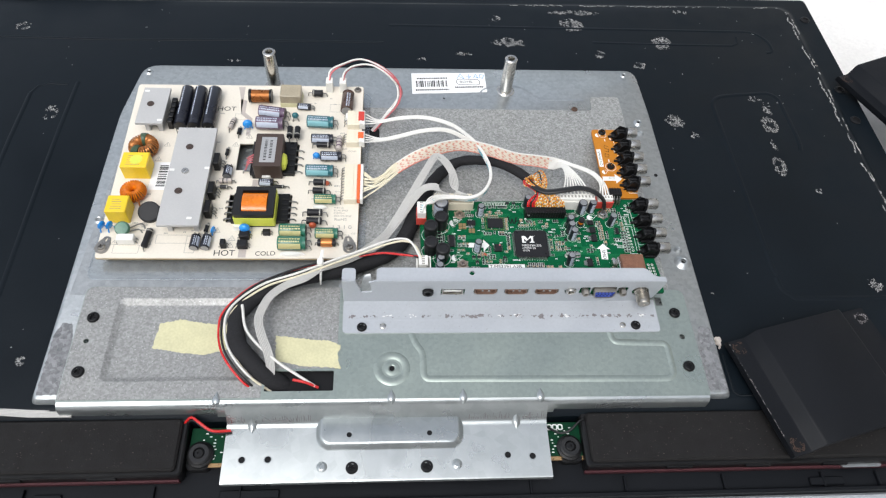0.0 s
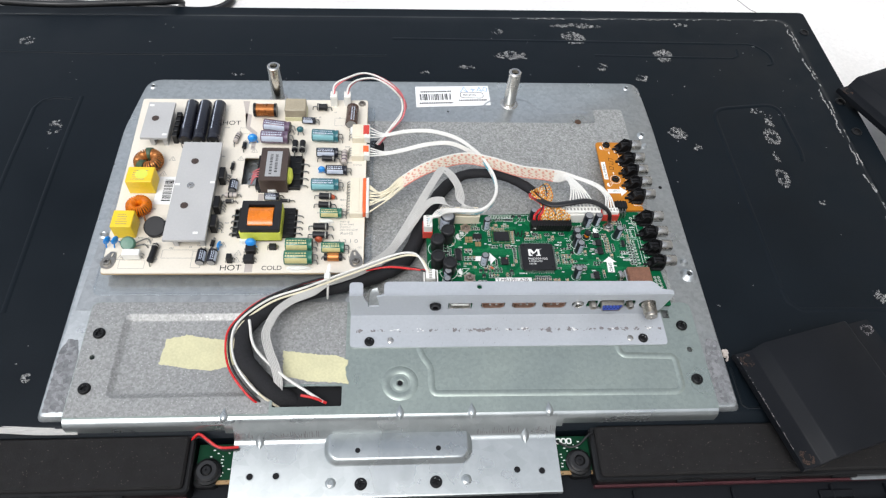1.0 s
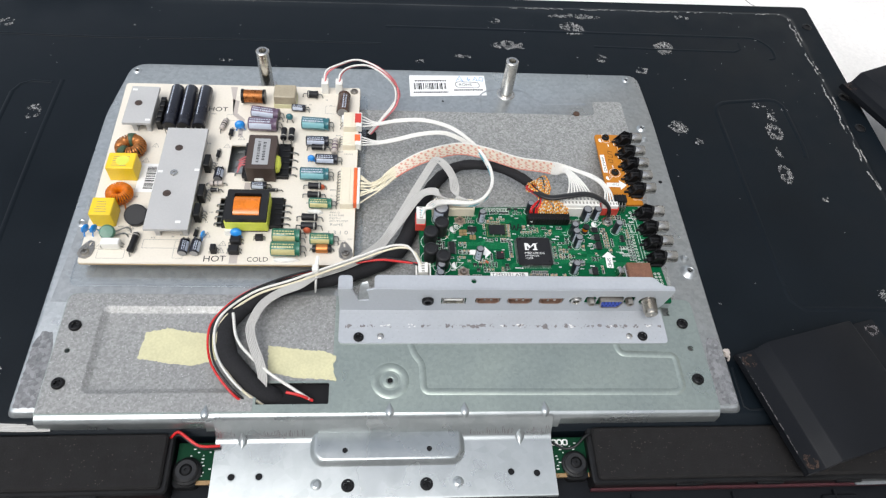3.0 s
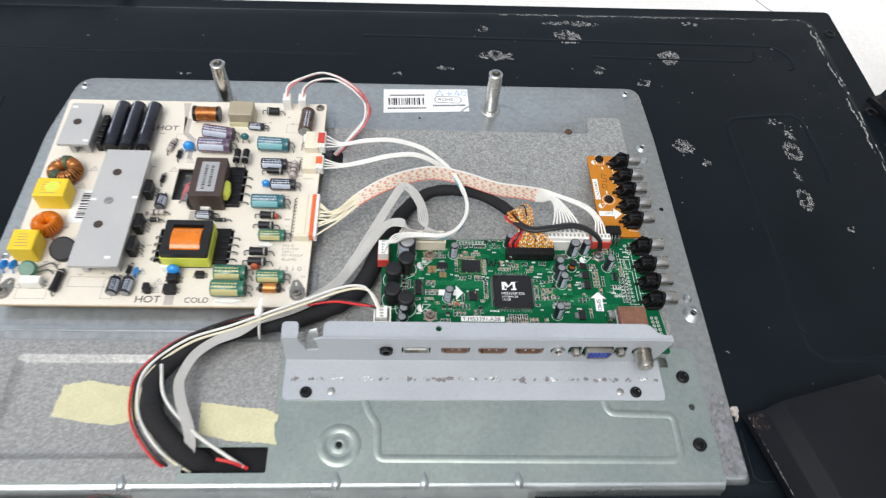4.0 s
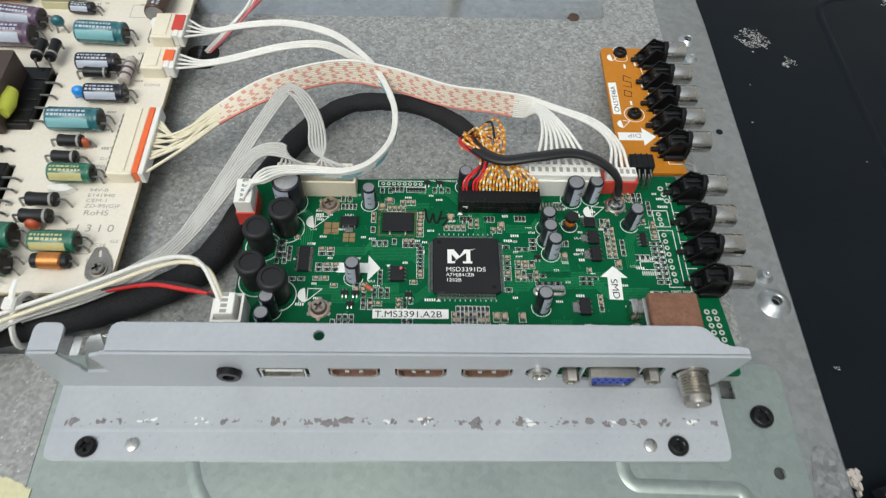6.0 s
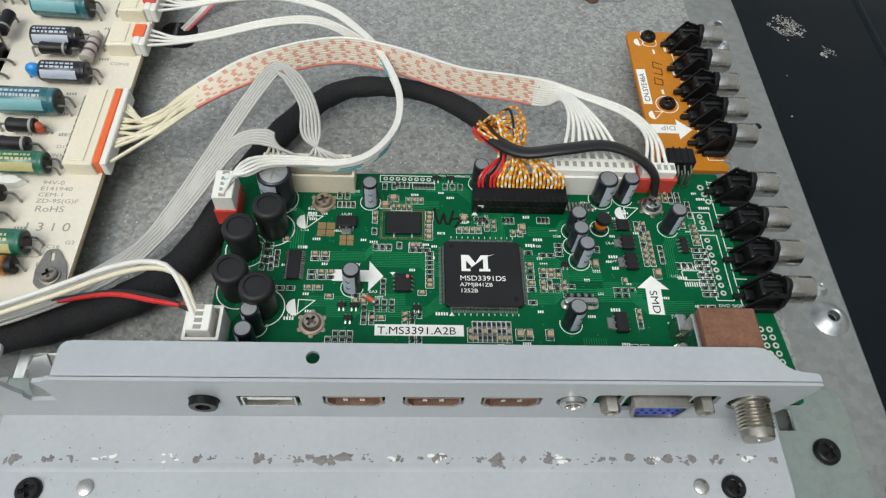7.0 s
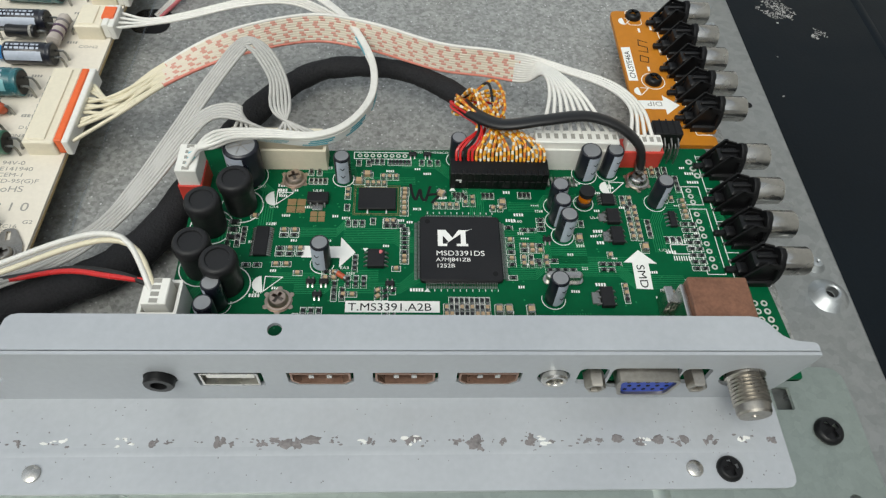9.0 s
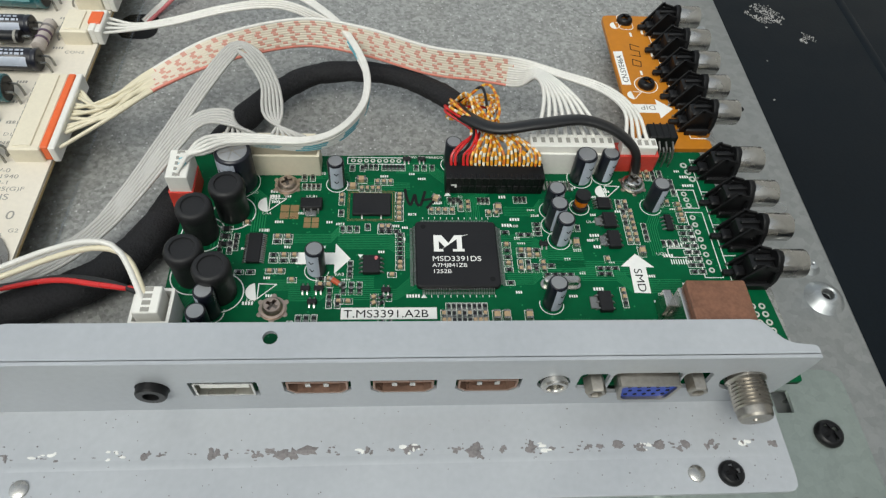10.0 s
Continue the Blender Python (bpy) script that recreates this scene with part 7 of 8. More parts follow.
# yellow box capacitors
def box_cap(x0, x1, y0, y1, h, label, dot):
    c = part("box_capacitor", Shape().slab(x0, x1, y0, y1, P + 0.3, P + h, 0.5, 0.5), YELLOW, ps, label)
    s = Shape()
    for k in range(5):
        strip(s, [(x0 + 3 + random.random(), y0 + 2.4 + k * (y1 - y0 - 4) / 5), (x1 - 3 - 3 * random.random(), y0 + 2.4 + k * (y1 - y0 - 4) / 5)], 0.35, P + h, 0, 0.03)
    part("print", s, STAIN, c)
    if dot:
        part("sticker", Shape().lathe([(4.2, P + h), (4.2, P + h + 0.08), (0.05, P + h + 0.08)], ((x0 + x1) / 2 + 1, (y0 + y1) / 2, 0), seg=18), YELLOW_TAPE, c, "round bright yellow sticker")
box_cap(-237, -219.5, 91.5, 105.2, 12.5, "yellow box capacitor with a round sticker", True)
box_cap(-238.5, -225.2, 53.5, 67.2, 12.5, "yellow box capacitor with faint print", False)

# transformers
def transformer(x0, x1, y0, y1, z1, kind_, label):
    t = part("transformer", Shape().slab(x0 - 4, x1 + 8, y0 + 3, y1 + 3, P - 3.5, P + 3, 0.5, 0.4), BLACK_PLASTIC, ps, label)
    s = Shape()
    for k in range(4):
        y = y0 + 5.4 + k * (y1 - y0 - 4) / 4
        lead(s, (x1 + 7.5, y, P + 2.4), (x1 + 12.2, y, P + 2.2), (x1 + 13.2, y, P + 0.2), r=0.5)
        lead(s, (x0 - 3.5, y, P + 2.4), (x0 - 8, y, P + 2.2), (x0 - 8.8, y, P + 0.2), r=0.5)
    part("wire_leg", s, SOLDER, t)
    s = Shape()
    for k in range(5):
        y = y0 + 4.2 + k * (y1 - y0 - 3) / 5
        s.slab(x1 + 3, x1 + 8.2, y, y + 1.2, P + 3, P + 3.6, 0, 0.2)
    part("bobbin_tooth", s, BLACK_PLASTIC, t)
    s = Shape()
    s.plate(round_rect(x0, x1, y0, y1, 0.8), P + 1, z1, [round_rect(x0 + 4.4, x1 - 4.4, y0 + 3.2, y1 - 3.2, 0.6)])
    part("core", s, FERRITE if kind_ else DARK_CORE, t, "ferrite core")
    if kind_:
        s = Shape()
        s.plate(round_rect(x0 - 0.5, x1 + 0.5, y0 - 0.5, y1 + 0.5, 0.8), P + 2.5, z1 - 3.4, [round_rect(x0 + 0.1, x1 - 0.1, y0 + 0.1, y1 - 0.1, 0.6)])
        part("band", s, YELLOW_TAPE, t, "yellow-green tape round the core")
        s = Shape()
        yc = (y0 + y1) / 2
        rr = (y1 - y0) / 2 - 3.6
        s.loops([[(x, yc + rr * math.cos(b), z1 - 3.2 + 4.2 * math.sin(b)) for b in [math.pi * i / 10 for i in range(11)]] + [(x, yc - rr, P + 1), (x, yc + rr, P + 1)] for x in (x0 + 4.8, x0 + 6, x1 - 6, x1 - 4.8)])
        part("coil", s, ORANGE_TAPE, t, "winding under amber tape")
    else:
        s = Shape().slab(x0 + 4, x1 - 4, y0 + 3, y1 - 3, P + 2, z1 + 0.02, 0.5, 0.3)
        part("wrap", s, DARK_CORE, t)
        s = Shape().plate(round_rect(x0 + 4.2, x1 - 4.4, y0 + 3.6, y1 - 3.4, 0.3), z1 + 0.03, z1 + 0.15)
        lb = part("sticker", s, STICKER_GREY, t, "silver-grey sticker with print")
        s = Shape()
        for k in range(2):
            y = y0 + 5.5 + 2 * k
            while y < y1 - 6:
                w = random.uniform(0.4, 0.9)
                s.slab(x0 + 6.6 + 3.6 * k, x0 + 8.5 + 3.6 * k, y, y + w, z1 + 0.15, z1 + 0.18)
                y += w + random.uniform(0.5, 1.1)
        part("print", s, BLACK_INK_SHADE, lb)
        part("coil_end", Shape().lathe([(0.3, 0), (3.2, 1), (4.0, 6), (3.0, 12), (0.3, 13.5)], (x1 - 0.5, y0 + 4, P + 7), (0, 1, 0), seg=14), YELLOW_TAPE, t, "yellow taped end of the winding")
        s = Shape()
        for k in range(4):
            lead(s, (x0 + 0.5, y0 + 8 + 3 * k, P + 8), (x0 - 4, y0 + 9 + 2 * k, P + 7), (x0 - 7, y0 + 6 + 3.4 * k, P + 3), r=0.45)
        part("lead_wire", s, WIRE_PINK, t)
transformer(-148.5, -129.5, 92.5, 123.0, P + 14, False, "brown transformer with a grey sticker in a black bobbin")
transformer(-156.4, -130.6, 50.5, 74.5, P + 14, True, "transformer with an amber coil and yellow-green tape")

# disc parts, diodes, resistors
def disc(x, y, r, h, mat_, label, face=0.0, thick=0.35):
    s = Shape()
    s.lathe([(r * math.sin(math.pi * k / 8) + 0.02, -r * math.cos(math.pi * k / 8)) for k in range(9)], (0, 0, 0), seg=18)
    m = Matrix.Translation((x, y, P + h)) @ Matrix.Rotation(radians(face), 4, "Z") @ Matrix.Diagonal((1, thick, 1, 1))
    s.v = [tuple(m @ Vector(p)) for p in s.v]
    c = part("disc_capacitor", s, mat_, ps, label)
    s = Shape()
    q = Vector((math.cos(radians(face)), math.sin(radians(face)), 0)) * r * 0.6
    for k in (-1, 1):
        lead(s, (x + q.x * k * 0.7, y + q.y * k * 0.7, P + h - r * 0.6), (x + q.x * k * 1.3, y + q.y * k * 1.3, P + 1), (x + q.x * k * 1.4, y + q.y * k * 1.4, P), r=0.5)
    part("wire_leg", s, SOLDER if mat_ is not BLUE_DISC else BLUE_DISC, c)
disc(-158.6, 141.0, 3.6, 5.0, BLUE_DISC, "blue disc capacitor", 10, 0.75)
disc(-149.6, 46.5, 3.6, 5.0, BLUE_DISC, "blue disc capacitor", 0, 0.75)
disc(-241.0, 48, 3.0, 5.2, BLUE_DISC, "blue disc capacitor", 60)
disc(-236.0, 48, 3.0, 5.2, BLUE_DISC, "blue disc capacitor", 60)
disc(-170.2, 46.0, 2.6, 3.4, BLUE_DISC, "small blue disc capacitor", 70)
disc(-107.0, 112.5, 2.6, 3.4, BLUE_DISC, "small blue disc capacitor", 0, 0.8)
disc(-124.6, 149.5, 2.6, 6.0, SLEEVE_TEAL, "small teal drop capacitor", 0, 0.8)
disc(-105.8, 50.8, 2.6, 3.0, RED_EPOXY, "red-brown drop capacitor", 0, 0.7)
disc(-98.5, 87.5, 2.2, 2.6, RED_EPOXY, "red-brown drop capacitor", 0, 0.7)
gd = part("varistor", Shape().lathe([(0.1, 0), (3.8, 0.4), (4.7, 2.0), (4.7, 3.2), (3.8, 4.6), (0.1, 5.0)], (-227.2, 46.4, P + 3.4), (0.1, -0.5, 0.85), seg=22), GREEN_DISC, ps, "green disc resting on its edge")
s = Shape()
lead(s, (-223.5, 46.5, P + 4), (-217, 51, P + 3), (-215, 49, P), r=0.5)
lead(s, (-223.6, 44.5, P + 3), (-218, 47, P + 2), (-216, 45.5, P), r=0.5)
part("wire_leg", s, SOLDER, gd)
s = Shape().lathe([(6.4, 0), (7.2, 0.5), (7.2, 3.4), (6.4, 3.9), (0.1, 3.9)], (-213.2, 60.5, P + 2.0), (0.05, -0.35, 0.93), seg=24)
part("thermistor", s, CHIP, ps, "black disc thermistor leaning by the heat sink")
part("thermistor_leg", Shape().slab(-206.8, -204.5, 55.5, 63, P, P + 7, 0.2, 0.2), BLACK_PLASTIC, ps)

def axial(name, ax, ay, bx, by, r, z, mat_, label, bands=(), bow=2.5):
    a, b = Vector((ax, ay, P + z)), Vector((bx, by, P + z))
    d = b - a
    L = d.length
    u = d.normalized()
    c = part(name, Shape().lathe([(r * 0.5, 0), (r * 0.95, 0.3), (r, 0.9), (r * 0.9, L * 0.28), (r * 0.9, L * 0.72), (r, L - 0.9), (r * 0.95, L - 0.3), (r * 0.5, L)], a, d, seg=16), mat_, ps, label)
    if bands:
        for k, m_ in bands:
            part("band", Shape().lathe([(r * 1.03, L * k), (r * 1.03, L * k + 0.8)], a, d, seg=14), m_, c)
    s = Shape()
    lead(s, tuple(a), tuple(a - u * bow), (a.x - u.x * (bow + 0.8), a.y - u.y * (bow + 0.8), P), r=0.45)
    lead(s, tuple(b), tuple(b + u * bow), (b.x + u.x * (bow + 0.8), b.y + u.y * (bow + 0.8), P), r=0.45)
    part("wire_leg", s, SOLDER, c)
W = WHITE_INK
axial("diode", -212.0, 33.0, -210.6, 46.5, 2.2, 2.6, CHIP, "large black diode", ((0.85, GREY_INK_SHADE),), 1.2)
axial("diode", -114.0, 176.8, -105.8, 176.4, 2.8, 3.2, CHIP, "black diode with a pale band", ((0.1, GREY_INK_SHADE),))
axial("diode", -107.5, 122.6, -97.5, 122.4, 2.2, 4.0, CHIP, "black diode with a pale band", ((0.8, GREY_INK_SHADE),))
axial("diode", -107.6, 87.8, -98.6, 87.6, 2.4, 3.4, CHIP, "black diode with a pale band", ((0.8, GREY_INK_SHADE),))
axial("diode", -107.6, 80.2, -98.6, 80.0, 2.4, 3.4, CHIP, "black diode with a pale band", ((0.8, GREY_INK_SHADE),))
axial("diode", -110.0, 60.4, -99.6, 60.2, 2.6, 4.4, CHIP, "black diode with a pale band", ((0.8, GREY_INK_SHADE),))
axial("diode", -110.0, 53.4, -99.6, 53.2, 2.6, 4.4, CHIP, "black diode with a pale band", ((0.8, GREY_INK_SHADE),))
axial("diode", -134.5, 84.8, -127.5, 84.8, 1.3, 1.6, CHIP, "small black diode", ((0.8, GREY_INK_SHADE),))
axial("diode", -127.2, 128, -127.2, 138, 2.2, 5.4, CHIP, "upright-mounted black diode", ((0.2, GREY_INK_SHADE),), 1.0)
axial("diode", -121.8, 128, -121.8, 138, 2.2, 5.4, CHIP, "upright-mounted black diode", ((0.2, GREY_INK_SHADE),), 1.0)
axial("diode", -164.6, 133.5, -164.2, 139.5, 1.6, 2.0, CHIP, "small black diode", ((0.8, GREY_INK_SHADE),), 1.5)
axial("diode", -175.2, 45.5, -174.6, 51.0, 1.4, 2.0, CHIP, "small black diode", ((0.8, GREY_INK_SHADE),), 1.5)
axial("diode", -170.6, 113.0, -170.2, 119.0, 1.4, 2.0, CHIP, "small black diode", ((0.8, GREY_INK_SHADE),), 1.5)
axial("diode", -171.0, 83.0, -165.5, 83.2, 1.6, 2.6, CHIP, "small black diode", ((0.8, GREY_INK_SHADE),), 1.5)
axial("resistor", -171.6, 139.0, -169.4, 148.5, 1.8, 2.2, BEIGE, "grey banded resistor", ((0.3, STAIN), (0.5, BLACK_INK_SHADE), (0.7, STAIN)), 1.5)
axial("resistor", -91.6, 118.0, -91.0, 131.0, 2.2, 3.2, BEIGE, "pale banded resistor", ((0.25, SLEEVE_PURPLE), (0.5, SLEEVE_PURPLE), (0.72, STAIN)), 1.5)
axial("resistor", -172.4, 88.6, -163.6, 88.8, 1.9, 2.6, BEIGE, "grey banded resistor", ((0.3, BLACK_INK_SHADE), (0.6, STAIN)), 1.5)
axial("choke", -101.8, 36.6, -89.6, 36.4, 2.6, 2.8, CHIP, "small choke with a copper winding", (), 0.8)
part("winding", Shape().lathe([(2.5, 0), (2.9, 0.4), (2.9, 7.2), (2.5, 7.6)], (-99.4, 36.6, P + 2.8), (1, -0.015, 0), seg=18), COPPER, ps, "copper winding")
ck = part("line_choke", Shape().lathe([(5.2, 0), (5.2, 1.6), (4.2, 1.8), (4.2, 15.2), (5.2, 15.4), (5.2, 17)], (-160.6, 170.0, P + 5.4), (1, 0, 0), seg=22), BLACK_PLASTIC, ps, "black-flanged choke with a copper winding")
s = Shape()
for k in range(22):
    s.lathe([(4.3, 2 + 0.6 * k), (4.75, 2.15 + 0.6 * k), (4.75, 2.4 + 0.6 * k), (4.3, 2.6 + 0.6 * k)], (-160.6, 170.0, P + 5.4), (1, 0, 0), seg=20)
tagged(part("winding", s, COPPER, ck, "copper winding"), kind="stuff")
lc = part("filter_coil", Shape().slab(-137, -121.4, 164.5, 177.5, P, P + 11, 0.8, 0.6), TAN_RESIN, ps, "square tan-topped filter coil on a yellowed base")
part("base", Shape().slab(-137.4, -121, 164.1, 177.9, P, P + 3.6, 0.8, 0.2), TAPE, lc)
# odd blocks
for x0, x1, y0, y1, h, m_, lb in ((-164, -160.6, 33.0, 37.5, 6, CHIP, "small black transistor"), (-152.8, -146.4, 40.0, 45.0, 5, CHIP, "small black opto-coupler"), (-153.2, -146.8, 32.6, 37.6, 5, CHIP, "small black opto-coupler"),
                                  (-138.0, -133.2, 43.5, 47.0, 4, CHIP, "small black transistor"), (-150.4, -144.6, 92.6, 97.4, 5, CHIP, "small black opto-coupler"), (-229.5, -218.6, 36.0, 41.0, 6, WHITE_PLASTIC, "white ceramic fuse holder")):
    b = part("component", Shape().slab(x0, x1, y0, y1, P + 0.5, P + h, 0.4, 0.5), m_, ps, lb)
    s = Shape()
    for k in range(2):
        for q in (0.25, 0.75):
            y = y0 + (y1 - y0) * q
            lead(s, ((x0, x1)[k], y, P + 2), ((x0 - 1, x1 + 1)[k], y, P + 1.6), ((x0 - 1.2, x1 + 1.2)[k], y, P), r=0.3)
    part("wire_leg", s, SOLDER, b)
part("glue", blob(Shape(), -140.5, 93.5, 4.6, 3.4, P, 4.0, 0, 12, 0.25), WHITE_PLASTIC, ps, "blob of white glue")
part("glue", blob(Shape(), -154.5, 49.6, 3.6, 2.2, P, 4.0, 0, 12, 0.25), WHITE_PLASTIC, ps, "blob of white glue")
part("glue", blob(Shape(), -102, 67.2, 5.6, 1.8, P, 2.0, 0, 12, 0.25), WHITE_PLASTIC, ps, "blob of white glue")
part("glue", blob(Shape(), -118, 29.0, 7.6, 1.6, P, 1.6, 0, 12, 0.25), WHITE_PLASTIC, ps, "blob of white glue")
part("glue", blob(Shape(), -84, 151, 4.6, 6.6, P, 5, 0, 12, 0.25), WHITE_PLASTIC, ps, "blob of white glue round the plug")
# sockets along the edge, facing outwards
def side_socket(y0, y1, n, label, key):
    w = part("edge_socket", Shape().slab(-86.0, -77.0, y0, y1, P, P + 5.4, 0.5, 0.4), CREAM_PLASTIC, ps, label)
    s = Shape()
    for k in range(n):
        y = y0 + 1 + (y1 - y0 - 2) * (k + 0.5) / n
        s.tube([(-85.9, y, P + 3.4), (-87.2, y, P + 3.2), (-88.2, y, P + 1.6), (-88.4, y, P)], 0.36, 5)
    part("pin", s, SOLDER, w)
    part("step", Shape().slab(-84.8, -79.5, y0 + 1.2, y1 - 1.2, P + 5.4, P + 5.8, 0.3, 0.2), CREAM_PLASTIC, w)
    part("latch", Shape().slab(-77.0, -74.8, y0 + 0.6, y1 - 0.6, P + 0.5, P + 5.8, 0.4, 0.3), ORANGE_PLASTIC if key else WHITE_PLASTIC, w, "orange plug edge" if key else "")
    part("plug", Shape().slab(-74.8, -72.8, y0 + 0.2, y1 - 0.2, P + 0.2, P + 5.6, 0.4, 0.3), WHITE_PLASTIC, w, "white plug")
    return w
side_socket(71, 103.5, 12, "long cream edge socket with an orange plug", True)
side_socket(124, 136, 4, "cream edge socket with a plug", False)
part("dot", Shape().slab(-77.6, -73.6, 128, 134, P + 5.3, P + 6.1, 0.3, 0.1), ORANGE_PLASTIC, ps, "orange plug key")
side_socket(142, 157, 4, "white-glued edge socket with a red-keyed plug", False)
part("dot", Shape().slab(-77.8, -73.4, 146, 155, P + 5.3, P + 6.2, 0.3, 0.1), RED_PLASTIC, ps, "red plug key")
for x in (-101, -90.6):
    part("top_plug", Shape().slab(x - 2.6, x + 2.6, 181, 187.6, P, P + 10, 0.4, 0.4), WHITE_PLASTIC, ps, "small white two-pin plug")
for t, x, y in (("CON1", -96, 78), ("CON2", -85, 119.5), ("D11", -92.5, 81.5), ("C25", -93, 86.5), ("L2", -86, 38), ("G2", -80, 45.5), ("EC16", -86, 44), ("EC13", -89.5, 93)):
    letters(ps, t, x, y, P + 0.03, 1.3, GREY_INK_SHADE, 0, wide=1.25)
# printing
s = Shape()
for x, y in ((-217.8, 110), (-214, 124), (-216, 66), (-216.4, 53.5), (-211, 38), (-232, 38), (-155.5, 106), (-166, 125), (-158.5, 36), (-158, 41.5), (-157, 133), (-168.5, 48)):
    strip(s, [(x - 2.2, y - 1.6), (x + 2.2, y - 1.6), (x, y + 2.2)], 0.3, P, 0, 0.03, True)
    strip(s, [(x, y - 0.8), (x, y + 0.8)], 0.3, P, 0, 0.03)
strip(s, round_rect(-206.5, -179, 37.5, 44, 0.2), 0.25, P, 0, 0.03, True)
for x0, x1, y0, y1 in ((-187, -181, 30, 43), (-232, -216, 29.5, 36), (-96, -86, 46.5, 41), (-170, -162.5, 150, 156), (-100, -92, 160, 168), (-220, -208, 84, 106)):
    strip(s, round_rect(min(x0, x1), max(x0, x1), min(y0, y1), max(y0, y1), 0.2), 0.22, P, 0, 0.03, True)
for _ in range(70):
    x, y = random.uniform(-238, -84), random.uniform(30, 182)
    n = random.randint(2, 4)
    for k in range(n):
        s.slab(x + 0.9 * k, x + 0.9 * k + 0.55, y - 0.55, y + 0.55, P, P + 0.03)
tagged(part("silk_screen", s, GREY_INK_SHADE, ps), kind="stuff")
s = Shape()
s.plate([(-171, 185), (-166, 185), (-166, 156), (-160, 150), (-160, 134), (-157, 134), (-157, 151.5), (-163, 157.5), (-163, 170), (-168, 172)], P, P + 0.03)
s.slab(-152.5, -147.5, 26.5, 50, P, P + 0.03)
s.slab(-150, -146, 80, 92, P, P + 0.03)
part("isolation_band", s, BEIGE, ps, "grey hatched isolation band")
letters(ps, "HOT", -184.0, 159.0, P + 0.03, 4.4, BLACK_INK_SHADE, 1, wide=1.05)
letters(ps, "HOT", -168.5, 27.8, P + 0.03, 4.4, BLACK_INK_SHADE, 1, wide=1.05)
letters(ps, "COLD", -141.8, 28.0, P + 0.03, 3.4, BLACK_INK_SHADE, 1, wide=1.0)
letters(ps, "RoHS", -92.0, 56.8, P + 0.03, 2.2, GREY_INK_SHADE, 0, wide=1.2)
letters(ps, "1 3 1 0", -93.5, 50.0, P + 0.03, 3.0, GREY_INK_SHADE, 0, wide=1.15)
for k, t in enumerate(("94V-0", "E141940", "CEM-1", "ZD-95(G)F")):
    letters(ps, t, -92.5, 67.0 - 2.3 * k, P + 0.03, 1.5, GREY_INK_SHADE, 0, wide=1.3)
s = Shape()
y = 85.5
while y < 104:
    w = random.choice((0.4, 0.7, 1.0))
    strip(s, [(-215, y), (-209.5, y)], w, P + 0.05, 0, 0.03)
    y += w + random.choice((0.4, 0.7))
bl = part("bar_sticker", Shape().plate([(-220, 82), (-208.6, 82), (-208.6, 107), (-220, 107)], P, P + 0.05), PAPER, ps, "white bar-code sticker")
part("bar_code", s, BLACK_INK_SHADE, bl)

# ---- cables ----
def cable(name, label, base, paths):
    """paths: rows of (points, radius, material); each wire is a part."""
    c = thing(name, base, label, "cable")
    for pts, r, m_ in paths:
        s = Shape().tube(pts, r, 8, step=2.0)
        part("wire", s, m_, c, angle=80)
    return c
def fan(n, line, start, end, pitch, spread=None, gather=None):
    """n wires side by side along a middle line, from a row of start points to a row of end points;
    spread turns the row upright, gather narrows it."""
    out = []
    p = [Vector(a) for a in line]
    for k in range(n):
        o = (k - (n - 1) / 2)
        pts = []
        for i, a in enumerate(p):
            t = (p[min(i + 1, len(p) - 1)] - p[max(i - 1, 0)]).normalized()
            q = Vector((-t.y, t.x, 0))
            q = q.normalized() if q.length > 0.1 else Vector((1, 0, 0))
            e = Vector((0, 0, 1)) * (spread[i] if spread else 0.0)
            pts.append(a + (q * (1 - abs(spread[i]) if spread else 1) + e) * (pitch * o * (gather[i] if gather else 1.0)))
        head = [Vector(start(k))] if start else []
        tail = [Vector(end(k))] if end else []
        out.append(head + pts + tail)
    return out

# plug leads from the power board round to the lamp socket
loop = [(10, 119, 22), (16.5, 102, 22), (16.5, 87, 22), (10, 75, 22.5), (1, 69.8, 23), (-11, 69.6, 23.5), (-21, 68.4, 24.5), (-27, 65, 25)]
low = (0.9, 0.9, 0.9, 0.8, 0.55)
rows = fan(4, [(-62, 151, 12.5), (-46, 152.5, 15), (-28, 150.5, 18), (-10, 141.5, 21), (2, 130, 22)] + loop, lambda k: seat(-72.6, 144.5 + 3.4 * k, P + 3.5), lambda k: (-32.6, 57.8 + 2.0 * k, 22), 1.05, None, low + (0.42, 0.4, 0.4, 0.4, 0.5, 0.8, 1.0, 1.2))
cable("lead", "bundle of four white leads between power board and main board", (-10, 130, 10), [(r, 0.52, WIRE_WHITE) for r in rows])
rows = fan(4, [(-62, 133, 11.5), (-50, 134.5, 13), (-30, 138, 16.5), (-13, 137, 19), (1, 128.5, 19.6)] + [(x + 0.3, y - 0.4, z - dz) for (x, y, z), dz in zip(loop, (2.4, 2.4, 2.4, 2.4, 2.3, 2.0, 1.6, 1.3))], lambda k: seat(-72.6, 126 + 2.6 * k, P + 3.5), lambda k: (-32.6, 59 + 2.0 * k, 21.8), 1.0,
           (0, 0.1, 0.3, 0.6, 0.85, 0.9, 0.92, 0.92, 0.9, 0.85, 0.7, 0.4, 0.1))
bl_ = thing("lead", (-10, 125, 10), "bundle of white leads, dashed with blue along the loop", "cable")
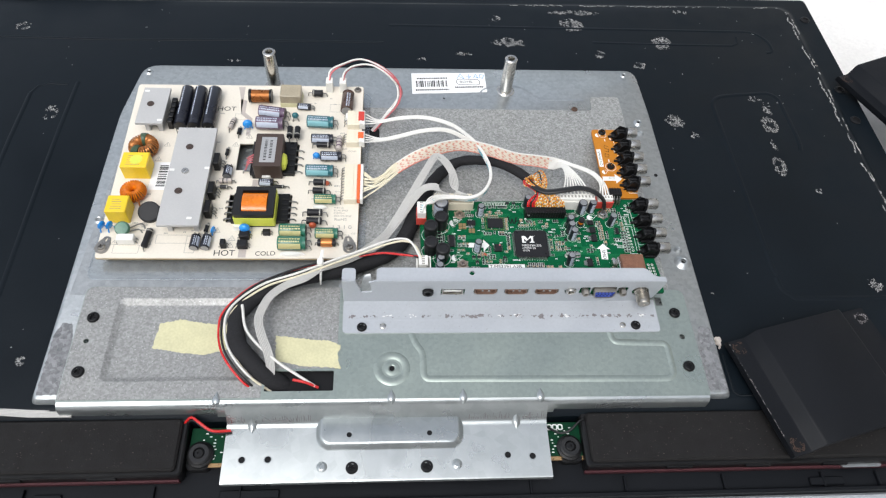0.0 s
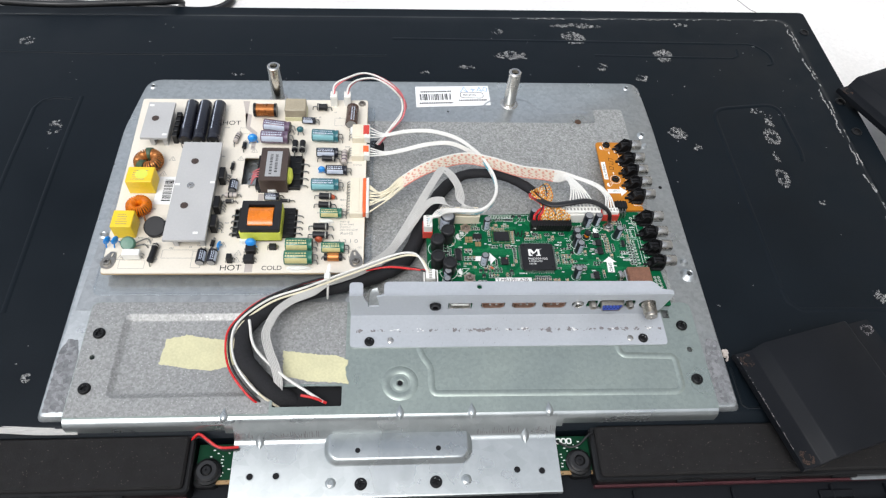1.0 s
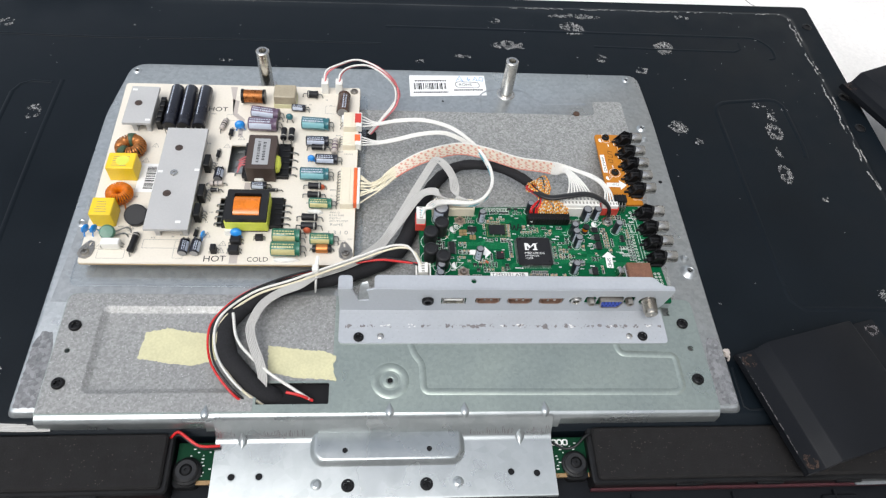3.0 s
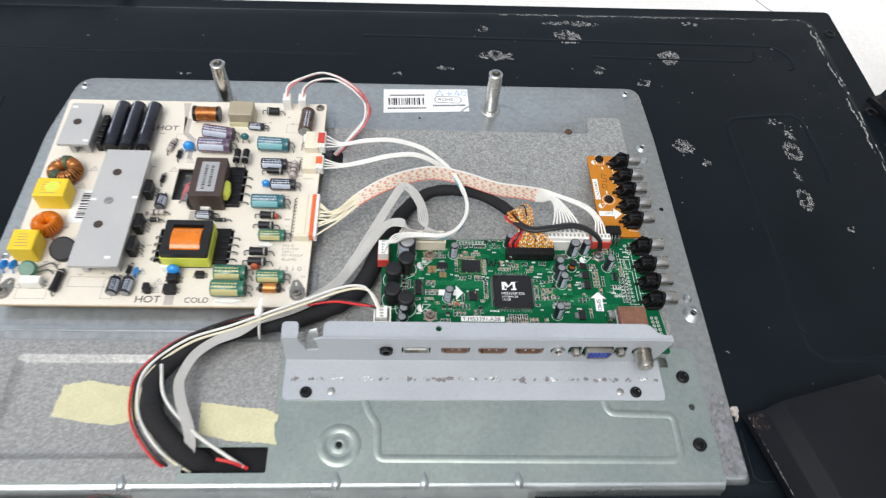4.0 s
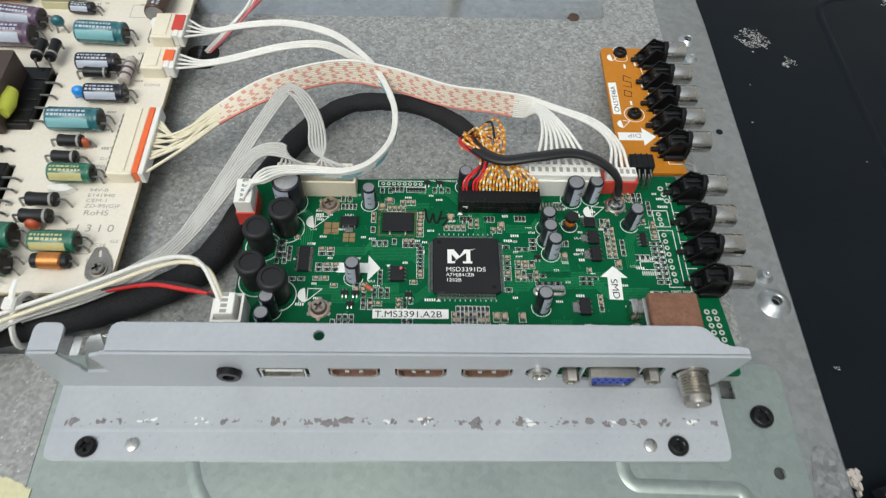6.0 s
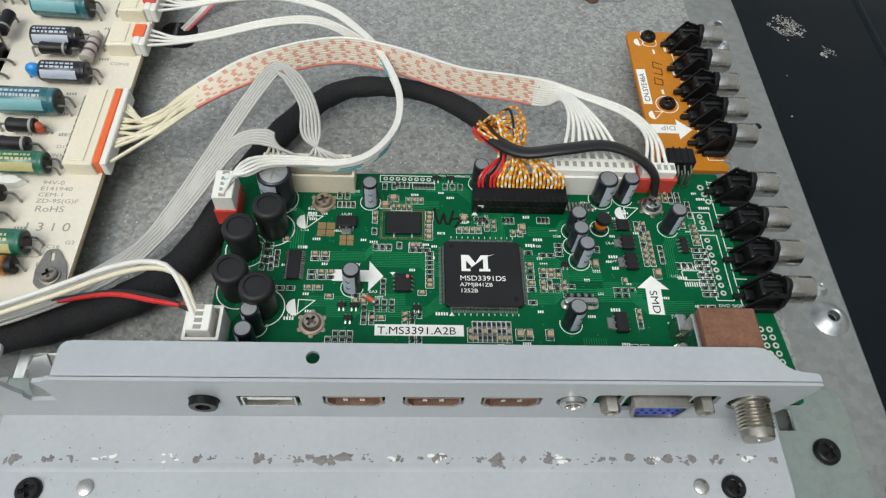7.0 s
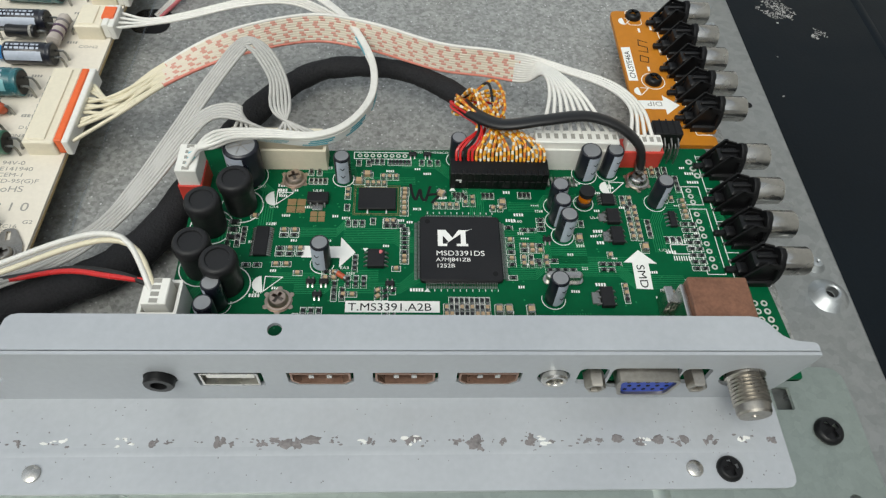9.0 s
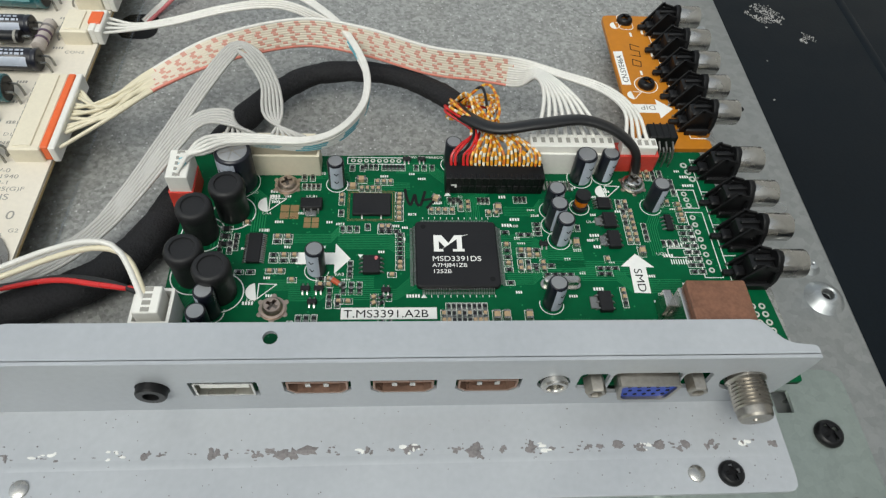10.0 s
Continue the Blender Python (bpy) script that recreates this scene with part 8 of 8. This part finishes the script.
for k, r in enumerate(rows):
    p = smooth_path(r, 2.0)
    i = next(n for n, a in enumerate(p) if a.x > 10)
    part("wire", Shape().tube(p[: i + 1], 0.52, 8, smooth=False), WIRE_WHITE, bl_, angle=80)
    part("wire", Shape().tube(p[i:], 0.52, 8, smooth=False, off=random.uniform(1, 14)), WIRE_BLUE_DASH if k < 3 else WIRE_WHITE, bl_, angle=80)

# flat cable with red dashes to the power socket
up = (0, 0.1, 0.5, 0.75, 0.8, 0.8, 0.8, 0.7, 0.4)
mid = [(-62, 91, 12), (-49, 102, 15.5), (-30, 113, 19), (-5, 121, 20), (15, 117.5, 20), (37, 111, 18), (53, 109, 17.5), (66, 106.5, 17.5)]
rows = fan(12, mid, lambda k: seat(-72.6, 73.5 + 2.5 * ((k * 5) % 12 * 0.35 + k * 0.65), P + 3.5), None, 1.0, up, (0.6, 0.75, 1, 1, 1, 1, 1, 1))
ends = []
for k, r in enumerate(rows):
    j = 11 - k
    if k >= 8:
        x = 94.6 + 2.2 * (k - 8)
        ends.append(r + [Vector((78, 101 + 0.8 * (k - 8), 21)), Vector((90 + 0.6 * (k - 8), 93 + 0.8 * (k - 8), 22)), Vector((95 + 1.2 * (k - 8), 84, 22.5)), Vector((x, 75.5, 19))])
    else:
        x = 67.5 + 2.9 * k
        ends.append(r + [Vector((70 + 0.35 * k, 99 + 0.4 * k, 22)), Vector((70.5 + 1.4 * k, 88, 24)), Vector((x, 75, 20))])
rc = thing("ribbon_cable", (0, 115, 10), "flat white ribbon cable with red dashes, fanning into sockets", "cable")
for k, r in enumerate(ends):
    r[1] = r[1] + Vector((random.uniform(-1, 1), random.uniform(-2, 2), random.uniform(-1.5, 2)))
    p = smooth_path(r, 2.0)
    i = next(n for n, a in enumerate(p) if a.x > -50)
    j = next(n for n, a in enumerate(p) if a.x > 62)
    part("wire", Shape().tube(p[: i + 1], 0.6, 8, smooth=False), WIRE_CREAM, rc, angle=80)
    part("wire", Shape().tube(p[i : j + 1], 0.56, 8, smooth=False, off=random.uniform(0, 60)), WIRE_SALMON if k == 0 else WIRE_WHITE if k == 11 else WIRE_RED_DASH, rc, angle=80)
    part("wire", Shape().tube(p[j:], 0.6, 8, smooth=False), WIRE_WHITE, rc, angle=80)

# grey ribbon from the panel socket, folded and run under the black loom
rows = fan(6, [(-9, 79, 23), (-11, 90, 26), (-17, 100, 28), (-22, 102.5, 28), (-30, 91, 24), (-41, 74, 16), (-50, 60, 10), (-59, 47, 7), (-76, 30, 11), (-97, 18.5, 14), (-108, 10, 14), (-120, 5, 13), (-129, -3, 13), (-133.6, -13, 12.5), (-134.6, -20, 12), (-131.6, -30, 11), (-127.6, -39, 9), (-125.6, -47, 5), (-126.2, -54.6, 0), (-127.5, -59, -5)],
           lambda k: (-10 + 2.1 * k, 73.6, 20), None, 0.9)
cable("ribbon_cable", "grey flat ribbon folded over and led along the black loom", (-40, 75, 5), [(r, 0.5, WIRE_GREY) for r in rows])
rows = fan(6, [(-21, 78, 23), (-29, 79, 22), (-36, 75, 18), (-45, 64, 12), (-54, 52, 8), (-64, 39, 8), (-80, 27, 11), (-98, 19, 12)], lambda k: (-22.6 + 2.1 * k, 73.8, 20), None, 0.98)
cable("ribbon_cable", "short grey ribbon joining the loom", (-40, 60, 5), [(r, 0.5, WIRE_GREY) for r in rows])
# black fabric loom
s = Shape().tube([(46, 93, 15), (40, 102.5, 12), (28, 112.5, 9.5), (14, 118, 7), (-1, 119, 4.5), (-12, 113, 3), (-22, 101, 2.5), (-30, 85, 2.5), (-37, 67, 2.5), (-45, 48, 2.5), (-56, 36, 2.5), (-74, 27, 3), (-95, 20, 4.5), (-118, 13, 6), (-138, 2, 6), (-149, -13, 6), (-147, -32, 6), (-137, -44, 4), (-127, -52, -1), (-117, -55, -8), (-110, -56, -16)], lambda t: (3.5 + 2.0 * min(1, max(0, (t - 0.12) / 0.25))) * (1 + 0.03 * math.sin(t * 61) + 0.025 * math.sin(t * 173 + 1)) + 0.28 * ((t * 31) % 1.0), 18, step=1.3, flat=0.88)
lm = thing("cable_loom", (-50, 45, -4), "thick cable loom wrapped in black fabric tape", "cable")
part("sleeve", s, CLOTH, lm, angle=80)
# twisted pairs out of the loom into the video plug
rnd = random.uniform
for k in range(23):
    x = 42.0 + 25.8 * k / 22
    a = Vector((45 + rnd(-2.5, 2.5), 93 + rnd(-2, 2), 15 + rnd(-2, 2)))
    if k < 5:
        m_ = WIRE_BLACK if k == 2 else WIRE_RED
        way = [(42 + rnd(-1.5, 3), 87 + rnd(-2, 2), 20 + rnd(-2, 2)), (48 + 0.4 * k + rnd(-1, 1), 77.5 + rnd(-1.2, 1.2), 20 + rnd(-1.5, 1.5)), (x + 2.6, 72.2, 19.5 + rnd(-0.6, 0.6))]
    else:
        m_ = WIRE_ORANGE if k % 4 == 1 else WIRE_TWIST
        way = [(47 + rnd(-6, 8), 87 + rnd(-4, 4), 20 + rnd(-4, 4)), (52.5 + rnd(-2.5, 2.5), 79 + rnd(-2.2, 2.2), 20 + rnd(-2, 2.5)), (0.7 * x + 16.5 + rnd(-1.6, 1.6), 73 + rnd(-1.2, 1.2), 19.8 + rnd(-1, 1.6))]
    part("wire", Shape().tube([a] + way + [(x, 69.2, 18.4), (x, 67.4, 15.8)], 0.43, 6, step=1.1), m_, lm)
# slack loops beside the mouth of the sleeve
for k in range(6):
    a = Vector((46 + rnd(-2, 2), 93 + rnd(-2, 2), 16))
    b = Vector((54 + rnd(-2, 5), 93 + rnd(-3, 3), 19 + rnd(-3, 3)))
    c = Vector((57 + rnd(-4, 3), 85 + rnd(-3, 3), 19 + rnd(-3, 3)))
    d = Vector((52 + rnd(-4, 4), 78 + rnd(-2, 2), 18 + rnd(-2, 2)))
    part("wire", Shape().tube([a, b, c, d, (48 + 2.0 * k, 69, 15)], 0.46, 6, step=1.1), (WIRE_TWIST, WIRE_RED, WIRE_TWIST, WIRE_BLACK, WIRE_ORANGE)[k % 5], lm)
# heat-shrunk ground lead
gl = thing("ground_lead", (75, 76, 14), "black printed heat-shrink lead ending under a board screw", "cable")
part("sleeve", Shape().tube([(44, 91, 17), (47, 82, 21), (55, 75.5, 23), (67, 75.5, 25), (80, 77.5, 25), (90, 75.5, 23), (97, 72.5, 18), (98.5, 70.5, 11.5)], 2.7, 12, step=1.5, flat=0.5), WIRE_BLACK, gl, angle=80)
s = Shape()
run = smooth_path([(47, 82, 21), (55, 75.5, 23), (67, 75.5, 25), (80, 77.5, 25), (90, 75.5, 23), (97, 72.5, 18)], 1.1)
for k in range(6, len(run) - 3):
    if k % 6 != 5:
        a = run[k]
        u = (run[k + 1] - run[k - 1]).normalized()
        q = Vector((u.y, -u.x, 0)).normalized() * 0.9 + Vector((0, 0, 1.22))
        e = Vector((u.y, -u.x, -0.45)).normalized() * 0.45
        c = [a + q - e - u * 0.28, a + q + e - u * 0.28, a + q + e + u * 0.28, a + q - e + u * 0.28]
        s.loops([[tuple(p - Vector((0, 0, 0.2))) for p in c], [tuple(p) for p in c]])
tagged(part("print", s, GREY_INK_SHADE, gl, "row of small pale print"), kind="stuff")
part("terminal", Shape().lathe([(3.7, 9.6), (3.7, 10.1), (1.7, 10.1), (1.7, 9.6)], (97.3, 65.9, 0), seg=18).tube([(98.5, 71.5, 13.5), (98.2, 69, 10.2)], 1.6, 10, smooth=False), DULL_STEEL, gl, "ring terminal")
# speaker leads
rows = []
body = [(-40, 30, 25), (-47, 32.5, 26), (-58, 32, 23), (-74, 27.5, 19), (-92, 21, 17), (-113, 13, 15), (-134, 6, 13), (-150, -6, 11), (-155.5, -17, 9), (-152, -35, 8), (-140, -51, 5), (-126, -59, -4)]
for k, (dx, dy, dz, m_) in enumerate(((0, 0, 0, WIRE_WHITE), (1.8, -1.2, -1.0, WIRE_CREAM))):
    rows.append(([(-32.6, 17.0 + 1.8 * k, 20)] + [(x + dx, y + dy, z + dz) for x, y, z in body], 0.75, m_))
body = [(-44, 26, 18), (-58, 30, 14), (-74, 29, 11), (-95, 24, 12), (-118, 16, 13), (-140, 5, 12), (-154, -9, 10), (-157.5, -20, 8), (-153.5, -38, 7), (-141, -54, 3), (-130, -60, -5)]
for k, m_ in enumerate((WIRE_BLACK, WIRE_RED)):
    rows.append(([(-32.6, 20.6 + 1.6 * k, 20)] + [(x - 1.7 * k, y - 0.6 * k, z - 0.3 * k) for x, y, z in body], 0.75, m_))
cable("speaker_lead", "white, black and red leads running along the loom into the hole", (-90, 20, 0), rows)
cable("loose_lead", "white lead end lying by the cable hole", (-115, -45, 0), [([(-146, -8, 11), (-141, -26, 9), (-124, -43, 7), (-108, -53, 3), (-99, -58, 0)], 0.9, WIRE_WHITE), ([(-112, -55, 3), (-104, -56.5, 2), (-97, -58.5, -1)], 0.9, WIRE_RED)])
# cable tie
ct = thing("cable_tie", (-98, 20, 0), "white nylon cable tie round the loom", "cable tie")
s = Shape()
s.tube([(-99 + 0.6 * math.sin(a), 20 + 8.6 * math.cos(a), 6.5 + 8.8 * math.sin(a)) for a in [2 * math.pi * k / 16 for k in range(17)]], 1.0, 6, flat=0.6)
part("strap", s, WHITE_PLASTIC, ct)
part("clasp", Shape().slab(-101, -97, 18, 22.5, 14.5, 18.5, 0.8, 0.6), WHITE_PLASTIC, ct)
part("tail", Shape().tube([(-99, 20, 17), (-98, 24, 20), (-97.6, 27, 20.5)], 1.1, 6, flat=0.5), WHITE_PLASTIC, ct)
# red and white pair over the top edge
pairs = [
    ([(-101, 184, 22), (-99, 189, 26), (-90, 195, 29), (-76, 200, 30), (-60, 195, 27), (-48, 189, 18), (-47, 178, 8), (-58, 167, 0), (-67, 156, -4)], 0.75, WIRE_PINK),
    ([(-101.6, 184, 22), (-100, 190, 27), (-91, 194, 30), (-77, 199, 31), (-61, 194, 28), (-50, 188, 19), (-49, 177, 9), (-60, 166, 0), (-68, 156, -4)], 0.75, WIRE_WHITE),
    ([(-90.6, 184, 22), (-88, 190, 26), (-80, 195, 28), (-67, 194.5, 29), (-52, 187, 24), (-45, 183, 11), (-56, 171, 1), (-68, 157, -4)], 0.75, WIRE_PINK),
    ([(-91, 184, 22), (-89, 189, 27), (-81, 194, 29), (-68, 193.5, 30), (-54, 186, 25), (-47, 182, 12), (-58, 170, 1), (-69, 157, -4)], 0.75, WIRE_WHITE)]
cable("lamp_lead", "faded red and white twin leads looping behind the power board", (-60, 190, -4), [([seat(*q) if q[2] > 10 else q for q in pts], r, m_) for pts, r, m_ in pairs])
# flat cable and lead beside the loudspeaker
cable("ribbon_cable", "pale flat ribbon running under the bracket's edge", (-285, -65, -9), [([(-330, -61.5 - 0.9 * k, -9), (-285, -62.5 - 0.9 * k, -8.6), (-262, -64 - 0.9 * k, -8.8), (-240, -64 - 0.9 * k, -9.5)], 0.55, WIRE_GREY) for k in range(9)])
cable("speaker_lead", "red lead from the loudspeaker to the timing board", (-160, -78, -19), [([(-176, -75, -14), (-171, -73, -9), (-165, -77, -8.5), (-158, -81, -10), (-148, -80, -13)], 0.85, WIRE_RED), ([(-176, -75.5, -15), (-170, -74.4, -10), (-164, -78.6, -9.5), (-157, -82, -11), (-148, -81, -14)], 0.85, WIRE_BLACK)])
cable("speaker_lead", "black lead curling over the timing board", (56, -80, -19), [([(68, -76, -13), (63, -78, -12), (57, -83, -14), (51, -84, -16), (45, -80, -18), (43, -78, -19)], 0.7, WIRE_BLACK)])
cable("power_cable", "thick black cable lying over the television's edge", (-340, 330, -8), [([(-470, 352, -20), (-430, 331, -8), (-395, 324, -5), (-350, 323, -5), (-305, 327, -5), (-268, 332, -6), (-252, 345, -14), (-262, 370, -40)], 3.0, WIRE_BLACK)])
cable("floor_cable", "black cable lying on the slab behind the television", (-300, 400, -62), [([(-520, 392, -59), (-420, 386, -59), (-330, 394, -59), (-270, 384, -59), (-236, 392, -57), (-225, 420, -59), (-300, 450, -59), (-520, 440, -59)], 2.8, WIRE_BLACK), ([(-520, 404, -59), (-400, 402, -59), (-300, 398, -59), (-232, 402, -59), (-205, 470, -59)], 2.6, WIRE_BLACK)])
